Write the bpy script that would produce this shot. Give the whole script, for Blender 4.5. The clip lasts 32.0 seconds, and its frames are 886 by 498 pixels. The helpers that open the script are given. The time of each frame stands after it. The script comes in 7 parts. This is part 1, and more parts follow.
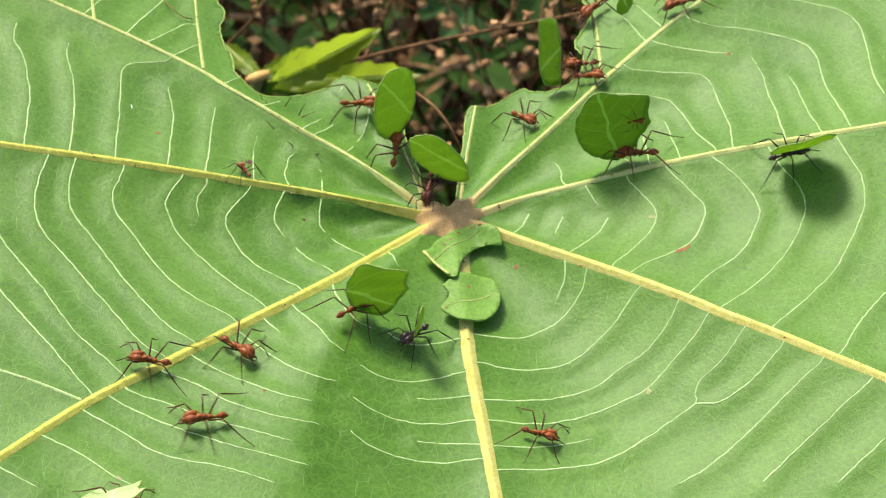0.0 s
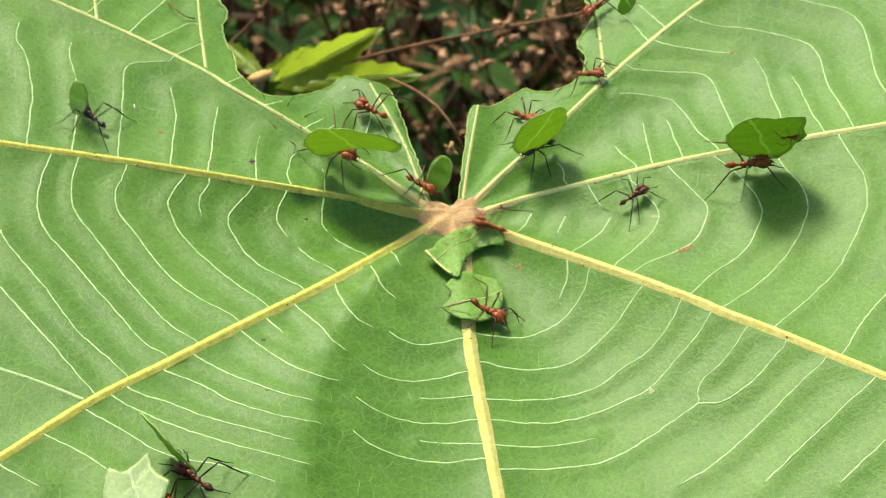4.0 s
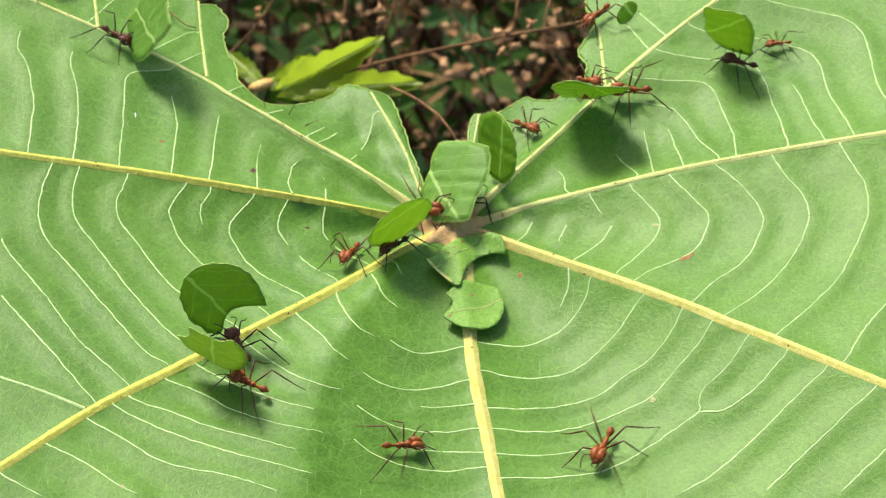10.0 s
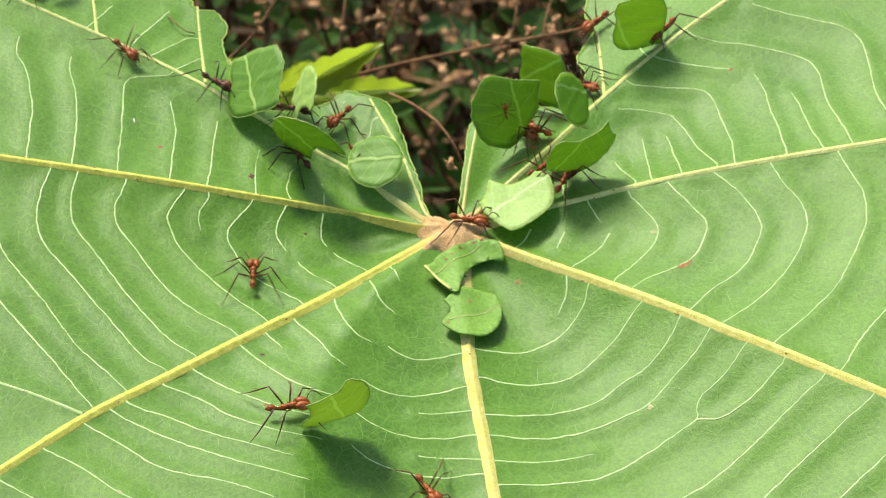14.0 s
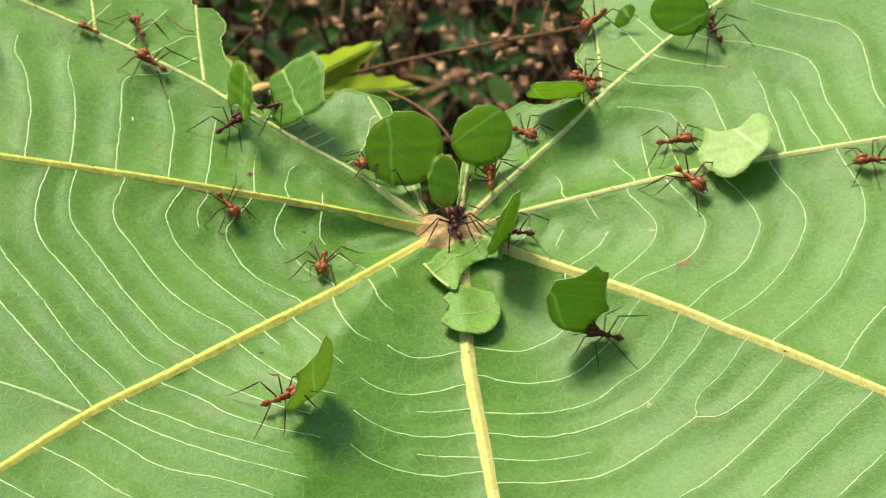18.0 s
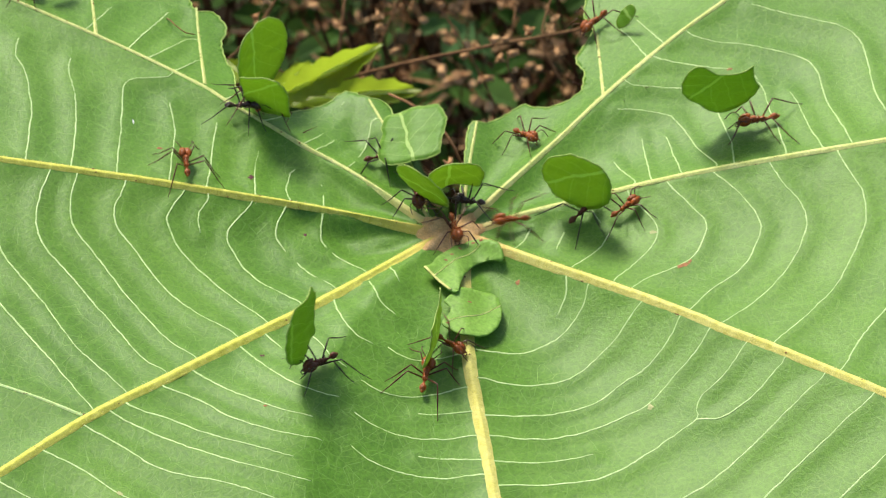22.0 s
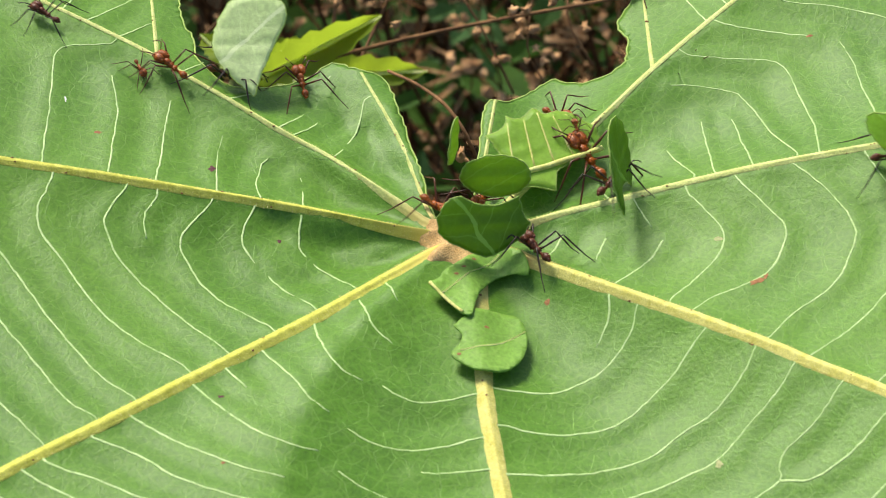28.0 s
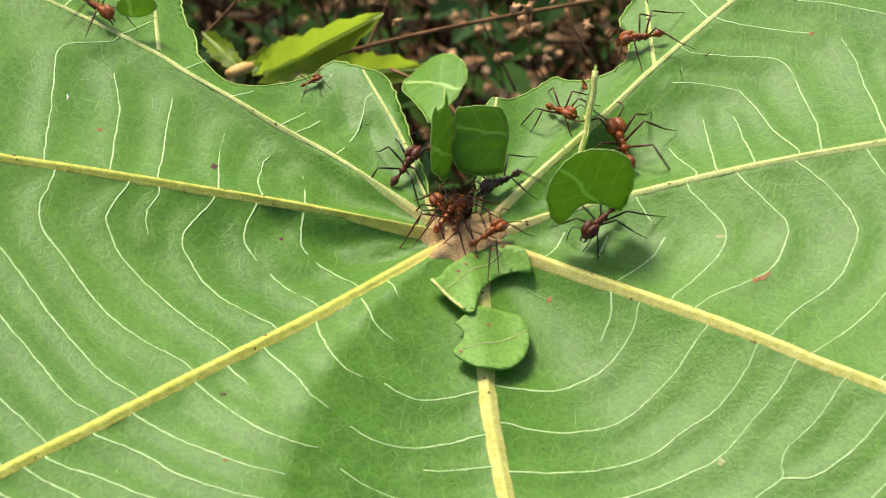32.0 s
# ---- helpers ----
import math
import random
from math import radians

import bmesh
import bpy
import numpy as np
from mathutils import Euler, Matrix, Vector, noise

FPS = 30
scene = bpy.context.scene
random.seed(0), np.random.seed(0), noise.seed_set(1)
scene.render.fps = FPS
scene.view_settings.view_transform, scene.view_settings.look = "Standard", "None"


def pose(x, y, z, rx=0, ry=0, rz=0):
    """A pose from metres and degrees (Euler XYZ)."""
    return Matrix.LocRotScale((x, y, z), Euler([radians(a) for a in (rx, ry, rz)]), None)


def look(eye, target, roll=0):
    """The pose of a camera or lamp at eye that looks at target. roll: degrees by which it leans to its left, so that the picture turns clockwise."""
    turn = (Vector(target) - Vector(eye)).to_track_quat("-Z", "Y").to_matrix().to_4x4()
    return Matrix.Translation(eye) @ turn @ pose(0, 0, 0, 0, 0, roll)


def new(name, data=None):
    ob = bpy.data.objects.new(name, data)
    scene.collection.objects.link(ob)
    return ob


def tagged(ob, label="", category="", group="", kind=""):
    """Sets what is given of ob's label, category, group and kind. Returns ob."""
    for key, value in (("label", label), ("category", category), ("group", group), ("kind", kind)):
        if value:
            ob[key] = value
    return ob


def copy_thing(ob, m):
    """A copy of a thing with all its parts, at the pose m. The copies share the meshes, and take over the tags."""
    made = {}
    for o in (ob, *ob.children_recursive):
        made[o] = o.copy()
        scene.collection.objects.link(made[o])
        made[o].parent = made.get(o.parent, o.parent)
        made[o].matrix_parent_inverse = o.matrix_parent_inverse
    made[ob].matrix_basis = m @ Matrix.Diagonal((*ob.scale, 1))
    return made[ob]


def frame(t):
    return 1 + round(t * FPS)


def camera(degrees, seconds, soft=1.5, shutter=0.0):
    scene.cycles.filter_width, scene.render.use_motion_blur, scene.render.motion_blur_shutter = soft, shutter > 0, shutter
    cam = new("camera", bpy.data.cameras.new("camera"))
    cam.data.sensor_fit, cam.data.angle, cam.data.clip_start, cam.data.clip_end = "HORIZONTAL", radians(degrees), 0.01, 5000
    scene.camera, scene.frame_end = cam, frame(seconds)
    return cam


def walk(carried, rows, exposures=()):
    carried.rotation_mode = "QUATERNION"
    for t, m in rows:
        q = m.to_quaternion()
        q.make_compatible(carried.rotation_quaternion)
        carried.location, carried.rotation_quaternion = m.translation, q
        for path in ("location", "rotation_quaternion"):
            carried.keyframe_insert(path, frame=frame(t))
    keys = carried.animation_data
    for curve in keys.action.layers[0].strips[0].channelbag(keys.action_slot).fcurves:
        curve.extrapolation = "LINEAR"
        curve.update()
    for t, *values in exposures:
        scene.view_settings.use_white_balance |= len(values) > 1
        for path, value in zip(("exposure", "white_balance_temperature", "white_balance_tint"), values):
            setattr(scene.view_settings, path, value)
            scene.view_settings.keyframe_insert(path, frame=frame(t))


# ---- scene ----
# Leaf-cutter ants on one broad leaf: lengths below in millimetres unless a name ends in _m.
cam = camera(24.0, 32.0, soft=1.0, shutter=0.4)
cam.data.dof.use_dof = True
cam.data.dof.focus_distance = 0.322
cam.data.dof.aperture_fstop = 66.0
PATH = [
    (0, pose(-0.00161, -0.25169, 0.27410, 41.605, 0.046, -0.131)),
    (1, pose(-0.00161, -0.25169, 0.27410, 41.607, 0.034, -0.101)),
    (3, pose(-0.00161, -0.25169, 0.27410, 41.584, 0.072, -0.085)),
    (6, pose(-0.00161, -0.25169, 0.27410, 41.647, 0.088, -0.045)),
    (8, pose(-0.00161, -0.25169, 0.27410, 41.717, 0.132, -0.065)),
    (9, pose(-0.00161, -0.25169, 0.27410, 41.770, 0.148, -0.084)),
    (10, pose(-0.00161, -0.25169, 0.27410, 41.830, 0.133, -0.082)),
    (11, pose(-0.00161, -0.25169, 0.27410, 41.907, 0.132, -0.106)),
    (12, pose(-0.00161, -0.25169, 0.27410, 41.964, 0.068, -0.053)),
    (13, pose(-0.00161, -0.25169, 0.27410, 42.000, 0.000, -0.000)),
    (14.5, pose(-0.00161, -0.25169, 0.27410, 42.011, -0.053, 0.043)),
    (17, pose(-0.00161, -0.25169, 0.27410, 41.964, -0.056, 0.004)),
    (19, pose(-0.00161, -0.25169, 0.27410, 41.960, -0.002, -0.057)),
    (21, pose(-0.00161, -0.25169, 0.27410, 41.997, 0.042, -0.082)),
    (22, pose(-0.00161, -0.25169, 0.27410, 42.026, 0.051, -0.082)),
    (22.05, pose(-0.00161, -0.25169, 0.27410, 42.026, 0.051, -0.082)),
    (22.5, pose(-0.00173, -0.22427, 0.24467, 41.900, -0.031, -0.017)),
    (22.95, pose(-0.00185, -0.19935, 0.21837, 41.664, -0.060, -0.029)),
    (24, pose(-0.00185, -0.19935, 0.21837, 41.734, -0.035, -0.007)),
    (25.5, pose(-0.00185, -0.19935, 0.21837, 41.840, 0.011, 0.035)),
    (28, pose(-0.00185, -0.19935, 0.21837, 42.008, 0.137, 0.149)),
    (29, pose(-0.00185, -0.19935, 0.21837, 42.021, 0.152, 0.163)),
    (30, pose(-0.00185, -0.19935, 0.21837, 42.010, 0.172, 0.181)),
    (32, pose(-0.00185, -0.19935, 0.21837, 41.944, 0.178, 0.186)),
]
walk(cam, PATH, exposures=[(0.0, 0.43), (6.0, 0.46), (11.0, 0.53), (13.5, 0.52), (17.0, 0.39), (22.0, 0.37), (32.0, 0.33)])
MM = 0.001

# ---------------------------------------------------------------- light
SUN_EL, SUN_AZ = 48.0, -28.0          # height, and degrees from straight ahead (+y) towards +x
world = bpy.data.worlds.new("sky")
scene.world = world
world.use_nodes = True
wn, wl = world.node_tree.nodes, world.node_tree.links
sky = wn.new("ShaderNodeTexSky")
sky.sky_type = "NISHITA"
sky.sun_disc = False
sky.sun_elevation, sky.sun_rotation = radians(SUN_EL), radians(SUN_AZ)
sky.air_density, sky.dust_density = 1.0, 3.0
wl.new(sky.outputs["Color"], wn["Background"].inputs["Color"])
wn["Background"].inputs["Strength"].default_value = 0.14
sun = new("sun", bpy.data.lights.new("sun", "SUN"))
sun.data.energy, sun.data.angle, sun.data.color = 4.0, radians(16.0), (1.0, 0.95, 0.82)
e, a = radians(SUN_EL), radians(SUN_AZ)
sun.matrix_world = look((math.sin(a) * math.cos(e), math.cos(a) * math.cos(e), math.sin(e)), (0, 0, 0))


# ---------------------------------------------------------------- materials
def material(name, rough=0.5, metal=0.0, spec=0.5):
    m = bpy.data.materials.new(name)
    m.use_nodes = True
    b = m.node_tree.nodes["Principled BSDF"]
    b.inputs["Roughness"].default_value = rough
    b.inputs["Metallic"].default_value = metal
    b.inputs["Specular IOR Level"].default_value = spec
    return m, m.node_tree.nodes, m.node_tree.links, b


def noise_tex(n, l, scale, detail=4.0, rough=0.55, coord=None, dist=0.0):
    t = n.new("ShaderNodeTexNoise")
    t.inputs["Scale"].default_value = scale
    t.inputs["Detail"].default_value = detail
    t.inputs["Roughness"].default_value = rough
    t.inputs["Distortion"].default_value = dist
    if coord:
        l.new(coord, t.inputs["Vector"])
    return t


def ramp(n, l, fac, stops):
    r = n.new("ShaderNodeValToRGB")
    el = r.color_ramp.elements
    while len(el) < len(stops):
        el.new(0.5)
    for k, (p, c) in zip(el, stops):
        k.position, k.color = p, (*c, 1.0)
    l.new(fac, r.inputs["Fac"])
    return r


def mix(n, l, fac, c1, c2, mode="MIX"):
    m = n.new("ShaderNodeMix")
    m.data_type, m.blend_type = "RGBA", mode
    for k, v in ((0, fac), (6, c1), (7, c2)):
        if hasattr(v, "is_output"):
            l.new(v, m.inputs[k])
        else:
            m.inputs[k].default_value = v if k == 0 else (*v, 1.0)
    return m.outputs[2]


def bump(n, l, bsdf, height, strength, dist_m):
    b = n.new("ShaderNodeBump")
    b.inputs["Strength"].default_value = strength
    b.inputs["Distance"].default_value = dist_m
    l.new(height, b.inputs["Height"])
    l.new(b.outputs["Normal"], bsdf.inputs["Normal"])
    return b


def add_translucent(m, n, l, bsdf, colour, share):
    tr = n.new("ShaderNodeBsdfTranslucent")
    if hasattr(colour, "is_output"):
        l.new(colour, tr.inputs["Color"])
    else:
        tr.inputs["Color"].default_value = (*colour, 1.0)
    ms = n.new("ShaderNodeMixShader")
    ms.inputs[0].default_value = share
    l.new(bsdf.outputs[0], ms.inputs[1])
    l.new(tr.outputs[0], ms.inputs[2])
    l.new(ms.outputs[0], n["Material Output"].inputs["Surface"])


def calc(n, l, op, a, b=0.0):
    m = n.new("ShaderNodeMath")
    m.operation = op
    for k, v in ((0, a), (1, b)):
        if hasattr(v, "is_output"):
            l.new(v, m.inputs[k])
        else:
            m.inputs[k].default_value = v
    return m.outputs[0]


def feather(n, l, co, chance, bent):
    """A middle vein with slanting side veins across a snipped piece, turned by chance."""
    rot = n.new("ShaderNodeVectorRotate")
    rot.rotation_type = "Y_AXIS"
    rot.inputs["Center"].default_value = (0.0, 0.0, 0.0)
    l.new(bent, rot.inputs["Vector"])
    l.new(calc(n, l, "MULTIPLY", chance, 21.0), rot.inputs["Angle"])
    sep = n.new("ShaderNodeSeparateXYZ")
    l.new(rot.outputs[0], sep.inputs[0])
    across = calc(n, l, "ABSOLUTE", calc(n, l, "SUBTRACT", sep.outputs["X"], calc(n, l, "MULTIPLY", chance, 0.0035)))
    main = calc(n, l, "LESS_THAN", across, 0.00028)
    slant = calc(n, l, "FRACT", calc(n, l, "ADD", calc(n, l, "MULTIPLY", calc(n, l, "SUBTRACT", sep.outputs["Z"], calc(n, l, "MULTIPLY", across, 0.75)), 270.0), 40.3))
    side = calc(n, l, "MULTIPLY", calc(n, l, "LESS_THAN", slant, 0.06), 0.4)
    return calc(n, l, "MAXIMUM", main, side)


def leaf_material(name, dark, light, line, cell, share, rough=0.5, net=0.10, glow=(1.0, 1.0, 0.35), vary=0.0, veined=0.0, spec=0.30, relief=0.4):
    """Living leaf skin: two scales of green, a fine net of veinlets, soft sheen."""
    m, n, l, b = material(name, rough, 0.0, spec)
    co = n.new("ShaderNodeTexCoord").outputs["Object"]
    big = noise_tex(n, l, 45.0, 3.0, 0.5, co)
    fine = noise_tex(n, l, 1500.0, 4.0, 0.7, co)
    warp = noise_tex(n, l, 260.0, 2.0, 0.5, co)
    off = n.new("ShaderNodeVectorMath")
    off.operation = "MULTIPLY_ADD"
    l.new(warp.outputs["Color"], off.inputs[0])
    off.inputs[1].default_value = (0.0016, 0.0016, 0.0016)
    l.new(co, off.inputs[2])
    nets = []
    for scale, width in ((cell, 0.06), (cell * 3.1, 0.07)):
        v = n.new("ShaderNodeTexVoronoi")
        v.feature = "DISTANCE_TO_EDGE"
        v.inputs["Scale"].default_value = scale
        l.new(off.outputs[0], v.inputs["Vector"])
        nets.append(ramp(n, l, v.outputs["Distance"], [(0.0, (1, 1, 1)), (width, (0, 0, 0))]).outputs[0])
    ground = ramp(n, l, big.outputs["Fac"], [(0.3, dark), (0.7, light)]).outputs[0]
    speck = ramp(n, l, fine.outputs["Fac"], [(0.3, (0.72, 0.74, 0.72)), (0.7, (1.2, 1.18, 1.2))]).outputs[0]
    ground = mix(n, l, 1.0, ground, speck, "MULTIPLY")
    mid = noise_tex(n, l, 240.0, 3.0, 0.6, co)
    ground = mix(n, l, 1.0, ground, ramp(n, l, mid.outputs["Fac"], [(0.3, (0.93, 0.93, 0.93)), (0.7, (1.06, 1.06, 1.06))]).outputs[0], "MULTIPLY")
    if vary:
        info = n.new("ShaderNodeObjectInfo")
        ground = mix(n, l, 1.0, ground, ramp(n, l, info.outputs["Random"], [(0.0, (1 - vary, 1 - vary, 1 - vary)), (1.0, (1 + vary, 1 + 0.8 * vary, 1 + vary))]).outputs[0], "MULTIPLY")
    if veined:
        colour_in = feather(n, l, co, info.outputs["Random"], off.outputs[0])
        ground = mix(n, l, colour_in, ground, line)
    lines = n.new("ShaderNodeMath")
    lines.operation = "MULTIPLY_ADD"
    l.new(nets[1], lines.inputs[0])
    lines.inputs[1].default_value = 0.35
    l.new(nets[0], lines.inputs[2])
    amount = n.new("ShaderNodeMath")
    amount.operation = "MULTIPLY"
    l.new(lines.outputs[0], amount.inputs[0])
    amount.inputs[1].default_value = net
    colour = mix(n, l, amount.outputs[0], ground, line)
    l.new(colour, b.inputs["Base Color"])
    h = n.new("ShaderNodeMath")
    h.operation = "MULTIPLY_ADD"
    l.new(lines.outputs[0], h.inputs[0])
    h.inputs[1].default_value = 0.10
    l.new(fine.outputs["Fac"], h.inputs[2])
    bump(n, l, b, h.outputs[0], relief, 0.00022)
    add_translucent(m, n, l, b, glow if vary else mix(n, l, 1.0, colour, glow, "MULTIPLY"), share)
    return m


LAMINA = leaf_material("leaf_skin", (0.077, 0.200, 0.012), (0.117, 0.262, 0.022), (0.20, 0.36, 0.06), 420.0, 0.18, rough=0.47, net=0.26, spec=0.36, relief=0.45)
CUT_GREEN = leaf_material("cut_leaf_green", (0.090, 0.195, 0.010), (0.140, 0.270, 0.020), (0.36, 0.50, 0.13), 300.0, 0.42, glow=(0.56, 0.82, 0.10), vary=0.3, veined=1.0)
CUT_PALE = leaf_material("cut_leaf_pale_underside", (0.32, 0.50, 0.12), (0.42, 0.60, 0.19), (0.58, 0.72, 0.34), 300.0, 0.35, glow=(0.72, 0.95, 0.22), vary=0.15, veined=1.0)
CUT_WHITE = leaf_material("cut_leaf_whitish_underside", (0.50, 0.66, 0.26), (0.62, 0.76, 0.38), (0.74, 0.84, 0.50), 300.0, 0.35, glow=(0.85, 0.95, 0.55), vary=0.05, veined=1.0)
# Shade on pieces turned from the sun is put into this deeper green.
CUT_SHADED = leaf_material("cut_leaf_shaded_green", (0.050, 0.125, 0.008), (0.085, 0.185, 0.015), (0.26, 0.40, 0.09), 300.0, 0.30, glow=(0.40, 0.70, 0.06), vary=0.2, veined=1.0)
CUT_BLADE = leaf_material("cut_leaf_soft_green", (0.090, 0.215, 0.020), (0.135, 0.280, 0.035), (0.36, 0.50, 0.15), 300.0, 0.25, glow=(0.55, 0.85, 0.20), vary=0.1, veined=1.0)
CUT_FLAT = leaf_material("cut_leaf_lying", (0.17, 0.34, 0.045), (0.23, 0.42, 0.07), (0.36, 0.52, 0.14), 300.0, 0.2, net=0.2)
CUT_RIBBED = leaf_material("cut_leaf_ribbed", (0.19, 0.34, 0.035), (0.25, 0.42, 0.055), (0.36, 0.52, 0.14), 300.0, 0.3, glow=(0.62, 0.9, 0.15), vary=0.05)
BG_LEAF = leaf_material("young_leaf", (0.075, 0.150, 0.005), (0.19, 0.285, 0.010), (0.46, 0.56, 0.07), 120.0, 0.5, glow=(0.46, 0.62, 0.04), vary=0.35)


def plain_noise(name, dark, light, scale, rough, bump_s=0.3, bump_d=0.0002, spec=0.4, detail=5.0, felt=None):
    m, n, l, b = material(name, rough, 0.0, spec)
    co = n.new("ShaderNodeTexCoord").outputs["Object"]
    t1 = noise_tex(n, l, scale, detail, 0.6, co)
    t2 = noise_tex(n, l, scale * 7.0, 3.0, 0.6, co)
    c = ramp(n, l, t1.outputs["Fac"], [(0.3, dark), (0.7, light)]).outputs[0]
    c = mix(n, l, 1.0, c, ramp(n, l, t2.outputs["Fac"], [(0.28, (0.66, 0.66, 0.66)), (0.72, (1.2, 1.2, 1.2))]).outputs[0], "MULTIPLY")
    if felt:    # brown felt that fades out along the ribs from the hub
        dist = n.new("ShaderNodeVectorMath")
        dist.operation = "LENGTH"
        l.new(co, dist.inputs[0])
        near = calc(n, l, "ADD", calc(n, l, "MULTIPLY", dist.outputs["Value"], 1000.0), calc(n, l, "MULTIPLY", t1.outputs["Fac"], 9.0))
        c = mix(n, l, ramp(n, l, calc(n, l, "DIVIDE", near, 30.0), [(0.36, (0.92, 0.92, 0.92)), (0.62, (0.0, 0.0, 0.0))]).outputs[0], c, felt)
    l.new(c, b.inputs["Base Color"])
    bump(n, l, b, t2.outputs["Fac"], bump_s, bump_d)
    return m


RIB = plain_noise("rib_yellow", (0.52, 0.47, 0.085), (0.72, 0.67, 0.21), 800.0, 0.75, 0.5, 0.0002, felt=(0.58, 0.37, 0.13))
RIB_GOLD = plain_noise("rib_golden", (0.40, 0.40, 0.040), (0.62, 0.61, 0.11), 800.0, 0.75, 0.5, 0.0002, felt=(0.52, 0.44, 0.09))
RIB_GREEN = plain_noise("rib_greenish", (0.42, 0.48, 0.12), (0.60, 0.64, 0.24), 500.0, 0.7, felt=(0.55, 0.45, 0.16))
RIB_BROWN = plain_noise("rib_hub_felt", (0.60, 0.36, 0.14), (0.82, 0.56, 0.27), 700.0, 0.9, 0.9, 0.0005, 0.15)
HAIR = plain_noise("rib_hair", (0.46, 0.40, 0.12), (0.74, 0.68, 0.34), 300.0, 0.8)
PEACH = plain_noise("stalk_joint_peach", (0.58, 0.32, 0.07), (0.74, 0.47, 0.15), 300.0, 0.7)
VEIN = plain_noise("side_vein_pale", (0.32, 0.49, 0.15), (0.52, 0.66, 0.30), 300.0, 0.6)
VEINLET = plain_noise("veinlet_green", (0.098, 0.235, 0.020), (0.148, 0.298, 0.038), 260.0, 0.55)
CUT_RIB = plain_noise("cut_rib_pale", (0.52, 0.52, 0.12), (0.70, 0.68, 0.26), 500.0, 0.7)
CUT_EDGE = plain_noise("cut_edge_pale_green", (0.22, 0.34, 0.05), (0.36, 0.48, 0.11), 500.0, 0.6)
SPECK = plain_noise("brown_specks", (0.10, 0.035, 0.012), (0.24, 0.10, 0.04), 900.0, 0.85)
SCAB = plain_noise("leaf_scab_pale", (0.30, 0.34, 0.13), (0.46, 0.44, 0.22), 500.0, 0.8)
CUT_VEIN = leaf_material("cut_leaf_vein", (0.26, 0.42, 0.07), (0.36, 0.52, 0.12), (0.4, 0.55, 0.2), 400.0, 0.8, glow=(1.0, 1.0, 0.72), vary=0.1)
SCAR = plain_noise("leaf_scar_brown", (0.20, 0.075, 0.025), (0.38, 0.18, 0.07), 600.0, 0.8)
PURPLE = plain_noise("leaf_spot_purple", (0.06, 0.015, 0.02), (0.12, 0.03, 0.03), 600.0, 0.7)
FLECK = plain_noise("white_fleck", (0.6, 0.6, 0.6), (0.85, 0.85, 0.85), 600.0, 0.6)
ANT_RED = plain_noise("ant_red_shell", (0.10, 0.022, 0.003), (0.44, 0.105, 0.010), 700.0, 0.34, 0.6, 0.00014, 0.35)
ANT_BROWN = plain_noise("ant_brown_shell", (0.055, 0.014, 0.006), (0.14, 0.038, 0.014), 900.0, 0.42, 0.5, 0.0001, 0.3)
ANT_BLACK = plain_noise("ant_black_shell", (0.022, 0.011, 0.008), (0.060, 0.026, 0.017), 700.0, 0.3, 0.25, 0.00006, 0.5)
LEG_RED = plain_noise("ant_leg_brown", (0.050, 0.012, 0.005), (0.12, 0.030, 0.011), 900.0, 0.4, 0.2, 0.00004)
LEG_DARK = plain_noise("ant_leg_dark", (0.014, 0.007, 0.006), (0.035, 0.014, 0.010), 900.0, 0.4, 0.2, 0.00004)
EYE = plain_noise("ant_eye", (0.004, 0.003, 0.003), (0.008, 0.006, 0.006), 900.0, 0.2)
STEM = plain_noise("petiole_green", (0.10, 0.15, 0.03), (0.24, 0.26, 0.07), 160.0, 0.7)
TWIG = plain_noise("dry_twig", (0.10, 0.042, 0.014), (0.30, 0.155, 0.06), 220.0, 0.9, 0.5, 0.0004)
# Thicket stems: dark gaps between the weeds are painted as shade into this brown.
TWIG_SHADED = plain_noise("dead_stem_shaded", (0.018, 0.008, 0.003), (0.12, 0.055, 0.022), 160.0, 0.95, 0.5, 0.0004, 0.05)
HUSK = plain_noise("dry_seed_husk", (0.27, 0.125, 0.045), (0.72, 0.44, 0.22), 150.0, 0.95, 0.5, 0.0004, 0.1)
# Near-black: the shade under the weeds is put into the soil's colour.
SOIL = plain_noise("litter_painted_shade", (0.006, 0.005, 0.003), (0.025, 0.018, 0.01), 40.0, 0.95, 0.6, 0.004, 0.05)
WEED = leaf_material("weed_leaf", (0.012, 0.042, 0.004), (0.060, 0.140, 0.012), (0.07, 0.13, 0.03), 90.0, 0.3, rough=0.85)
WEED_BLUE = leaf_material("weed_leaf_bluish", (0.03, 0.085, 0.02), (0.09, 0.19, 0.05), (0.10, 0.16, 0.06), 90.0, 0.3, rough=0.85)


# ---------------------------------------------------------------- mesh helpers
def part(name, bm, mat, parent=None, label="", smooth=True):
    me = bpy.data.meshes.new(name)
    if smooth:
        for f in bm.faces:
            f.smooth = True
    bm.to_mesh(me)
    bm.free()
    me.materials.append(mat)
    ob = new(name, me)
    if parent:
        ob.parent = parent
    if label:
        tagged(ob, label)
    return ob


def thing(name, label, category, group="", kind=""):
    return tagged(new(name), label, category, group, kind)


def smooth_line(pts, step):
    """Catmull-Rom through pts, about step apart."""
    p = [Vector(q) for q in pts]
    p = [p[0] * 2 - p[1]] + p + [p[-1] * 2 - p[-2]]
    out = []
    for i in range(1, len(p) - 2):
        k = max(1, int((p[i + 1] - p[i]).length / step))
        for j in range(k):
            u = j / k
            a, b, c, d = p[i - 1:i + 3]
            out.append(0.5 * (2 * b + (c - a) * u + (2 * a - 5 * b + 4 * c - d) * u * u + (3 * b - a - 3 * c + d) * u ** 3))
    return out + [p[-2]]


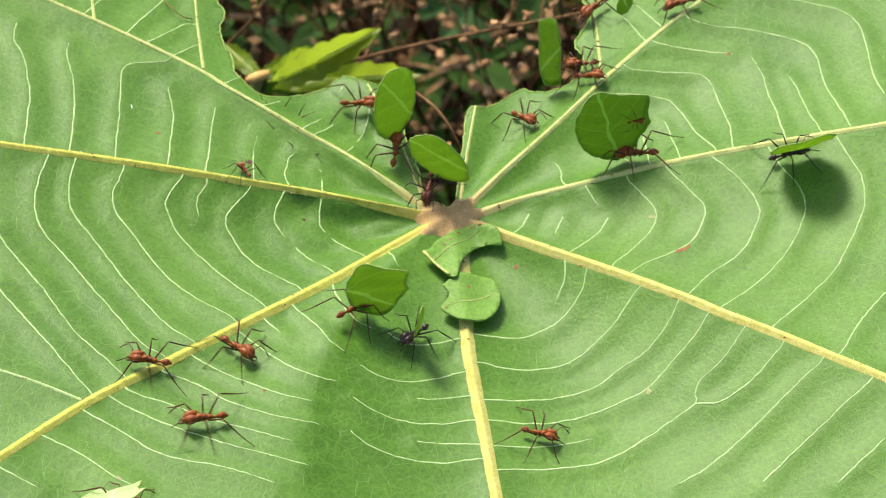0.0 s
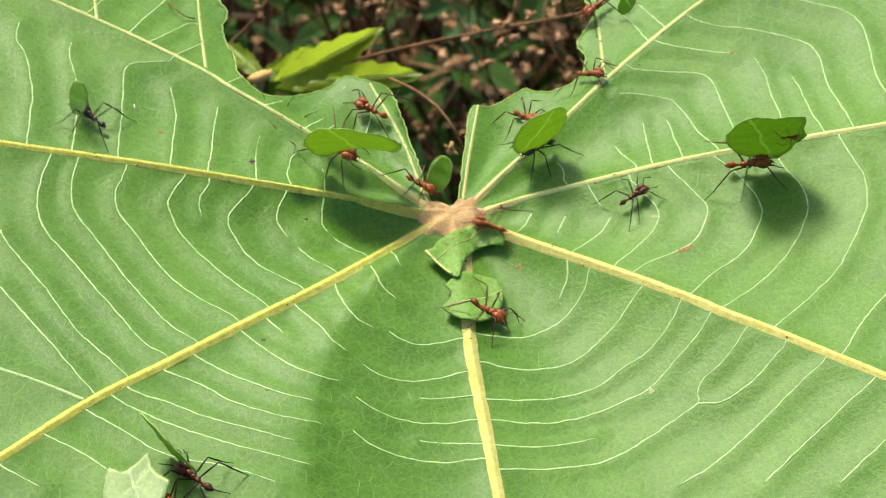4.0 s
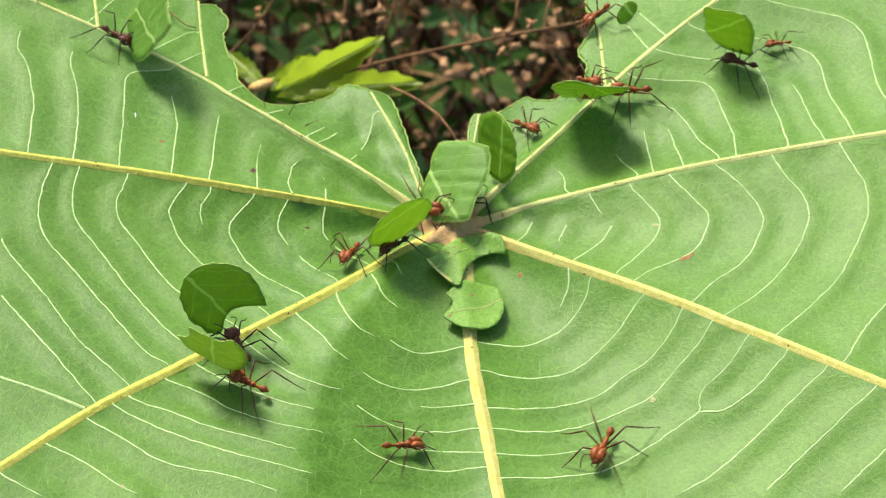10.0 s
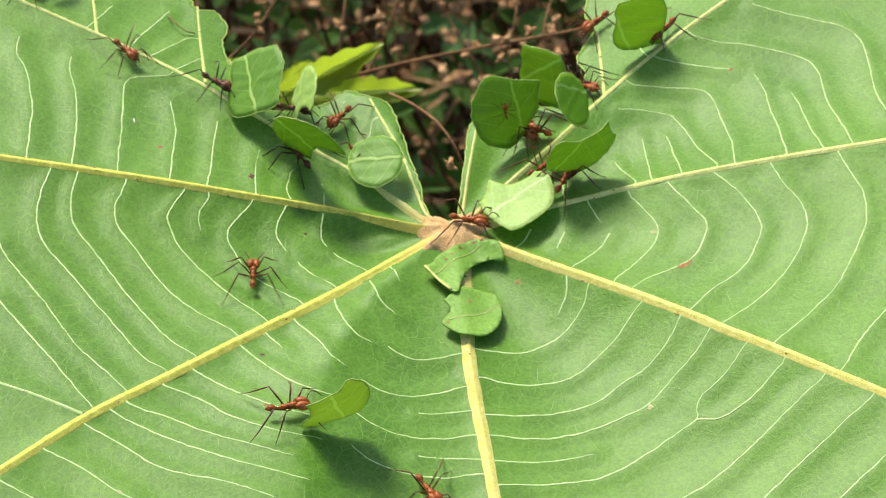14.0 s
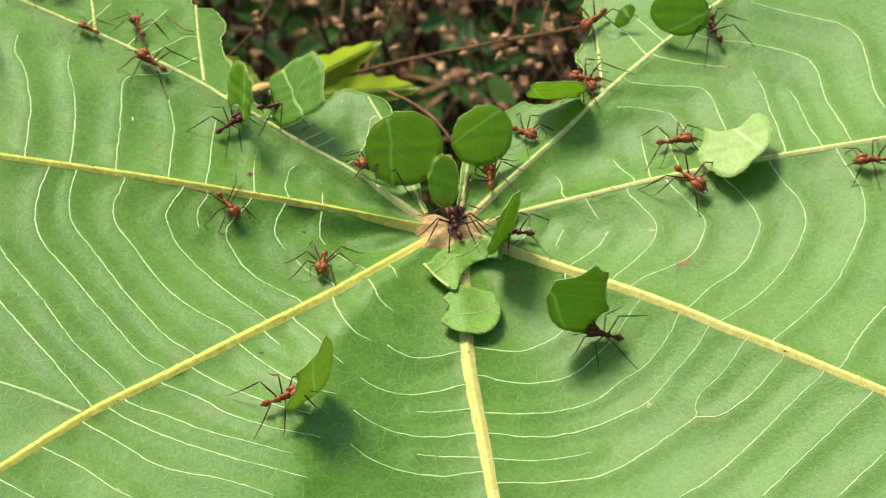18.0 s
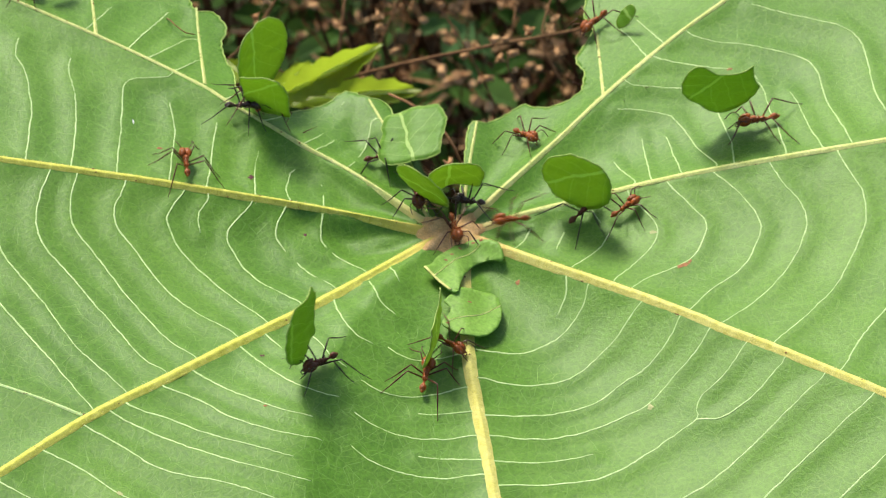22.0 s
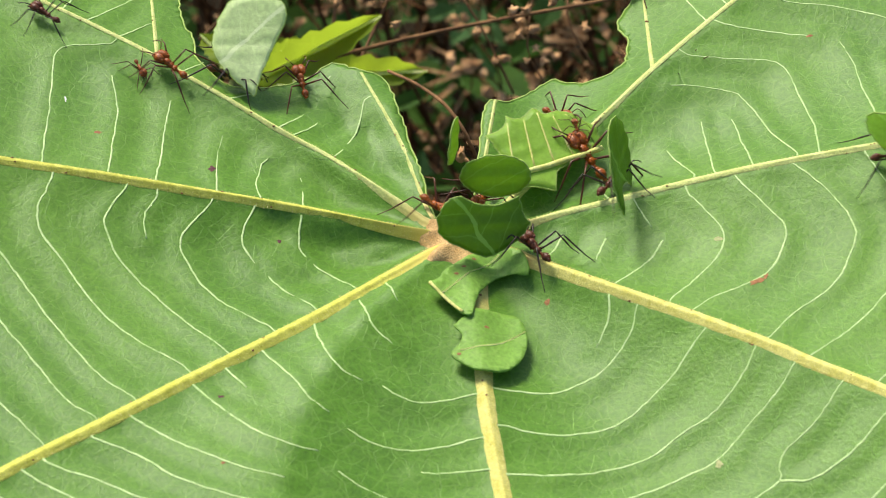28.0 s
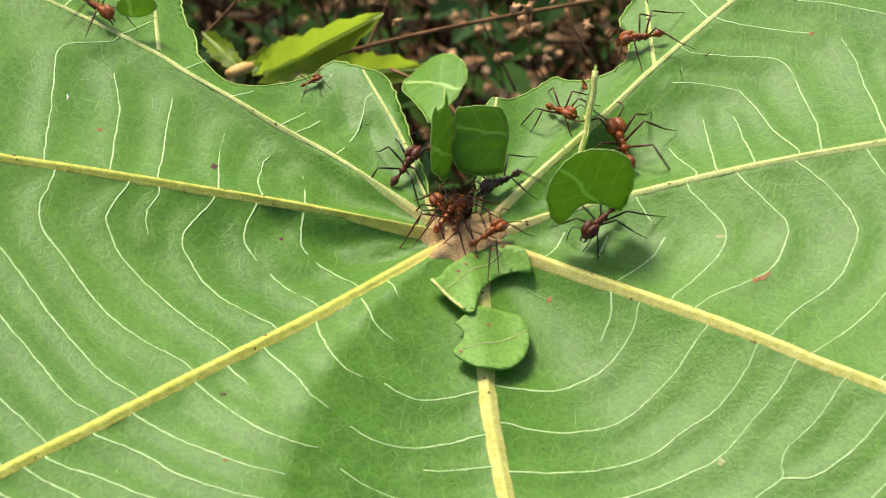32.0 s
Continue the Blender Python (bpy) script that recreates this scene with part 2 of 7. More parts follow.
def tube(bm, pts, radii, sides=8, flat=1.0, up=Vector((0, 0, 1))):
    """A tube along pts (metres); radii one per point; flat squashes it along up."""
    rings = []
    for i, p in enumerate(pts):
        d = (pts[min(i + 1, len(pts) - 1)] - pts[max(i - 1, 0)]).normalized()
        s = d.cross(up)
        s = s.normalized() if s.length > 1e-6 else Vector((1, 0, 0))
        n = s.cross(d).normalized()
        rings.append([bm.verts.new(p + radii[i] * (math.cos(q) * s + flat * math.sin(q) * n))
                      for q in (2 * math.pi * k / sides for k in range(sides))])
    for r0, r1 in zip(rings, rings[1:]):
        for k in range(sides):
            bm.faces.new((r0[k], r0[(k + 1) % sides], r1[(k + 1) % sides], r1[k]))
    bm.faces.new(rings[0][::-1])
    bm.faces.new(rings[-1])


def blob(bm, centre, radii, seg=12, rings=8, turn=None):
    m = Matrix.Translation(centre) @ (turn or Matrix()) @ Matrix.Diagonal((*radii, 1))
    bmesh.ops.create_uvsphere(bm, u_segments=seg, v_segments=rings, radius=1.0, matrix=m)


# ---------------------------------------------------------------- the leaf's form
BEARINGS = [(13.5, -0.075), (48.0, -0.035), (79.5, 0.0), (116.0, 0.0), (144.0, 0.065), (172.0, 0.05), (219.3, 0.018), (276.0, 0.008), (331.0, -0.052)]    # of each rib at the hub, and its drift outwards
GAP_FIELD, RIDGE_FIELD = 2, 6
STEEP = {5: (0.8, 0.45, 1.1), 8: (1.0, 0.6, 0.0), 4: (0.85, -0.1, 2.2)}    # fields that hang otherwise: skew, depth, more near the hub


def sag(x, y):
    """Height of the blade: a shallow trough along the midrib, and its fields between the ribs."""
    return field(x, y) + 0.2 * (math.sqrt(x * x + 225.0) - 15.0)


def field(x, y):
    """Height of the blade: it hangs between neighbouring ribs, and bulges up in one field."""
    r = math.hypot(x, y)
    a = math.degrees(math.atan2(y, x)) % 360
    at = [b + s * r for b, s in BEARINGS]
    for i in range(len(at)):
        w, d = (at[(i + 1) % len(at)] - at[i]) % 360, (a - at[i]) % 360
        if d <= w:
            if i == GAP_FIELD:
                return 0.0
            u, grow = d / w, 1 - math.exp(-r / 18.0)
            if i == RIDGE_FIELD:
                crest = 0.12 + 0.38 * min(r / 63.0, 1.2)
                k = u / crest if u < crest else (1 - u) / (1 - crest)
                return 4.8 * (1 - math.exp(-r / 40.0)) * (k * k * (3 - 2 * k) if u < crest else k ** 1.7)
            skew, deep, more = STEEP.get(i, (1.0, 1.0, 0.0))
            deep += more * math.exp(-r / 40.0)
            return -min(w / 60.0, 1.1) * 4.6 * deep * grow * math.sin(math.pi * u ** skew) ** 1.1
    return 0.0


def on_leaf(x, y, lift=0.0):
    return Vector((x, y, sag(x, y) + lift)) * MM


# ---------------------------------------------------------------- the leaf
leaf = thing("leaf", "broad palmate green leaf with raised yellow ribs and a chewed gap", "leaf")
GAP_LEFT = [(-53.1, 64.8), (-49.7, 53.9), (-46.2, 53.9), (-43.4, 49.8), (-43.9, 45.1), (-42.6, 40.1), (-41.3, 37.8), (-40.1, 32.1), (-38.2, 29.8), (-35.0, 27.5), (-31.5, 27.6), (-27.5, 29.8), (-23.2, 32.0), (-20.8, 34.2), (-18.7, 34.4), (-15.4, 32.6), (-11.7, 31.3), (-9.5, 24.5), (-7.4, 16.6), (-5.8, 10.7), (-4.7, 5.6), (-3.4, 2.3)]
GAP_RIGHT = [(0.8, 2.0), (1.2, 5.3), (1.8, 10.4), (2.3, 16.2), (3.5, 26.6), (6.2, 27.5), (9.7, 29.9), (13.4, 33.3), (15.9, 32.5), (18.5, 32.0), (21.8, 32.8), (24.8, 35.4), (25.5, 40.2), (24.2, 45.0), (26.7, 49.2), (27.9, 52.6), (26.4, 57.3), (27.1, 63.0), (26.3, 70.6)]


def nibble(pts, amp, seed):
    """A cut edge: smooth scallops with small uneven teeth."""
    rnd = random.Random(seed)
    return [p + Vector((rnd.uniform(-amp, amp), rnd.uniform(-amp, amp))) for p in smooth_line([Vector(q) for q in pts], 0.8)]


VEIN_LINES, HAIRY = [], []


def rib(pts, w0, w1, mat=RIB, name="rib"):
    """A raised cord with flanks that run out flush into the blade."""
    path = smooth_line([Vector(p) for p in pts], 1.0)
    n = len(path)
    VEIN_LINES.extend((p.x, p.y) for p in path)
    rnd = random.Random(int(abs(pts[0][0] * 100)) + n)
    bm = bmesh.new()
    rows = []
    for k, p in enumerate(path):
        d = (path[min(k + 1, n - 1)] - path[max(k - 1, 0)]).normalized()
        across = Vector((-d.y, d.x))
        w = (w0 + (w1 - w0) * (k / n) ** 0.7) * rnd.uniform(0.96, 1.04)
        row = []
        for j in range(-7, 8):
            off = 1.08 * w * j / 7
            q = p + across * off
            h = 0.40 * w * math.exp(-(off / (0.62 * w)) ** 2) - 0.46 * (1 - math.exp(-(off / 2.3) ** 2)) + (0.05 if abs(j) < 7 else -0.06)
            row.append(bm.verts.new(on_leaf(q.x, q.y, h + 0.02 * rnd.uniform(-1, 1) * (abs(j) < 6))))
        rows.append(row)
    for r0, r1 in zip(rows, rows[1:]):
        for j in range(14):
            bm.faces.new((r0[j], r1[j], r1[j + 1], r0[j + 1]))
    bmesh.ops.recalc_face_normals(bm, faces=bm.faces)
    HAIRY.append((pts, (w0, w1), int(n * w0 * 32)))
    return part(name, bm, mat, leaf)


rib([(0.9, -2.6), (2.0, -4.7), (2.7, -27.0), (3.8, -37.5), (5.2, -47.0), (6.4, -56.2), (8.2, -69.2)], 1.35, 0.95)
rib([(2.3, -1.5), (5.0, -2.4), (21.0, -12.0), (31.1, -18.3), (40.5, -24.7), (45.5, -28.5), (53.4, -34.0), (63.2, -41.3), (69.3, -45.8), (85.5, -58.3)], 1.2, 0.68)
rib([(2.3, -0.2), (5.1, 0.3), (13.2, 3.3), (20.3, 4.7), (39.4, 7.7), (60.4, 9.1), (76.9, 9.8), (99.4, 10.7)], 0.85, 0.5, RIB_GREEN)
rib([(1.6, 0.8), (3.7, 2.9), (10.3, 10.7), (21.0, 22.2), (28.7, 31.0), (41.0, 42.9), (52.9, 52.6), (68.6, 65.1)], 0.62, 0.38, RIB_GREEN)
rib([(0.8, 0.9), (1.8, 3.4), (3.2, 14.9), (4.9, 27.4)], 0.36, 0.22, RIB_GREEN)
rib([(-2.0, -2.2), (-4.4, -2.6), (-19.5, -16.3), (-35.2, -29.3), (-46.4, -38.8), (-58.0, -48.6), (-70.2, -61.4), (-83.1, -74.7)], 1.25, 0.75, RIB_GOLD)
rib([(-2.4, -0.1), (-5.2, 0.3), (-20.2, 2.8), (-35.2, 3.7), (-50.2, 4.5), (-64.8, 4.9), (-79.4, 5.1), (-103.2, 5.6)], 0.84, 0.62, RIB_GOLD)
rib([(-2.6, 1.2), (-5.9, 3.3), (-11.2, 7.5), (-19.0, 13.6), (-26.8, 18.0), (-34.0, 22.7), (-41.3, 27.1), (-45.7, 30.2), (-55.9, 35.3), (-66.1, 39.8), (-81.5, 46.1), (-98.3, 52.8)], 0.55, 0.32, RIB_GREEN)
rib([(-2.0, 1.2), (-4.4, 3.5), (-9.4, 18.7), (-15.4, 32.2)], 0.36, 0.22, RIB_GREEN)
rib([(-59.1, -48.5), (-66.1, -45.7), (-72.8, -43.6), (-84.9, -39.9)], 0.3, 0.22, VEIN)
rib([(28.6, 31.4), (28.6, 41.8), (28.5, 50.9)], 0.3, 0.2, RIB_GREEN)
rib([(-45.8, 31.2), (-48.0, 44.6), (-49.3, 54.1)], 0.3, 0.2, RIB_GREEN)
rib([(-66.6, 40.3), (-67.8, 46.9), (-69.9, 57.4)], 0.3, 0.2, RIB_GREEN)


RIB_POINTS = list(VEIN_LINES)


def side_vein(*pts, w=0.13):
    """A side vein; an end that comes near a rib runs into it."""
    pts = [tuple(p) for p in pts]
    for end in (0, -1):
        near = min(RIB_POINTS, key=lambda q: (q[0] - pts[end][0]) ** 2 + (q[1] - pts[end][1]) ** 2)
        if 0.3 < math.hypot(near[0] - pts[end][0], near[1] - pts[end][1]) < 3.2:
            pts = [near] + pts if end == 0 else pts + [near]
    path = smooth_line([Vector(p) for p in pts], 0.8)
    seed = pts[0][0] * 3.1 + pts[0][1]
    line = []
    for k, p in enumerate(path):
        q = min(1.0, k / 4.0)
        x = p.x + q * (0.17 * noise.noise(Vector((k * 0.3, seed, 0))) + 0.13 * noise.noise(Vector((k * 0.9, seed, 2))))
        y = p.y + q * (0.17 * noise.noise(Vector((k * 0.3, seed, 9))) + 0.13 * noise.noise(Vector((k * 0.9, seed, 6))))
        VEIN_LINES.append((x, y))
        line.append(on_leaf(x, y, 0.0))
    n = len(line)
    bm = bmesh.new()
    tube(bm, line, [MM * w * (1.15 - 0.5 * (k / n) ** 1.4) * (1 + 0.35 * noise.noise(Vector((k * 0.5, seed, 4)))) for k in range(n)], 8, 0.26)
    return part("side_vein", bm, VEIN, leaf)


side_vein((-74.9, 5.6), (-75.2, 11.4), (-75.6, 18.6), (-76.9, 24.3), (-78.1, 28.5), (-80.1, 31.9), (-80.3, 36.3))
side_vein((-67.1, 4.9), (-67.3, 11.6), (-67.8, 18.9), (-68.8, 24.6), (-70.3, 29.5), (-70.5, 33.1))
side_vein((-59.2, 4.6), (-59.5, 10.3), (-59.8, 17.8), (-60.2, 25.0), (-60.2, 28.3), (-58.5, 30.2), (-52.5, 31.6))
side_vein((-50.1, 4.7), (-50.2, 10.9), (-50.2, 17.0), (-50.8, 21.2), (-51.8, 25.2))
side_vein((-43.5, 4.3), (-43.3, 11.0), (-43.4, 17.0), (-42.9, 21.9))
side_vein((-34.9, 4.0), (-35.5, 9.9), (-35.5, 13.7), (-35.3, 16.4))
side_vein((-22.7, 2.9), (-23.2, 8.2), (-23.7, 10.3))
side_vein((-28.6, 3.8), (-29.7, 7.2), (-29.2, 12.1), (-28.3, 13.2))
side_vein((-70.6, 4.0), (-71.6, -0.4), (-72.0, -4.7), (-71.3, -8.9), (-69.2, -12.9), (-63.2, -19.9), (-56.7, -27.9), (-51.4, -34.6), (-47.2, -37.5))
side_vein((-66.0, 3.5), (-66.5, -0.1), (-66.4, -3.7), (-65.1, -7.7), (-61.8, -11.8), (-56.3, -19.3), (-51.4, -25.6), (-47.2, -30.4), (-42.9, -33.6))
side_vein((-57.7, 3.1), (-58.9, -1.7), (-58.1, -5.8), (-54.8, -10.2), (-49.4, -17.8), (-43.1, -23.5), (-38.2, -26.4), (-36.5, -28.0))
side_vein((-47.4, 3.5), (-49.8, -1.3), (-49.5, -4.2), (-47.3, -8.7), (-42.0, -14.5), (-36.8, -19.5), (-31.9, -23.8))
side_vein((-35.7, 2.4), (-38.8, -1.8), (-39.5, -4.2), (-38.4, -7.5), (-35.4, -12.0), (-30.3, -16.3), (-26.2, -19.0))
side_vein((-43.1, 2.7), (-44.7, -1.0), (-44.1, -4.4))
side_vein((-29.7, 2.3), (-31.1, -1.1), (-30.3, -4.4), (-24.7, -11.1), (-20.8, -14.2))
side_vein((-23.0, 1.8), (-23.3, -1.1), (-22.1, -4.1), (-15.9, -9.5))
side_vein((-77.1, -13.4), (-75.8, -15.8), (-68.7, -24.4), (-62.5, -33.1), (-57.4, -38.2), (-53.0, -42.6))
side_vein((-75.4, -25.9), (-69.9, -32.3), (-64.6, -38.4), (-58.2, -46.4))
side_vein((-20.5, -17.1), (-19.3, -21.9), (-16.7, -27.0), (-13.4, -28.5))
side_vein((-27.3, -23.2), (-23.3, -28.3), (-19.8, -33.2), (-17.5, -34.7))
side_vein((-31.5, -27.3), (-28.4, -30.9))
side_vein((-35.5, -30.6), (-31.0, -35.0), (-26.6, -38.8), (-22.3, -40.9), (-18.6, -41.2))
side_vein((-42.4, -37.1), (-38.1, -39.8), (-32.3, -42.9), (-27.6, -45.1), (-22.5, -46.3))
side_vein((-46.9, -41.0), (-41.5, -43.1), (-34.7, -47.3), (-27.3, -50.0), (-21.0, -50.8))
side_vein((-52.1, -45.5), (-45.6, -47.7), (-39.0, -50.4), (-31.6, -52.9), (-25.3, -54.8))
side_vein((-54.2, -47.6), (-48.9, -50.4), (-41.5, -53.5), (-34.1, -56.2), (-26.9, -58.2), (-22.4, -59.3))
side_vein((-57.9, -50.9), (-52.0, -54.2), (-45.4, -58.3), (-35.6, -60.4), (-27.5, -63.2))
side_vein((-64.0, -56.3), (-57.6, -59.4), (-52.8, -62.9), (-49.2, -64.7))
side_vein((-69.9, -63.1), (-63.6, -66.3))
side_vein((-14.8, -12.5), (-12.2, -18.9), (-9.7, -21.4))
side_vein((-10.9, -9.4), (-9.1, -13.9))
side_vein((1.4, -28.6), (-1.6, -29.6), (-5.8, -30.7), (-8.6, -30.1), (-10.8, -28.8))
side_vein((1.8, -35.9), (-2.9, -37.6), (-7.6, -38.7), (-12.1, -38.3), (-15.1, -36.7))
side_vein((2.3, -41.0), (-2.0, -41.8), (-5.7, -41.9))
side_vein((3.4, -45.9), (-1.6, -46.8), (-7.5, -47.0), (-12.6, -45.7), (-16.0, -43.7))
side_vein((3.8, -50.8), (-0.1, -50.8), (-5.6, -50.7))
side_vein((4.4, -53.7), (-1.6, -54.7), (-7.4, -54.5), (-12.9, -53.0), (-16.3, -50.7))
side_vein((4.2, -27.4), (7.6, -27.2), (11.5, -26.9), (15.4, -25.4), (18.3, -24.0), (20.8, -21.4), (22.8, -18.2), (23.6, -15.3))
side_vein((5.1, -33.6), (9.4, -34.1), (13.2, -34.2), (18.0, -33.3), (21.4, -31.8), (24.3, -29.4), (27.7, -26.3), (29.7, -23.6), (31.7, -21.0))
side_vein((6.0, -41.5), (10.2, -41.2), (15.8, -40.5), (20.6, -39.5), (24.4, -38.1), (28.2, -35.3), (33.0, -32.4), (37.0, -27.5), (38.0, -25.4))
side_vein((6.8, -45.8), (11.0, -45.9), (15.7, -45.7), (20.3, -44.7), (25.1, -43.1), (28.8, -41.6), (32.6, -39.8), (36.5, -35.9), (39.9, -32.5), (42.9, -28.4))
side_vein((7.2, -51.0), (11.8, -51.0), (16.4, -50.4), (20.1, -49.7), (22.9, -49.0))
side_vein((7.6, -55.8), (13.5, -55.5), (18.1, -55.0), (23.1, -54.2), (27.3, -52.4), (32.0, -49.5), (36.7, -46.4), (40.0, -44.4), (40.0, -42.7), (41.0, -40.2), (45.1, -36.9), (48.3, -32.5))
side_vein((40.0, -44.4), (44.5, -44.7), (49.7, -41.3), (53.9, -37.0))
side_vein((36.2, -59.4), (41.3, -56.5), (47.0, -52.1), (51.8, -47.9), (56.5, -43.7), (59.9, -41.0))
side_vein((48.8, -61.3), (53.5, -57.1), (59.1, -52.5), (62.9, -49.2), (66.7, -46.3))
side_vein((60.1, -63.4), (64.3, -59.8), (68.1, -56.7))
side_vein((19.9, -12.8), (19.8, -15.9), (18.0, -19.7))
side_vein((46.9, 7.5), (50.1, 3.7), (52.7, -0.8), (54.0, -5.4), (52.3, -10.2), (49.7, -14.5), (44.3, -18.9), (40.2, -23.4))
side_vein((56.8, 7.8), (58.8, 3.1), (61.3, -1.6), (61.8, -6.1), (60.1, -10.9), (56.9, -16.3), (51.5, -22.3), (45.3, -27.1))
side_vein((68.6, 8.4), (70.5, 3.0), (71.9, -1.6), (71.5, -7.2), (69.6, -12.0), (67.2, -16.7), (64.8, -20.9), (59.4, -26.8), (53.1, -32.7))
side_vein((38.9, 6.2), (42.1, 1.5), (44.7, -2.5), (44.1, -6.2), (42.4, -9.7), (39.6, -12.0), (34.1, -14.5), (31.2, -16.7))
side_vein((31.8, 4.8), (35.1, 0.2), (36.4, -3.1), (35.1, -6.8), (32.5, -9.9), (28.1, -14.7))
side_vein((24.3, 4.5), (26.6, -0.4))
side_vein((28.0, -2.7), (25.8, -6.2), (21.2, -10.4))
side_vein((20.1, -1.4), (18.4, -5.4))
side_vein((14.1, -0.2), (12.5, -3.4))
side_vein((72.2, -27.3), (67.8, -32.5), (64.2, -38.5), (62.9, -40.2))
side_vein((20.2, 7.6), (20.1, 11.1), (19.1, 12.6))
side_vein((33.1, 8.3), (30.9, 12.9), (29.8, 15.6))
side_vein((35.9, 8.4), (35.7, 14.2), (35.3, 18.4), (35.2, 20.6))
side_vein((47.6, 9.7), (44.8, 16.1), (43.2, 21.4), (41.4, 24.7), (40.0, 26.0), (34.8, 27.5), (31.1, 27.7))
side_vein((50.7, 10.6), (50.8, 16.1), (49.9, 22.3), (48.9, 27.9), (48.0, 30.1), (47.1, 31.2), (42.4, 32.1), (34.0, 33.3))
side_vein((59.8, 10.0), (59.4, 17.2), (58.7, 23.5), (58.2, 28.4), (57.5, 31.6), (56.7, 33.9))
side_vein((71.2, 10.9), (70.0, 17.8), (68.8, 23.4), (68.3, 31.7), (67.2, 35.0), (65.3, 36.9), (61.9, 38.9), (55.8, 41.4), (50.5, 42.5), (45.9, 44.6))
side_vein((78.4, 18.2), (77.4, 24.5), (77.4, 32.8), (76.9, 38.5), (74.8, 42.7), (69.9, 45.7), (62.8, 48.8), (57.7, 51.4))
side_vein((66.2, 10.1), (64.8, 16.6), (63.8, 23.8), (62.8, 27.8))
side_vein((41.2, 9.7), (40.3, 16.4), (39.6, 20.6))
side_vein((37.5, 39.2), (34.5, 47.7), (33.2, 50.5))
side_vein((40.9, 42.5), (36.4, 52.4))
side_vein((39.4, 39.1), (45.9, 37.2), (53.2, 35.5))
side_vein((-60.3, 37.9), (-57.0, 46.1), (-54.4, 51.5))
side_vein((-68.8, 40.6), (-64.8, 49.9))
side_vein((-41.4, 28.1), (-39.0, 31.4))
side_vein((-34.1, 23.6), (-31.4, 26.1))
side_vein((-26.9, 18.8), (-23.1, 24.8), (-20.2, 31.9))
side_vein((-24.8, 17.5), (-20.9, 22.9))
side_vein((-19.0, 13.9), (-15.7, 21.5), (-14.7, 26.8))
side_vein((-56.1, 36.5), (-50.4, 44.0))
side_vein((-51.2, 33.8), (-47.6, 38.5))



def vein_tree():
    from mathutils import kdtree
    tree = kdtree.KDTree(len(VEIN_LINES))
    for k, (x, y) in enumerate(VEIN_LINES):
        tree.insert((x, y, 0), k)
    tree.balance()
    return tree


VEIN_TREE = vein_tree()


def skin(x, y, lift=0.0):
    """The blade's surface: quilted between the veins, with small ripples."""
    d = VEIN_TREE.find((x, y, 0))[2]
    ripple = 0.20 * noise.noise(Vector((x * 0.10, y * 0.10, 3.0))) + 0.05 * noise.noise(Vector((x * 0.5, y * 0.5, 7.0)))
    r, ang = math.hypot(x, y), math.degrees(math.atan2(y, x)) % 360
    if 112 < ang < 222 and r < 70:    # puckered folds beside the hub
        ripple += 1.1 * math.exp(-((r - 20.0) / 15.0) ** 2) * noise.noise(Vector((r * 0.13, ang * 0.08, 11.0)))
    return on_leaf(x, y, ripple * min(1.0, d / 1.5) - 0.46 * (1 - math.exp(-(d / 2.3) ** 2)) + lift)


def build_blade():
    from mathutils.geometry import delaunay_2d_cdt
    left = nibble(GAP_LEFT, 0.2, 1)
    right = nibble(GAP_RIGHT, 0.2, 2)
    outer = []
    a0 = math.degrees(math.atan2(left[0].y, left[0].x))
    a1 = math.degrees(math.atan2(right[-1].y, right[-1].x)) + 360
    for k in range(1, 160):
        ang = a0 + (a1 - a0) * k / 160
        nearest = min(abs((ang - q + 180) % 360 - 180) for q, _ in BEARINGS)
        rad = 150 - 26 * min(nearest / 30.0, 1.0) ** 1.5 + 1.5 * math.sin(k * 1.7)
        rad *= min(1.0, 0.6 + 0.4 * min(k, 160 - k) / 10)
        outer.append(Vector((rad * math.cos(radians(ang)), rad * math.sin(radians(ang)))))
    # once round, counter-clockwise: outer edge, then the gap's right side inwards, then its left side outwards
    loop = outer + right[::-1] + left[::-1]
    step = 1.05
    inner = []
    rnd = random.Random(5)
    for j in range(-146, 162):
        for i in range(-152, 153):
            inner.append(Vector(((i + 0.5 * (j % 2)) * step + rnd.uniform(-0.15, 0.15), j * step * 0.866 + rnd.uniform(-0.15, 0.15))))
    n = len(loop)
    out = delaunay_2d_cdt(loop + inner, [(i, (i + 1) % n) for i in range(n)], [], 1, 0.02)
    co, faces = out[0], out[2]
    verts = [skin(p.x, p.y) for p in co]
    me = bpy.data.meshes.new("blade")
    me.from_pydata([v[:] for v in verts], [], [tuple(f) for f in faces])
    for f in me.polygons:
        f.use_smooth = True
    me.materials.append(LAMINA)
    ob = new("blade", me)
    ob.parent = leaf
    s = ob.modifiers.new("thickness", "SOLIDIFY")
    s.thickness, s.offset = 0.00032, -1.0
    return ob


blade = build_blade()
for side, seed in ((GAP_LEFT, 1), (GAP_RIGHT, 2)):
    bm = bmesh.new()
    line = [skin(p.x, p.y, -0.05) for p in nibble(side, 0.2, seed)]
    tube(bm, line, [0.17 * MM] * len(line), 6)
    part("cut_edge", bm, CUT_EDGE, leaf, "paler chewed edge")


def in_gap(x, y):
    ring, inside = GAP_LEFT + GAP_RIGHT, False
    for (x0, y0), (x1, y1) in zip(ring, ring[1:] + ring[:1]):
        if (y0 > y) != (y1 > y) and x < x0 + (x1 - x0) * (y - y0) / (y1 - y0):
            inside = not inside
    return inside


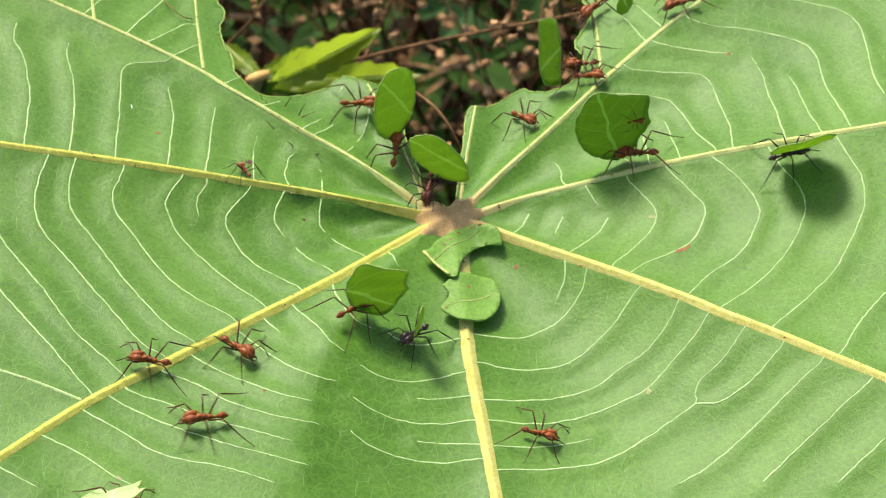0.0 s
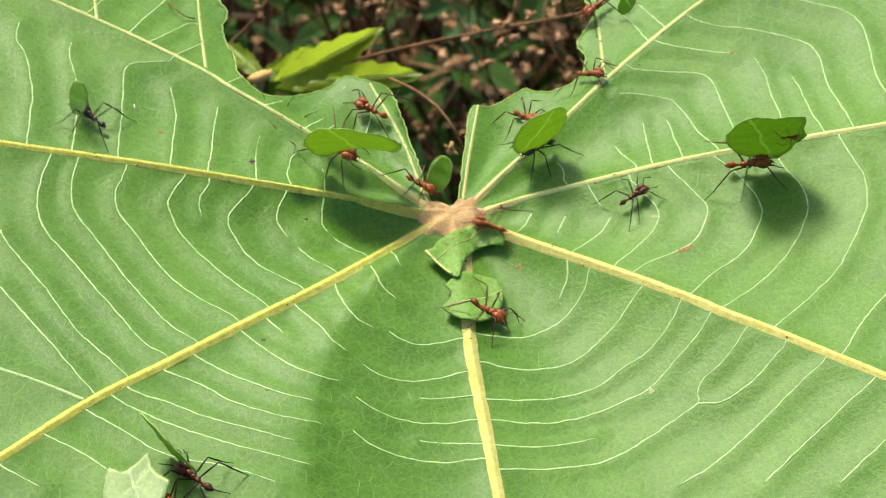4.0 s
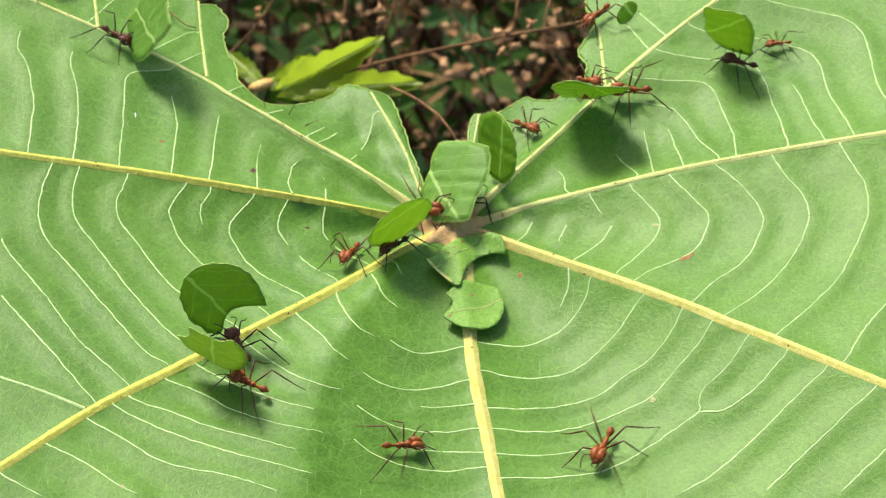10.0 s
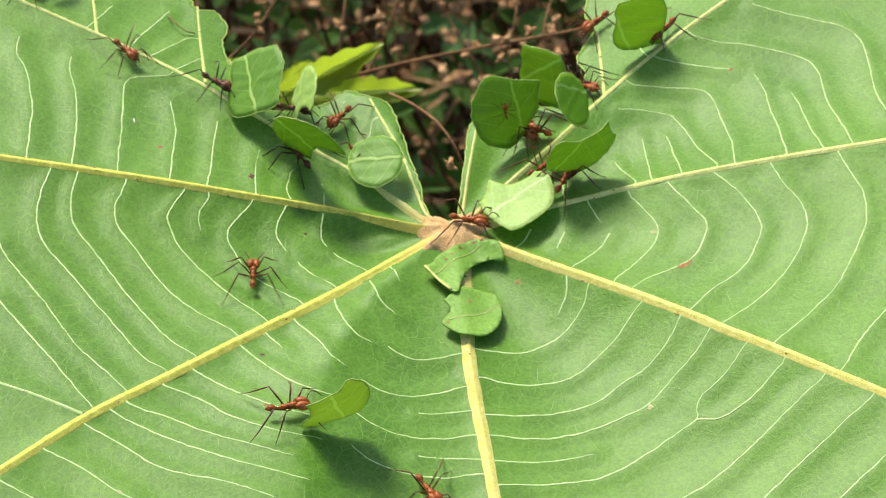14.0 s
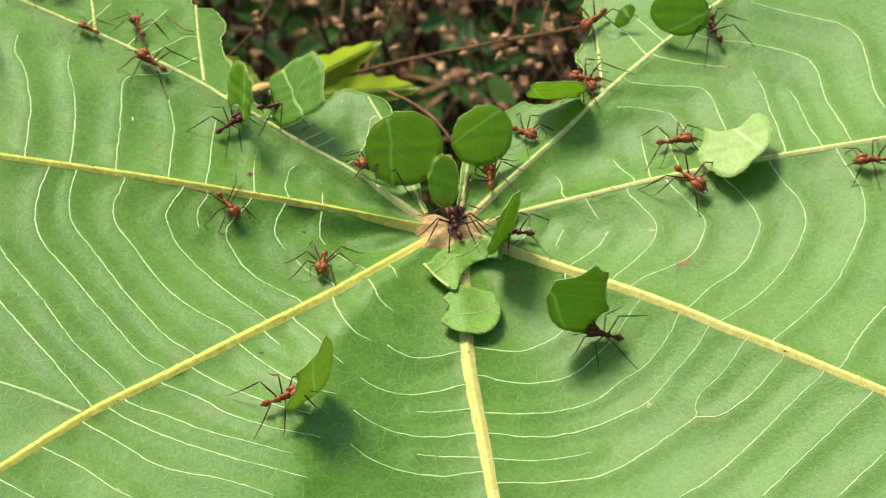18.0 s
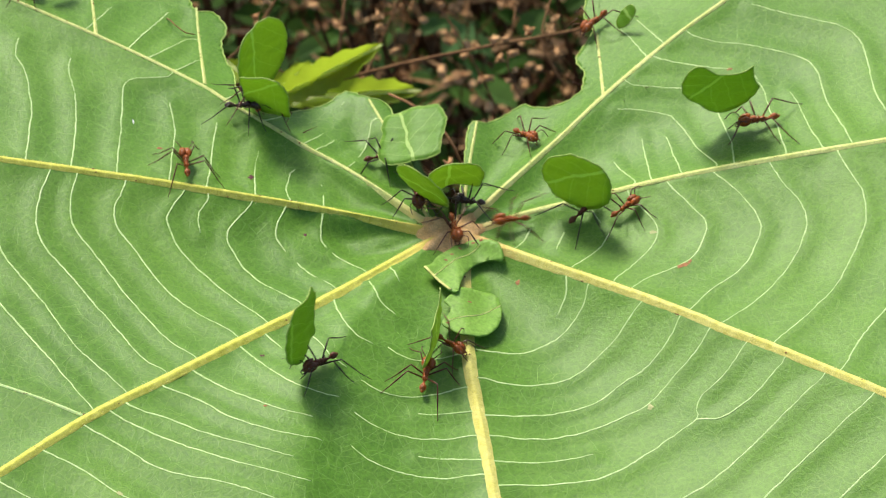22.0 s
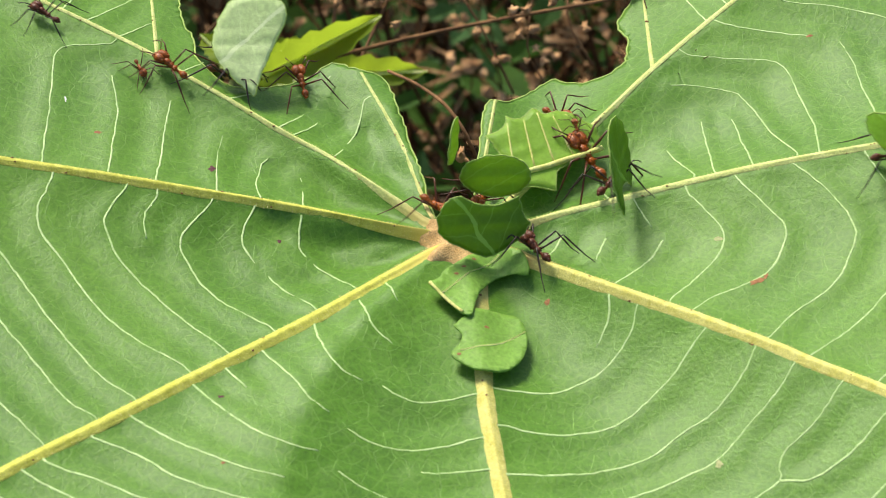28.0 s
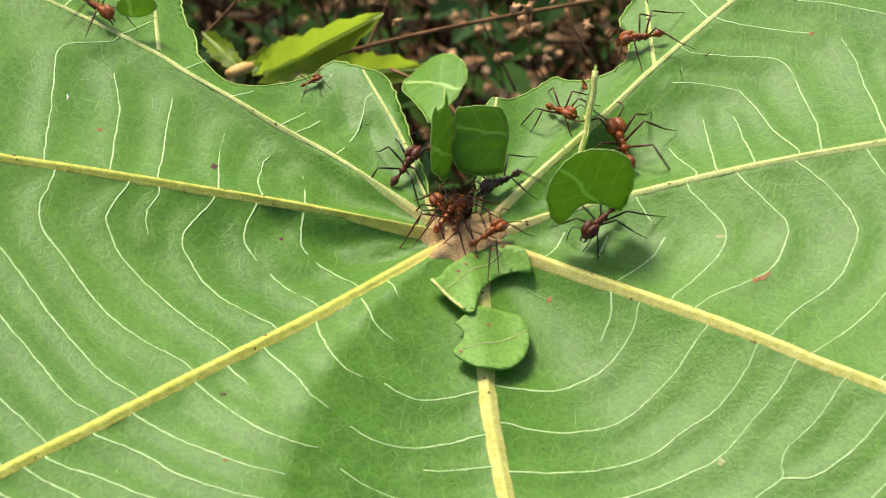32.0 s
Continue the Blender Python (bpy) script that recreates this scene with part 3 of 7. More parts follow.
def veinlets():
    """The net of fine veins between the side veins: borders of uneven cells, too many to count."""
    from mathutils.geometry import delaunay_2d_cdt
    rnd = random.Random(31)
    seeds = []
    for ring in range(1, 31):
        n = int(2 * math.pi * ring * 3.5 / 2.0)
        for i in range(n):
            r, q = ring * 3.5 + rnd.uniform(-1.5, 1.5), 2 * math.pi * (i + 0.5 * (ring % 2) + rnd.uniform(-0.35, 0.35)) / n
            seeds.append(Vector((r * math.cos(q), r * math.sin(q))))
    co, _, faces, *_ = delaunay_2d_cdt(seeds, [], [], 0, 0.01)
    mids, sides = [], {}
    for f in faces:
        a, b, c = (co[k] for k in f)
        d = 2 * (a.x * (b.y - c.y) + b.x * (c.y - a.y) + c.x * (a.y - b.y))
        if abs(d) < 1e-6:
            mids.append((a + b + c) / 3)
        else:
            aa, bb, cc = a.length_squared, b.length_squared, c.length_squared
            mids.append(Vector(((aa * (b.y - c.y) + bb * (c.y - a.y) + cc * (a.y - b.y)) / d, (aa * (c.x - b.x) + bb * (a.x - c.x) + cc * (b.x - a.x)) / d)))
        for p, q in ((f[0], f[1]), (f[1], f[2]), (f[2], f[0])):
            sides.setdefault((min(p, q), max(p, q)), []).append(len(mids) - 1)
    vs, fs = [], []
    for pair in sides.values():
        if len(pair) < 2 or rnd.random() < 0.28:
            continue
        a, b = mids[pair[0]], mids[pair[1]]
        if (b - a).length > 9 or (b - a).length < 0.4:
            continue
        steps = max(2, int((b - a).length / 0.7))
        across = Vector((a.y - b.y, b.x - a.x)).normalized()
        w = rnd.uniform(0.045, 0.085)
        line = []
        for k in range(steps + 1):
            p = a.lerp(b, k / steps) + across * 0.35 * math.sin(math.pi * k / steps) * noise.noise(Vector((a.x, b.y, k * 0.5)))
            line.append(p)
        if any(in_gap(p.x, p.y) for p in line):
            continue
        base = len(vs)
        for p in line:
            for off, up in ((-w, 0.0), (0.0, 0.022), (w, 0.0)):
                q = p + across * off
                vs.append(skin(q.x, q.y, 0.012 + up)[:])
        for k in range(steps):
            i = base + 3 * k
            fs += [(i, i + 3, i + 4, i + 1), (i + 1, i + 4, i + 5, i + 2)]
    me = bpy.data.meshes.new("vein_net")
    me.from_pydata(vs, [], fs)
    for f in me.polygons:
        f.use_smooth = True
    me.materials.append(VEINLET)
    ob = tagged(new("vein_net", me), "fine pale net of veinlets in the blade", kind="stuff")
    ob.parent = leaf


veinlets()



def hairs():
    """Short pale felt along the ribs and on the hub."""
    rnd = random.Random(17)
    vs, fs = [], []
    for r0, r1, count in HAIRY:
        pts = smooth_line([Vector(p) for p in r0], 0.5)
        for _ in range(count):
            k = int(len(pts) * rnd.random() ** 1.6 * 0.98)
            p, q = pts[k], pts[min(k + 1, len(pts) - 1)]
            d = (q - p).normalized() if (q - p).length else Vector((1, 0))
            s = Vector((-d.y, d.x)) * rnd.choice((-1, 1))
            w = r1[0] + (r1[1] - r1[0]) * (k / len(pts)) ** 0.7
            off = rnd.random() ** 0.6 * 1.1
            a = p + s * w * off
            z = 0.40 * w * math.exp(-(off / 0.62) ** 2) - 0.46 * (1 - math.exp(-(off * w / 2.3) ** 2)) + 0.03
            root = on_leaf(a.x, a.y, z)
            tip = root + Vector((s.x * 0.35 + rnd.uniform(-.5, .5), s.y * 0.35 + rnd.uniform(-.5, .5), rnd.uniform(0.05, 0.25))) * MM * rnd.uniform(0.2, 0.5)
            side = Vector((d.x, d.y, 0)) * 0.028 * MM
            i = len(vs)
            vs += [(root - side)[:], (root + side)[:], tip[:]]
            fs.append((i, i + 1, i + 2))
    me = bpy.data.meshes.new("hairs")
    me.from_pydata(vs, [], fs)
    me.materials.append(HAIR)
    ob = tagged(new("hairs", me), "fine pale hairs along the ribs", kind="stuff")
    ob.parent = leaf


hairs()


def rib_specks():
    """Brown dots of dirt and frass along the ribs."""
    rnd = random.Random(44)
    bm = bmesh.new()
    for r0, r1, count in HAIRY:
        pts = smooth_line([Vector(p) for p in r0], 0.5)
        for _ in range(max(3, len(pts) // 16)):
            k = int(len(pts) * rnd.random() * 0.95)
            w = r1[0] + (r1[1] - r1[0]) * (k / len(pts)) ** 0.7
            off = rnd.uniform(-1.1, 1.1)
            p, q = pts[k], pts[min(k + 1, len(pts) - 1)]
            d = (q - p).normalized() if (q - p).length else Vector((1, 0))
            a = p + Vector((-d.y, d.x)) * w * off
            s = rnd.uniform(0.08, 0.2)
            blob(bm, on_leaf(a.x, a.y, 0.40 * w * math.exp(-(off / 0.62) ** 2) - 0.46 * (1 - math.exp(-(off * w / 2.3) ** 2)) + 0.05), [s * MM * rnd.uniform(0.8, 1.8), s * MM, s * 0.6 * MM], 6, 4)
    ob = part("dirt_specks", bm, SPECK, leaf, "scattered brown specks along the ribs")
    tagged(ob, kind="stuff")


rib_specks()

# hub: a felted brown boss where the ribs meet
def build_hub():
    bm = bmesh.new()
    rings, n = 9, 72
    grid = []
    rnd = random.Random(8)
    for i in range(rings + 1):
        row = []
        for k in range(n):
            ang = 360.0 * k / n
            near = min(abs((ang - q + 180) % 360 - 180) for q, _ in BEARINGS)
            reach = 4.7 + 2.2 * math.exp(-(near / 12.0) ** 2)
            reach = 3.0 + (reach - 3.0) * min(1.0, max(0.0, (abs(ang - 97) - 8) / 22.0))
            u = i / rings
            x, y = reach * u * math.cos(radians(ang)), reach * u * math.sin(radians(ang)) - 0.9
            h = 0.75 * (1 - u * u) ** 0.9 + 0.42 * (1 - u ** 6) + rnd.uniform(-0.05, 0.05) * min(1, 3 * u) - 0.12
            row.append(bm.verts.new(skin(x, y, h)))
        grid.append(row)
    for r0, r1 in zip(grid, grid[1:]):
        for k in range(n):
            bm.faces.new((r0[k], r1[k], r1[(k + 1) % n], r0[(k + 1) % n]))
    bmesh.ops.remove_doubles(bm, verts=bm.verts, dist=1e-6)
    part("hub", bm, RIB_BROWN, leaf, "tan felted hub where the ribs meet")
    bm = bmesh.new()
    line = [Vector((0, y, z)) * MM for y, z in ((-0.5, -0.2), (0.4, -5), (3, -18), (9, -45), (20, -90), (44, -180), (80, -330))]
    tube(bm, smooth_line(line, 0.006), [2.6 * MM] * len(smooth_line(line, 0.006)), 14)
    part("petiole", bm, STEM, leaf, "green hairy leaf stalk running down under the hub")


build_hub()


def spot(x, y, rx, ry, turn, mat, label, seed, height=0.05):
    """A small scab or stain on the leaf, with an uneven rim."""
    rnd = random.Random(seed)
    bm = bmesh.new()
    n = 14
    c = bm.verts.new(skin(x, y, height + 0.04))
    rim = []
    for k in range(n):
        q = 2 * math.pi * k / n
        f = rnd.uniform(0.35, 0.85)
        u, v = rx * f * math.cos(q), ry * f * math.sin(q)
        s, co = math.sin(radians(turn)), math.cos(radians(turn))
        px, py = x + u * co - v * s, y + u * s + v * co
        rim.append(bm.verts.new(skin(px, py, 0.03)))
    for k in range(n):
        bm.faces.new((c, rim[k], rim[(k + 1) % n]))
    part("scar", bm, mat, leaf, label)


for (x, y), rx, ry, turn, mat, label in (
        ((40.1, -12.1), 1.9, 0.7, 25, SCAR, "brown chewed scar"), ((41.3, -11.4), 0.7, 0.5, 60, SCAR, "brown chewed scar"),
        ((35.4, -3.5), 1.2, 0.6, -10, SCAB, "pale healed scar"), ((-36.0, 9.4), 0.9, 0.9, 0, PURPLE, "dark purple spot"),
        ((-26.0, -1.7), 0.6, 0.6, 0, PURPLE, "dark purple spot"), ((-52.5, 13.6), 0.8, 0.6, 0, SCAR, "brown speck"),
        ((11.6, -11.3), 0.6, 0.7, 0, SCAR, "brown speck"), ((32.7, -40.6), 0.8, 0.9, 0, SCAB, "pale healed scar"),
        ((-57.8, 19.4), 0.2, 0.9, 10, FLECK, "white fleck"), ((39.4, 7.7), 0.7, 0.5, 10, SCAR, "brown speck"),
        ((-64.3, 4.6), 1.1, 0.5, -12, SCAR, "brown speck"), ((-31.6, -32.5), 0.8, 0.4, 0, PURPLE, "dark speck"),
        ((52.4, 35.6), 0.8, 0.4, 0, SCAR, "brown speck"), ((-51.7, -63.5), 1.1, 0.6, -30, SCAB, "pale healed scar"),
        ((-30.4, -44.3), 0.6, 0.3, 0, SCAR, "brown speck"), ((-47.7, 4.9), 0.9, 0.4, -12, SCAR, "brown speck")):
    spot(x, y, rx, ry, turn, mat, label, int(abs(x * 31 + y * 7)))


# ---------------------------------------------------------------- cut pieces that lie on the leaf
def lying_piece(outline, lift, label, dots, curl, veins, stem=None):
    from mathutils.geometry import delaunay_2d_cdt
    rnd = random.Random(len(outline))
    loop = [p + Vector((rnd.uniform(-.06, .06), rnd.uniform(-.06, .06))) for p in
            smooth_line([Vector(q) for q in outline + outline[:1]], 0.45)[:-1]]
    c = sum(loop, Vector((0, 0))) / len(loop)
    inner = [c + Vector((i * 0.8, j * 0.8)) for i in range(-12, 13) for j in range(-12, 13)]
    n = len(loop)
    out = delaunay_2d_cdt(loop + inner, [(i, (i + 1) % n) for i in range(n)], [], 1, 0.01)

    def at(p, more=0.0):
        d = p - c
        return Vector((p.x, p.y, sag(p.x, p.y) + lift + curl * d.length_squared * 0.012 - 0.05 * d.y + 0.12 * math.sin(p.x * 0.9) + more)) * MM
    base = Vector((c.x, c.y, sag(c.x, c.y))) * MM
    me = bpy.data.meshes.new("leaf_fragment")
    me.from_pydata([(at(p) - base)[:] for p in out[0]], [], [tuple(f) for f in out[2]])
    for f in me.polygons:
        f.use_smooth = True
    me.materials.append(CUT_FLAT)
    ob = tagged(new("leaf_fragment", me), label, "leaf piece", "cut pieces lying on the leaf")
    ob.location = base
    s = ob.modifiers.new("thickness", "SOLIDIFY")
    s.thickness, s.offset = 0.0003, -1.0
    for v in veins:
        bm = bmesh.new()
        line = [at(p, 0.05) - base for p in smooth_line([Vector(q) for q in v], 0.8)]
        tube(bm, line, [0.16 * MM] * len(line), 6, 0.6)
        part("vein", bm, CUT_VEIN, ob)
    if stem:
        bm = bmesh.new()
        line = [at(p, 0.1) - base for p in smooth_line([Vector(q) for q in stem], 0.6)]
        tube(bm, line, [0.25 * MM] * len(line), 8, 0.6)
        part("rib", bm, CUT_RIB, ob, "pale cut rib along the edge")
    for k, d in enumerate(dots):
        bm = bmesh.new()
        d = Vector(d)
        cv = bm.verts.new(at(d, 0.12) - base)
        rim = []
        for q in range(9):
            u = d + Vector((math.cos(q * 0.698), 0.6 * math.sin(q * 0.698))) * 0.36 * rnd.uniform(0.7, 1.2)
            rim.append(bm.verts.new(at(u, 0.05) - base))
        for q in range(9):
            bm.faces.new((cv, rim[q], rim[(q + 1) % 9]))
        part("scar", bm, SCAR, ob)
    return ob


lying_piece([(-5.0, -10.7), (-3.5, -9.7), (-2.5, -7.6), (-0.0, -5.3), (3.0, -3.2), (6.2, -3.5), (8.4, -5.0), (9.0, -8.0), (6.8, -7.3),
             (4.5, -7.9), (2.7, -10.5), (1.7, -13.3), (1.1, -16.1), (-0.2, -16.0), (-2.4, -13.3)], 1.1,
            "crescent of light green cut leaf with red specks", [(-0.0, -6.9), (1.5, -5.1), (3.8, -3.6), (5.2, -3.4), (-1.0, -8.3)], 0.5,
            [[(-3.0, -12.4), (-0.0, -8.8), (5.0, -4.1)]], [(-4.7, -10.9), (-3.5, -12.2), (-2.3, -13.6), (-0.2, -15.8)])
lying_piece([(-1.4, -17.8), (1.4, -14.9), (4.9, -14.3), (7.6, -15.1), (8.7, -18.7), (7.8, -22.7), (5.4, -25.3), (2.0, -25.9), (-0.4, -24.6),
             (-1.7, -23.1), (-0.7, -21.3), (-0.3, -19.4)], 1.2,
            "round light green cut leaf piece with brown specks", [(3.1, -17.7), (-0.7, -23.1)], 0.8,
            [[(-0.5, -22.4), (3.8, -20.7), (8.4, -17.4)]])

# ---------------------------------------------------------------- a carried piece
PIECE_SKIN = {"g": (CUT_GREEN, CUT_PALE, "fresh green cut leaf piece held up by an ant"),
              "a": (CUT_SHADED, CUT_PALE, "green angular cut leaf piece an ant holds, shade in its colour"),
              "p": (CUT_PALE, CUT_GREEN, "pale green cut leaf piece held up by an ant"),
              "s": (CUT_BLADE, CUT_WHITE, "soft green cut leaf piece with a pale vein"),
              "w": (CUT_GREEN, CUT_WHITE, "horn-shaped cut leaf piece with a whitish underside"),
              "m": (CUT_RIBBED, CUT_WHITE, "light green cut leaf piece with a thick yellow rib")}
# outlines of snipped pieces, half sizes; a point named twice is a sharp corner
SNIPS = {
    "round": [(-.15, 1), (.4, .92), (.85, .55), (1, 0), (.88, -.5), (.5, -.88), (-.05, -1), (-.6, -.82), (-.95, -.35), (-1, .15), (-.75, .68)],
    "oval": [(0, 1), (.5, .9), (.88, .5), (1, -.1), (.82, -.6), (.4, -.95), (.3, -1), (.3, -1), (-.25, -.92), (-.75, -.65), (-1, -.05), (-.9, .5), (-.5, .9)],
    "shield": [(-.4, 1), (0, .86), (.5, .74), (1, .64), (1, .64), (.93, .25), (1, -.08), (1, -.08), (.75, -.42), (.5, -.8), (.2, -1), (-.3, -.95), (-.75, -.62), (-1, -.05), (-.92, .5), (-.62, .92)],
    "dome": [(-1, -.1), (-.8, .5), (-.35, .92), (.2, 1), (.7, .75), (1, .2), (.95, -.35), (.78, -.85), (.72, -1), (.72, -1), (.45, -.72), (.1, -.55), (-.3, -.6), (-.66, -.95), (-.66, -.95), (-.88, -.7)],
    "square": [(-.75, .85), (-.2, .8), (.25, .9), (.6, 1), (.6, 1), (.8, .75), (1, .65), (1, .65), (.86, .1), (.9, -.25), (1, -.48), (1, -.48), (.7, -.55), (.4, -.85), (.25, -1), (.25, -1), (-.2, -.9), (-.7, -.6), (-.95, -.15), (-1, .4)],
    "notch": [(-1, .35), (-.8, .85), (-.5, 1), (-.5, 1), (-.2, .74), (.25, .64), (.55, .74), (.78, .92), (.78, .92), (.82, .45), (1, .02), (1, .02), (.8, -.4), (.4, -.85), (0, -1), (-.5, -.66), (-.92, -.25)],
    "horn": [(-.95, -.85), (-.95, -.85), (-.5, -1), (.2, -.95), (.8, -.9), (1, -.4), (.95, .3), (.5, .9), (.3, 1), (.3, 1), (.12, .62), (-.3, .46), (-.78, .42), (-.78, .42), (-.66, -.1)],
    "slab": [(-.8, .95), (0, 1), (.75, .9), (.75, .9), (.98, .3), (.88, -.4), (.8, -.95), (.8, -.95), (.1, -1), (-.7, -.85), (-1, -.3), (-.86, .3), (-.9, .6)],
    "petal": [(0, 1), (.5, .9), (.9, .45), (1, 0), (.75, -.4), (.3, -.75), (-.1, -1), (-.1, -1), (-.25, -.6), (-.55, -.1), (-.88, .4), (-.9, .7), (-.5, .95)],
    "ridge": [(-.98, .65), (-.6, .72), (-.45, 1), (-.45, 1), (-.28, .8), (.1, .95), (.1, .95), (.22, .74), (.55, .7), (.85, .35), (1, .1), (1, .1), (.9, -.3), (.35, -.45), (-.08, -.6), (-.2, -1), (-.2, -1), (-.55, -.8), (-.9, -.55), (-.86, 0)],
}


def snip(shape, rnd):
    """The outline of a snipped piece as distances from its middle, with the small teeth that jaws leave."""
    n = 96
    pts = SNIPS[shape]
    loop = [p for p in smooth_line([Vector(q) for q in pts + pts[:1]], 0.06)]
    out = []
    for k in range(n):
        d = Vector((math.cos(2 * math.pi * k / n), math.sin(2 * math.pi * k / n)))
        far = 0.1
        for a, b in zip(loop, loop[1:]):
            e = b - a
            den = d.x * e.y - d.y * e.x
            if abs(den) > 1e-9:
                r, u = (a.x * e.y - a.y * e.x) / den, (a.x * d.y - a.y * d.x) / den
                if r > 0 and -0.01 <= u <= 1.01:
                    far = max(far, r)
        out.append(far * (1 + 0.03 * noise.noise(Vector((k * 0.4, pts[0][0] * 9, rnd.uniform(0, 0.5)))) + rnd.uniform(-0.014, 0.014)))
    return out


def cut_piece(kind, shape, w, h, seed):
    """A snipped leaf piece about its middle: x across, z up, green upper skin towards -y, pale underside towards +y."""
    rnd = random.Random(seed)
    front, back, label = PIECE_SKIN[kind]
    rim = snip(shape, rnd)
    n, rings = len(rim), 6
    curve = rnd.uniform(0.004, 0.010) * rnd.choice((-1, 1))
    roll_up = rnd.uniform(0.005, 0.018)
    twist = rnd.uniform(-0.015, 0.015)

    def at(x, z, side):
        y = curve * (x * x + 0.4 * z * z) + twist * x * z + 0.1 * math.sin(1.1 * x + seed) + 0.07 * math.sin(2.3 * z + seed)
        y += roll_up * max(0.0, abs(x + 0.5 * z) - 0.3 * w) ** 2
        return Vector((x, y + side, z)) * MM

    def point(k, i, side):
        q, r = 2 * math.pi * k / n, rim[k % n] * i / rings
        return at(w / 2 * r * math.cos(q), h / 2 * r * math.sin(q), side)
    bm = bmesh.new()
    layers = []
    for side in (-0.1, 0.1):
        g = [[bm.verts.new(at(0, 0, side))]]
        for i in range(1, rings + 1):
            g.append([bm.verts.new(point(k, i, side)) for k in range(n)])
        for k in range(n):
            f = bm.faces.new((g[0][0], g[1][k], g[1][(k + 1) % n]))
            f.material_index = 1 if side > 0 else 0
            for i in range(1, rings):
                f = bm.faces.new((g[i][k], g[i + 1][k], g[i + 1][(k + 1) % n], g[i][(k + 1) % n]))
                f.material_index = 1 if side > 0 else 0
        layers.append(g[-1])
    for k in range(n):
        bm.faces.new((layers[0][k], layers[0][(k + 1) % n], layers[1][(k + 1) % n], layers[1][k]))
    bmesh.ops.recalc_face_normals(bm, faces=bm.faces)
    ob = tagged(part("leaf_fragment", bm, front), label, "leaf piece", "leaf pieces carried by ants")
    ob.data.materials.append(back)
    bm = bmesh.new()
    edge = [point(k, rings, 0.0) for k in range(n + 1)]
    tube(bm, edge, [0.12 * MM] * (n + 1), 5, 1.0, Vector((0, 1, 0.01)))
    part("cut_edge", bm, CUT_EDGE, ob, "paler freshly cut edge")
    if kind == "m":
        bm = bmesh.new()
        line = [at((j / 12 - 0.5) * w * 0.92, -0.2 * h, -0.12) for j in range(13)]
        tube(bm, line, [0.46 * MM] * 13, 8, 1.0, Vector((0, 1, 0.01)))
        part("rib", bm, CUT_RIB, ob, "thick yellow rib")
        for j in range(5):
            bm = bmesh.new()
            x0 = (j / 5 - 0.42) * w
            k = int(round(n * math.atan2(0.9, (x0 + 0.1 * w) / w * 1.6) / (2 * math.pi)))
            tip = point(k, rings, -0.12)
            root = at(x0, -0.2 * h, -0.12)
            tube(bm, [root.lerp(tip, u / 4 * 0.94) for u in range(5)], [0.17 * MM, 0.15 * MM, 0.13 * MM, 0.1 * MM, 0.07 * MM], 5, 1.0, Vector((0, 1, 0.01)))
            part("vein", bm, CUT_RIB, ob)
    return ob


# ---------------------------------------------------------------- ants
LEGS = {  # hip, knee, ankle, toe of a right leg
    "front": ((0.95, -0.40, 1.75), (2.6, -2.2, 3.5), (4.2, -3.9, 1.0), (5.2, -4.8, 0.06)),
    "middle": ((0.15, -0.42, 1.65), (-0.1, -3.1, 4.0), (-0.8, -5.4, 1.2), (-1.2, -6.8, 0.06)),
    "hind": ((-0.65, -0.38, 1.6), (-2.8, -2.8, 4.1), (-5.7, -4.6, 1.3), (-7.4, -5.6, 0.06)),
}


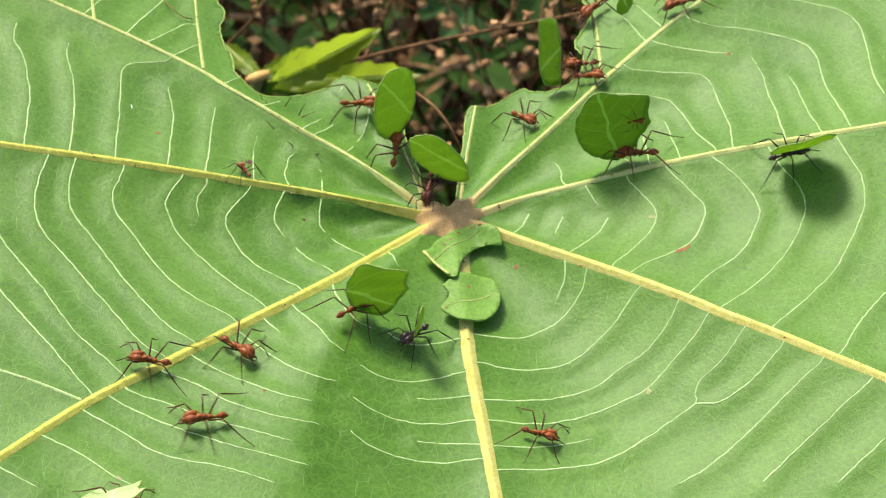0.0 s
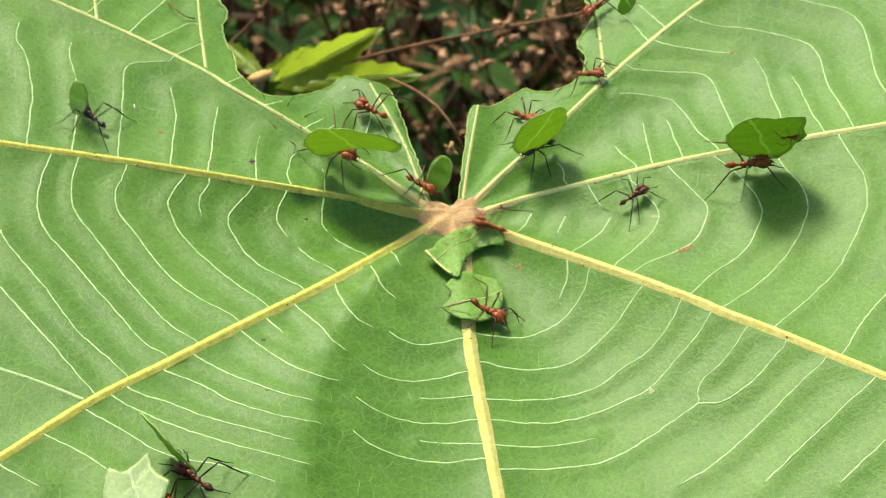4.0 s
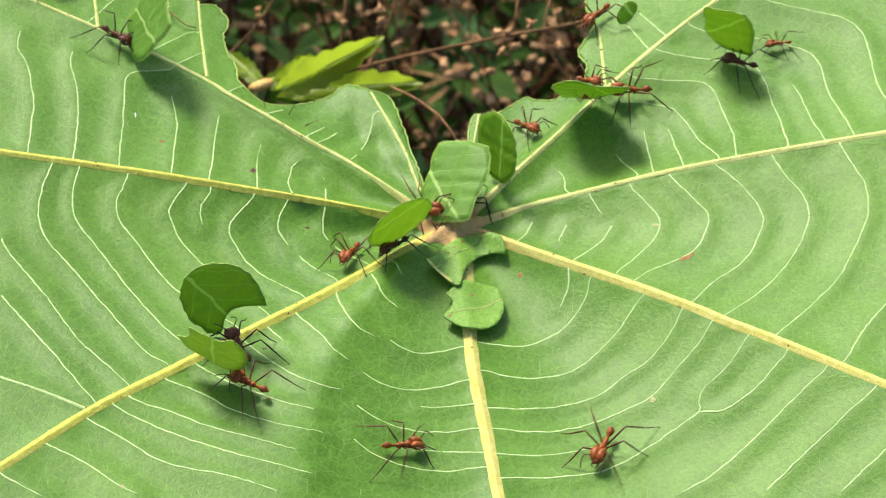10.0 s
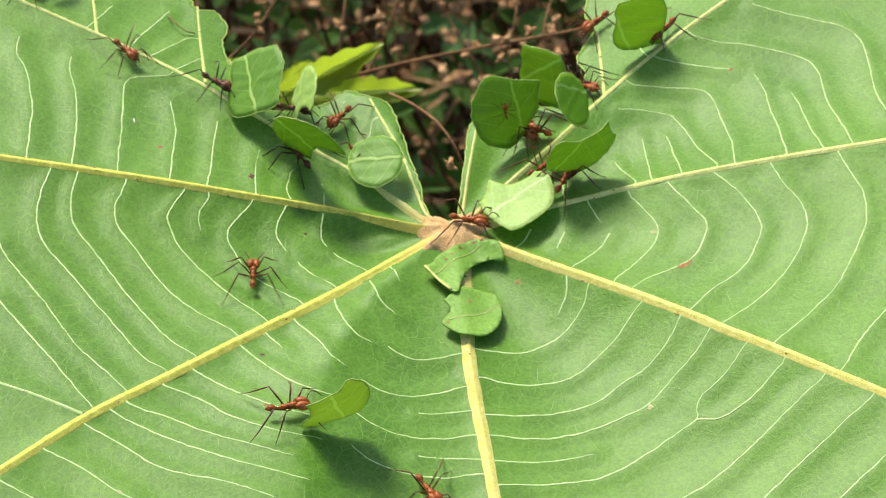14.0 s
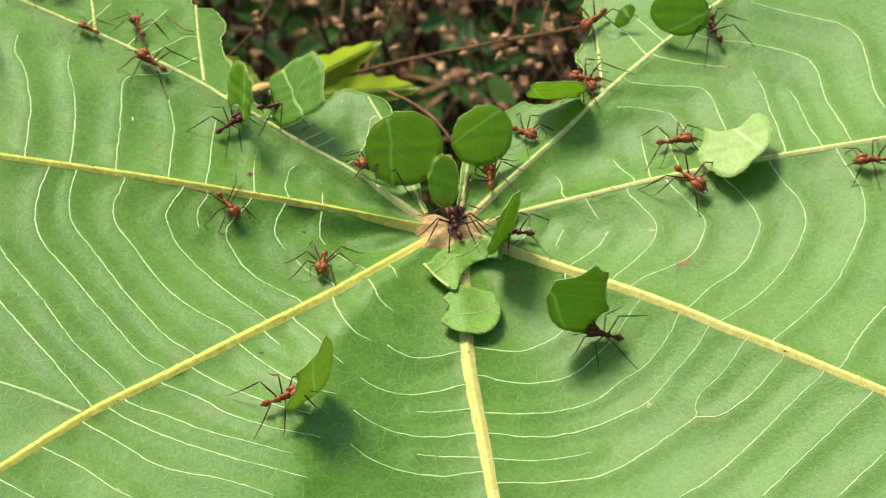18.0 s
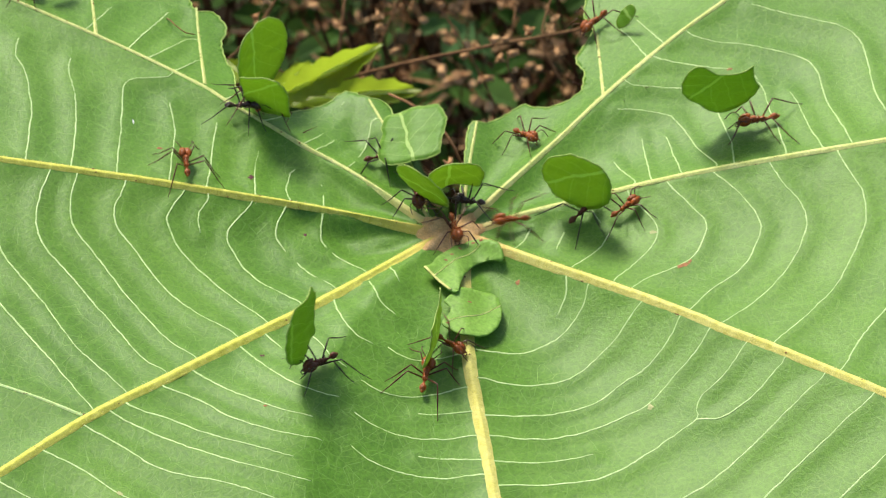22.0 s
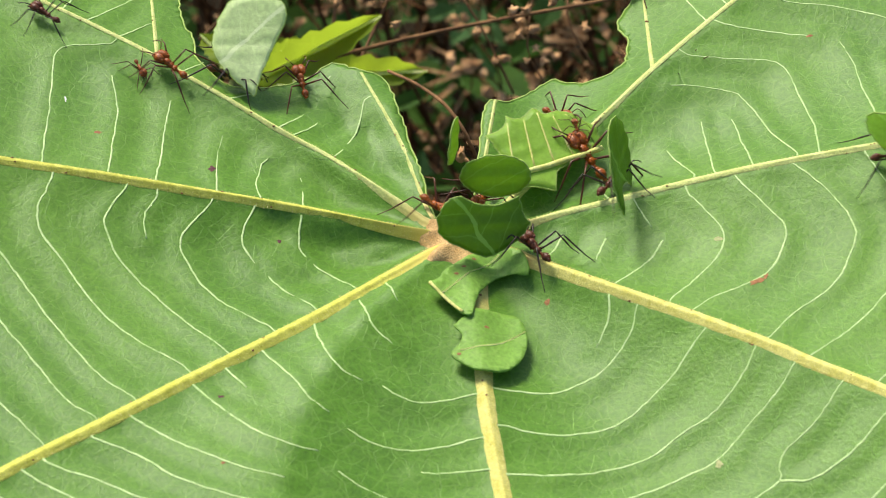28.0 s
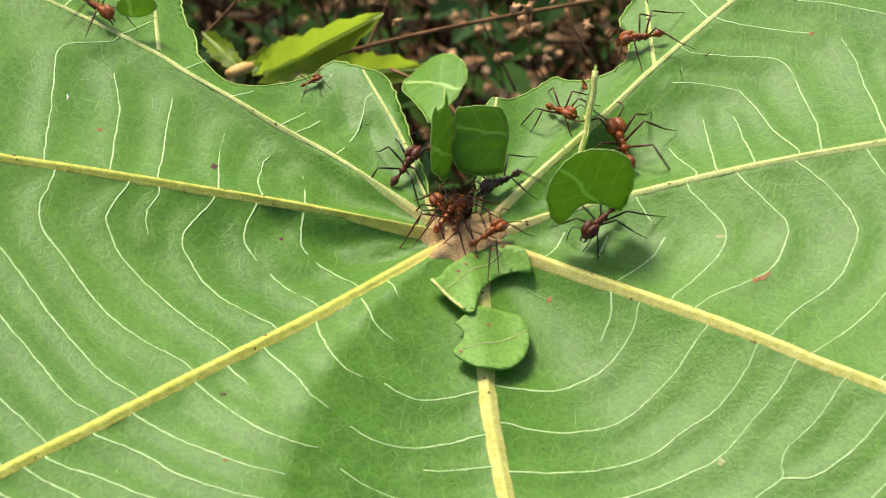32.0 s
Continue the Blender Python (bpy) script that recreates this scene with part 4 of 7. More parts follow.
def build_ant(shell, limb, label, rider=False):
    root = thing("ant", label, "ant", "leafcutter ants")
    bm = bmesh.new()
    for s in (1, -1):
        blob(bm, Vector((2.2, 0.46 * s, 2.35)) * MM, [v * MM for v in (1.22, 0.78, 0.84)], 14, 10, Euler((0, radians(18), radians(-8 * s))).to_matrix().to_4x4())
        blob(bm, Vector((1.25, 0.72 * s, 2.75)) * MM, [v * MM for v in (0.34, 0.24, 0.24)], 8, 6)
    blob(bm, Vector((2.95, 0, 1.95)) * MM, [v * MM for v in (0.7, 0.66, 0.52)], 12, 8)
    head = part("head", bm, shell, root)
    for s in (1, -1):
        bm = bmesh.new()
        blob(bm, Vector((2.65, 1.0 * s, 2.45)) * MM, [0.15 * MM] * 3, 8, 6)
        part("eye", bm, EYE, head)
        bm = bmesh.new()
        line = smooth_line([Vector(v) * MM for v in ((3.2, 0.40 * s, 1.85), (3.7, 0.42 * s, 1.65), (4.0, 0.12 * s, 1.5))], 0.0002)
        tube(bm, line, [MM * (0.2 - 0.15 * k / len(line)) for k in range(len(line))], 6)
        part("mandible", bm, limb, head)
        bm = bmesh.new()
        line = smooth_line([Vector(v) * MM for v in ((2.8, 0.5 * s, 2.6), (3.2, 1.1 * s, 3.2), (3.7, 1.6 * s, 3.5), (4.6, 1.7 * s, 3.0), (5.4, 1.5 * s, 2.3))], 0.0004)
        tube(bm, line, [MM * 0.085] * len(line), 6)
        part("antenna", bm, limb, head)
    bm = bmesh.new()
    for c, r in (((0.7, 0, 2.15), (0.78, 0.66, 0.68)), ((-0.05, 0, 2.0), (0.78, 0.54, 0.56)), ((-0.85, 0, 1.85), (0.66, 0.5, 0.52)), ((1.25, 0, 2.15), (0.45, 0.3, 0.32))):
        blob(bm, Vector(c) * MM, [v * MM for v in r], 12, 8)
    for x, y, z, dx, dz in ((0.75, 0.35, 2.6, 0.1, 0.55), (-0.15, 0.2, 2.4, -0.05, 0.4), (-1.0, 0.25, 2.15, -0.4, 0.5)):
        for s in (1, -1):
            p = Vector((x, y * s, z)) * MM
            q = p + Vector((dx, 0.2 * s, dz)) * MM
            tube(bm, [p, p.lerp(q, 0.5), q], [0.13 * MM, 0.08 * MM, 0.015 * MM], 6)
    part("thorax", bm, shell, root)
    bm = bmesh.new()
    blob(bm, Vector((-1.62, 0, 1.75)) * MM, [v * MM for v in (0.34, 0.2, 0.26)], 10, 6)
    blob(bm, Vector((-2.15, 0, 1.8)) * MM, [v * MM for v in (0.34, 0.32, 0.32)], 10, 6)
    part("waist", bm, shell, root)
    bm = bmesh.new()
    blob(bm, Vector((-2.9, 0, 1.85)) * MM, [v * MM for v in (0.76, 0.6, 0.62)], 16, 10)
    blob(bm, Vector((-3.62, 0, 1.75)) * MM, [v * MM for v in (0.28, 0.32, 0.32)], 10, 6)
    part("abdomen", bm, shell, root)
    for row, (hip, knee, ankle, toe) in LEGS.items():
        for s in (1, -1):
            bm = bmesh.new()
            p = [Vector((v[0] - hip[0], (v[1] - hip[1]) * s, v[2] - hip[2])) * MM for v in (hip, knee, ankle, toe)]
            line = [p[0], p[0].lerp(p[1], 0.15), p[0].lerp(p[1], 0.5), p[1], p[1].lerp(p[2], 0.15), p[1].lerp(p[2], 0.6), p[2], p[2].lerp(p[3], 0.5), p[3]]
            tube(bm, line, [MM * v for v in (0.22, 0.13, 0.165, 0.11, 0.125, 0.135, 0.085, 0.065, 0.045)], 7)
            leg = part("leg", bm, limb, root)
            leg.location = Vector((hip[0], hip[1] * s, hip[2])) * MM
            leg["row"], leg["side"] = row, s
    return root


RED, BROWN, BLACK = "RED", "BROWN", "BLACK"
LOOK = {RED: (ANT_RED, LEG_RED, "rust-red leafcutter ant with long legs"),
        BROWN: (ANT_BROWN, LEG_DARK, "dark brown leafcutter ant with long legs"),
        BLACK: (ANT_BLACK, LEG_DARK, "blackish leafcutter ant with long legs")}
pattern, colony = {}, []


def ant(colour, size, piece, rows):
    """An ant with its way: rows of seconds, x, y, heading (mm, degrees) and, last, 1: on the stalk, 2: under the blade.
    piece: skin, outline, width, height and how it is held: seconds, place and turn beside the ant (mm, degrees)."""
    label = LOOK[colour][2] + (" carrying a cut leaf piece" if piece else (", a small worker" if size < 0.7 else ""))
    if colour in pattern:
        root = copy_thing(pattern[colour], Matrix())
    else:
        root = pattern[colour] = build_ant(*LOOK[colour])
    root.scale = (size, size, size)
    tagged(root, label)
    burden = None
    k = len(colony)
    if piece:
        burden = cut_piece(piece[0], piece[1], piece[2], piece[3], 100 + k)
    colony.append((root, size, burden, piece, rows, k))
    return root


ant(RED, 0.55, None, [(0, -36.9, 5.8, 126), (0.5, -39.8, 10.4, 122), (1, -47.8, 21.9, 129), (1.5, -55.2, 29.3, 140), (2, -64, 36.2, 135), (2.4, -73.3, 47.1, 144), (3.6, -101.3, 66, 147)])
ant(RED, 0.95, None, [(0, -49.3, -40.3, 177), (0.5, -55.9, -41.2, 195), (1, -69, -45.4, 194), (1.3, -77.9, -47.8, 209), (2.5, -103.3, -63.2, 211)])
ant(RED, 1, None, [(0, -35.2, -36, -40), (0.5, -24.7, -44.1, -35), (1, -21.4, -46.8, 9), (1.5, -15.3, -44.3, 18), (2, -5.2, -41, -17), (2.5, 5.2, -47.1, -39), (3, 16.9, -57.8, -53), (3.4, 22.7, -67.7, -70), (4.6, 38.4, -114.8, -71)])
ant(RED, 1, None, [(0, -39.4, -51.9, -168), (0.5, -52.1, -56.5, -258), (1, -46.9, -49, -381), (1.5, -37.1, -57.5, -441), (2, -40.3, -64.6, -458), (2.3, -40.5, -73.4, -476), (3.5, -58.2, -105.8, -479)])
ant(RED, 0.85, None, [(0, 14.3, -49, -17), (0.5, 13.2, -54.6, -99), (0.9, 11.5, -65.6, -82), (2.1, 20.9, -119.2, -80)])
ant(RED, 1, None, [(0, -36.2, -115.7, 73), (0.2, -22.5, -72, 75), (0.5, -21, -62.8, 85), (1, -20.6, -54.5, 133), (1.5, -29.2, -49, 125), (2, -34.3, -38, 59), (2.5, -24.4, -31.3, 39), (3, -12.1, -21.8, 28), (3.3, -6.4, -20.5, -2), (3.5, -1.5, -21.2, -15), (4.2, 7.5, -24, -36), (5, 11.2, -28.5, -109), (5.5, 8.2, -29.7, -164), (5.7, 2.7, -31.1, -154), (6, -2.7, -34.3, -165), (6.5, 1, -48.3, -92), (7, -1.4, -61.5, -100), (7.3, -2.3, -67.5, -92), (8.5, -4.2, -121, -92)])
ant(RED, 1, None, [(4.7, 0, 0, 0, 1), (4.98, -1.2, 3.4, -74), (5.2, 2.8, -10.2, -75), (5.5, 5.4, -20.1, -22), (5.7, 6.6, -16.2, 45), (6, 12.1, -12.4, 0), (6.5, 15.1, -13.9, -31), (7, 27.5, -21.8, -40), (7.5, 37.8, -32.2, -30), (8, 52.4, -38.9, -4), (8.5, 64.7, -36.1, 52), (9, 69.5, -22.8, 72), (9.5, 73.3, -10.2, 51), (9.8, 81.3, -4.8, 1), (11, 120.4, -7.2, -3)])
ant(BROWN, 0.8, None, [(0, -1.6, -121.1, 89), (0.2, -0.9, -67.9, 90), (0.5, -1.4, -58.7, 98), (1, -3.6, -45.9, 79), (1.5, 1.2, -34.1, 73), (2, 2.4, -27.8, 60), (2.5, 9.7, -17.6, 25), (3, 19.5, -16.7, 29), (3.3, 25.3, -10.5, 69), (3.5, 26.1, -3.6, 45), (4.2, 34.9, 1.6, 26), (5.5, 48.8, 7.3, 16), (5.7, 54.2, 7.9, -3), (6, 56.3, 7.3, -177), (6.5, 52.5, 7.5, -3), (7, 59.7, 7, -24), (7.5, 71.1, 0.5, -20), (7.8, 81.7, -2, -2), (9, 120.5, -2.9, -1)])
ant(BLACK, 0.9, ('g', 'oval', 3.6, 7.5, [(0, 1.0, 0.9, 6.6, -2, -9, -156), (1, 4.7, 1.6, 4.3, -27, 34, 169), (2, 0.8, -0.0, 4.8, 21, -6, -75), (3, 2.5, 1.2, 5.2, 3, 1, 7)]), [(0, -6.5, -29.7, -135), (0.5, -13.3, -36.6, -166), (1, -31.1, -37.7, -183), (1.5, -57.4, -35.5, -158), (2, -65.6, -45, -230), (2.5, -68.7, -32.6, -295), (3, -58.2, -21.6, -295), (3.3, -54.1, -5.3, -272), (3.5, -55.8, -0.4, -234), (4.3, -71.4, 20.1, -208), (4.9, -89.6, 23.6, -194), (6.1, -116.7, 30.6, -195)])
ant(BROWN, 0.75, None, [(4.4, 0, 0, 0, 1), (4.68, -0.7, 3.4, 150), (4.9, -24.7, 16.3, 149), (5.5, -44.5, 28.2, 142), (5.7, -47, 32.4, 123), (6, -49.3, 36.7, 162), (6.5, -63.4, 37.9, 157), (7, -71, 42.5, 149), (7.3, -80, 48.1, 149), (8.5, -102.8, 62.5, 148)])
ant(RED, 0.95, ('g', 'shield', 10.4, 10.4, [(0, 3.4, -0.9, 6.0, -16, -12, -32), (1, 4.5, 0.7, 7.1, -6, -10, -5), (2, 3.7, 1.2, 5.0, -24, 12, 18), (3, 2.6, -2.1, 7.9, -5, 13, -65)]), [(0, -16.9, -26.7, 40), (0.5, -9.7, -20.5, 39), (1, -5.2, -17, 23), (1.5, -2.2, -16.4, -10), (2, 1, -17.4, 10), (2.5, 3.7, -16.2, 82), (3, 2.9, -13.1, 101), (3.5, 1.6, -5.7, 109), (3.72, -2.2, 3.7, 112), (4, 0, 0, 0, 1)])
ant(BROWN, 0.95, ('g', 'oval', 8.3, 13.5, [(0, -2.3, 3.3, 7.6, -12, -23, 91), (1, 2.9, 0.1, 6.2, -59, -21, -119), (2, -0.4, -5.5, 5.3, -34, -13, -102), (3, 1.7, 0.7, 8.7, -16, 15, -83)]), [(0, -3.2, 5.9, -101), (0.5, -6.1, 4.1, 64), (1, -5.3, 2.6, 40), (1.5, -5.3, 3.6, 146), (2, -13.6, 8.4, 165), (2.5, -17.2, 7.9, 342), (3, -8.1, 6, 355), (3.3, -4.6, 6.5, 332), (3.5, -3.4, 4.8, 321), (3.72, -1.2, 3.4, 328), (4, 0, 0, 0, 1)])
ant(RED, 1, ('g', 'oval', 9.8, 14.3, [(0, 6.0, -0.3, 7.6, -11, 35, -40), (1, 5.3, 1.7, 9.0, -6, 0, 101), (2, 4.4, 5.1, 8.2, -19, 19, 34), (3, 1.2, -3.2, 8.3, -10, -3, -16)]), [(0, -9.4, 15.1, 79), (0.5, -10.3, 18.9, 55), (1, -12.6, 15, -63), (1.5, -7.9, 10, -44), (2, -2.9, 5.2, -27), (2.5, 1.9, 3.9, 62), (3, 0, 1.5, 63), (3.22, -0.2, 3.4, 97), (3.5, 0, 0, 0, 1)])
ant(RED, 1, None, [(0, -16.4, 26.5, -7), (0.5, -11, 20.3, -40), (1, -11.1, 21.2, -40), (2, -11.2, 21.1, -40), (3, -11.4, 21.1, -170), (3.5, -12.7, 23.3, -218), (4.5, -16.8, 26, -212), (5.5, -20.6, 28.4, -119), (5.7, -21, 23.4, -144), (6, -27.2, 22.2, -191), (6.5, -38.7, 28, -222), (7, -42.5, 34.3, -235), (7.5, -47.2, 41.2, -224), (8, -55.7, 48.4, -231), (8.3, -61.3, 56.7, -224), (9.5, -90.4, 83.3, -222)])
ant(RED, 1.05, ('g', 'dome', 17.7, 14.8, [(1, 6.6, -3.2, 8.5, 0, -19, 83), (2, 4.4, 1.8, 8.3, -16, 2, 82), (3, 4.1, 0.8, 11.1, 9, -5, 50)]), [(0, -103.1, 61.6, -31), (0.2, -78, 45.8, -30), (0.5, -70.3, 41.9, -17), (1, -53.7, 39.7, -24), (1.5, -48.2, 35.6, -34), (2, -39.1, 29.8, -35), (2.5, -32.3, 25, -36), (3, -26.4, 20.7, -49), (3.5, -25.4, 17.1, -36), (4.5, -12.3, 8.6, -29), (4.72, -0.7, 3.4, -26), (5, 0, 0, 0, 1)])
ant(RED, 0.95, ('g', 'oval', 4.2, 6.7, [(3, -1.5, 2.4, 7.4, -31, 2, 40)]), [(1.8, -30.8, 19.4, 15, 2), (2.5, -22.2, 22.5, -10), (3, -13.2, 18.3, -46), (3.3, -12.8, 15.1, -59), (4, -6.1, 5.3, -41), (4.22, -2.2, 3.7, -19), (4.5, 0, 0, 0, 1)])
ant(RED, 1.1, ('a', 'shield', 13.8, 15.0, [(0, 2.9, 0.5, 8.6, 8, 9, -153), (1, 3.9, -0.7, 9.3, -1, 9, -138), (2, -2.5, 8.3, 7.0, 6, 11, -88), (3, 4.2, 0.3, 9.8, 10, 9, 13), (6, 1.2, 0.3, 8.9, 4, -16, -13)]), [(0, 33.9, 9.4, 165), (0.5, 34.2, 12.8, 158), (1, 32.8, 16, 151), (1.5, 27.2, 15.2, 156), (2, 28.1, 9.2, 137), (2.5, 33.7, 9.3, -2), (3, 40.3, 7.2, -15), (3.5, 47.1, 4.9, -9), (5.5, 68, 2.2, 23), (6, 67.6, 7.7, 91), (6.5, 68.2, 17.7, 93), (7, 66.4, 41.9, 94), (7.4, 65, 55.2, 49), (8.6, 91.3, 77.6, 41)])
ant(RED, 1.1, ('a', 'shield', 13.9, 14.6, [(6, 1.7, 1.0, 8.8, 18, -4, -154), (7, 2.4, -2.5, 9.3, 6, 0, -91), (8, 6.3, 0.2, 8.6, -23, 8, -157), (9, 4.9, -3.7, 8.1, -27, 1, -177), (10, 8.0, 4.0, 8.1, 25, -2, 173), (11, 7.9, -0.5, 8.1, -25, 2, -171), (12, 8.9, 1.6, 7.3, -25, 7, -153), (13, 3.3, -0.3, 9.2, -1, 18, -130), (14, 1.1, 3.7, 8.8, -2, 22, -106)]), [(4.4, 115.1, 42.5, -161), (5.6, 87.1, 32.4, -170), (6, 77.1, 32.6, -191), (6.5, 69.3, 34.2, -163), (7, 60.9, 29.4, -229), (7.5, 49.7, 38.7, -185), (8, 42.1, 34.5, -184), (8.5, 36.5, 30.6, -173), (9, 35, 29.1, -178), (9.5, 35, 29.4, -182), (10, 32.9, 29.1, -176), (10.5, 33.4, 28.7, -154), (11, 32, 28.3, -180), (11.5, 32.2, 27.8, -165), (12, 28.3, 27.1, -187), (12.5, 26.1, 27.4, -187), (13, 18.5, 27.9, -213), (13.5, 15.7, 21.5, -225), (14, 16.3, 23.6, -223), (14.5, 14.4, 20.5, -215), (15.2, 6.2, 7.2, -136), (15.32, -0.2, 3.4, -150), (15.6, 0, 0, 0, 1)])
ant(BLACK, 0.95, ('g', 'oval', 11.6, 11.5, [(0, 2.2, -2.4, 6.2, 30, -5, -2), (1, -1.2, 2.3, 7.6, 18, 17, -91), (2, -0.8, 0.2, 7.3, 1, 3, -114), (3, -0.2, -0.1, 7.7, -6, 1, 164), (6, 1.9, -0.8, 6.3, -10, 8, -115), (7, -3.8, 0.6, 5.9, -5, 24, -132), (8, 1.0, 3.5, 6.5, 21, 10, 169), (9, -7.8, 2.6, 6.3, -13, 9, -177)]), [(0, 60.1, 5.1, 10), (0.5, 63.1, 2.2, 15), (1, 65.4, 4.6, 126), (1.5, 59.6, 9.8, 130), (2, 53.8, 20.6, 152), (2.5, 40, 23.8, 178), (3, 31.3, 21.7, 205), (3.3, 25.8, 18, 198), (3.5, 18.1, 16.3, 207), (5.5, 10.6, 11.2, 213), (6, 10.6, 11.3, 153), (7, 7.9, 10.1, 143), (7.5, 8.4, 10, 142), (8, 6.8, 8.2, 233), (8.7, 4.8, 5, 202), (9.02, -1.7, 3.5, 194), (9.3, 0, 0, 0, 1)])
ant(BROWN, 0.95, ('g', 'slab', 10.1, 12.0, [(6, 3.3, 1.6, 6.4, -26, -1, -90), (7, 8.5, -2.0, 0.6, 123, 19, 81), (8, -0.8, 6.4, 3.9, 84, 5, -152), (9, 8.6, -0.4, 1.1, 113, -18, 84), (10, 2.2, -1.4, 8.1, 6, -2, 176), (11, 3.0, -2.1, 9.1, 3, 11, 144), (12, 5.4, 1.4, 9.1, 9, 22, -176), (13, 4.5, 3.2, 7.3, -22, 6, 173), (14, 1.9, 6.1, 7.5, -11, 11, -179)]), [(5, 0, 0, 0, 1), (5.28, -0.7, 3.4, -6), (5.4, 15.9, 1.6, 53), (5.5, 16.6, 2.1, 76), (6, 26.5, 4.4, 76), (6.5, 26.8, 13.1, 87), (7, 29.4, 5, 110), (7.5, 45.6, 8.2, 31), (8, 59.5, 6, -35), (8.5, 64.9, -1.2, 71), (9, 64.1, 8, 93), (9.5, 63.9, 24.9, 120), (10, 53.7, 33.9, 157), (10.5, 39.8, 35.9, 182), (11, 34.4, 34.1, 177), (12, 28.4, 37, 154), (13, 25.8, 36.2, 155), (14, 23.9, 36.2, 148), (14.5, 22.2, 30.6, 166), (15.5, 8.3, 10, 226), (15.72, -0.7, 3.4, 215), (16, 0, 0, 0, 1)])
ant(BROWN, 0.9, ('g', 'round', 12.6, 12.7, [(5.5, -2.9, 7.1, 1.9, 120, 10, -129), (5.8, -0.2, 6.4, 3.4, -91, 169, 7), (6, 3.3, 0.1, 4.6, 62, 30, 133), (6.3, 4.9, 2.8, 4.5, 100, 25, 123), (6.6, 5.8, -0.6, 3.5, 110, 44, 116), (7, 4.6, -1.6, 3.1, 118, 11, 49), (8, 0.4, -0.7, 8.2, -14, 11, 137), (9, 5.0, 0.1, 7.5, 3, -27, -173), (10, -0.4, 2.4, 7.0, 42, 31, -165), (11, 3.5, -1.8, 5.3, 64, 9, 102), (12, 2.4, 0.5, 5.8, -68, 160, 1)]), [(4.9, 0, 0, 0, 1), (5.18, -2.2, 3.7, -40), (5.5, 8.2, -5.7, -30), (5.8, 14.8, -8.3, -24), (6, 18, -9.7, 20), (6.3, 18.8, -3, 60), (6.5, 20.7, 1.2, 70), (7, 18.8, 13.5, 130), (7.5, 15.1, 12.8, 280), (8, 17.6, 9.9, 244), (8.5, 10.4, -0.7, 210), (9, 0.8, -3, 183), (9.5, -5.8, -2.8, 216), (10, -10.2, -7.8, 226), (10.5, -13.9, -11, 114), (11, -13.7, -6.6, 74), (11.5, -11.2, 0.4, 44), (12, -5.7, 3.8, 14), (12.72, -2.2, 3.7, -3), (13, 0, 0, 0, 1)])
ant(RED, 0.65, None, [(6.4, 120, 7.9, -176), (7.6, 82.7, 5.4, -189), (8, 71.9, 11.6, -241), (8.5, 69.8, 25.7, -284), (9, 75.8, 38.7, -272), (9.5, 72.8, 43.9, -167), (10, 61.3, 38, -177), (10.5, 51.6, 39.7, -177), (11, 47.5, 38, -113), (11.5, 44, 26, -132), (12, 30.4, 15.8, -165), (12.5, 25.9, 17.4, -198), (13, 21.8, 18.1, -146), (13.6, 6.1, 6, -150), (13.72, -1.2, 3.4, -160), (14, 0, 0, 0, 1)])
ant(RED, 0.9, None, [(0, 14.3, 23.7, -45), (13, 14.2, 23.5, -45), (22, 14.4, 23.1, -46), (32, 14.9, 23.7, -46)])
ant(RED, 1, ('g', 'oval', 2.9, 5.4, [(0, -2.0, 6.4, 3.9, -19, 32, 78), (13, -2.2, 6.1, 3.6, -37, 31, 91), (22, -3.0, 5.9, 3.6, -43, 20, 78)]), [(0, 28.6, 52, -134), (13, 28.4, 52.1, -134), (22, 28.3, 52.4, -134), (32, 27.5, 53.5, -133)])
ant(RED, 0.85, None, [(0, 26.9, 31.3, -27), (13, 26.1, 33.2, -41), (20, 26.6, 32.3, -61), (20.5, 27.5, 26.2, -49), (21, 35.3, 20.1, -67), (21.5, 39.7, 2.7, -124), (22, 31.2, 1.8, 33), (22.5, 40, 5.1, 22), (23, 48.5, 8.6, 10), (23.5, 58.9, 9.3, 5), (24, 67.1, 9.9, 9), (25.2, 119.5, 19.3, 9)])
ant(RED, 0.9, None, [(0, 44.7, 47.3, -173), (0.5, 35.8, 45.3, -111), (1, 34.6, 30.7, -128), (1.5, 26.5, 26.2, -178), (2, 18.7, 28.9, -191), (2.5, 18.1, 28.3, -178), (3, 19.7, 16.3, -92), (3.3, 19, 4.4, -101), (3.5, 16.7, -3.2, -158), (4, 6.9, -4.1, -207), (4.12, -2.2, 3.7, -220), (4.4, 0, 0, 0, 1)])
ant(RED, 0.9, ('g', 'slab', 4.3, 13.5, [(0, 3.9, 3.3, 7.7, -13, 16, -159)]), [(0, 25.6, 36.1, 167), (0.5, 25.6, 35.7, 166), (1, 26.1, 36.8, 167), (1.5, 30.2, 36.8, 10, 2)])
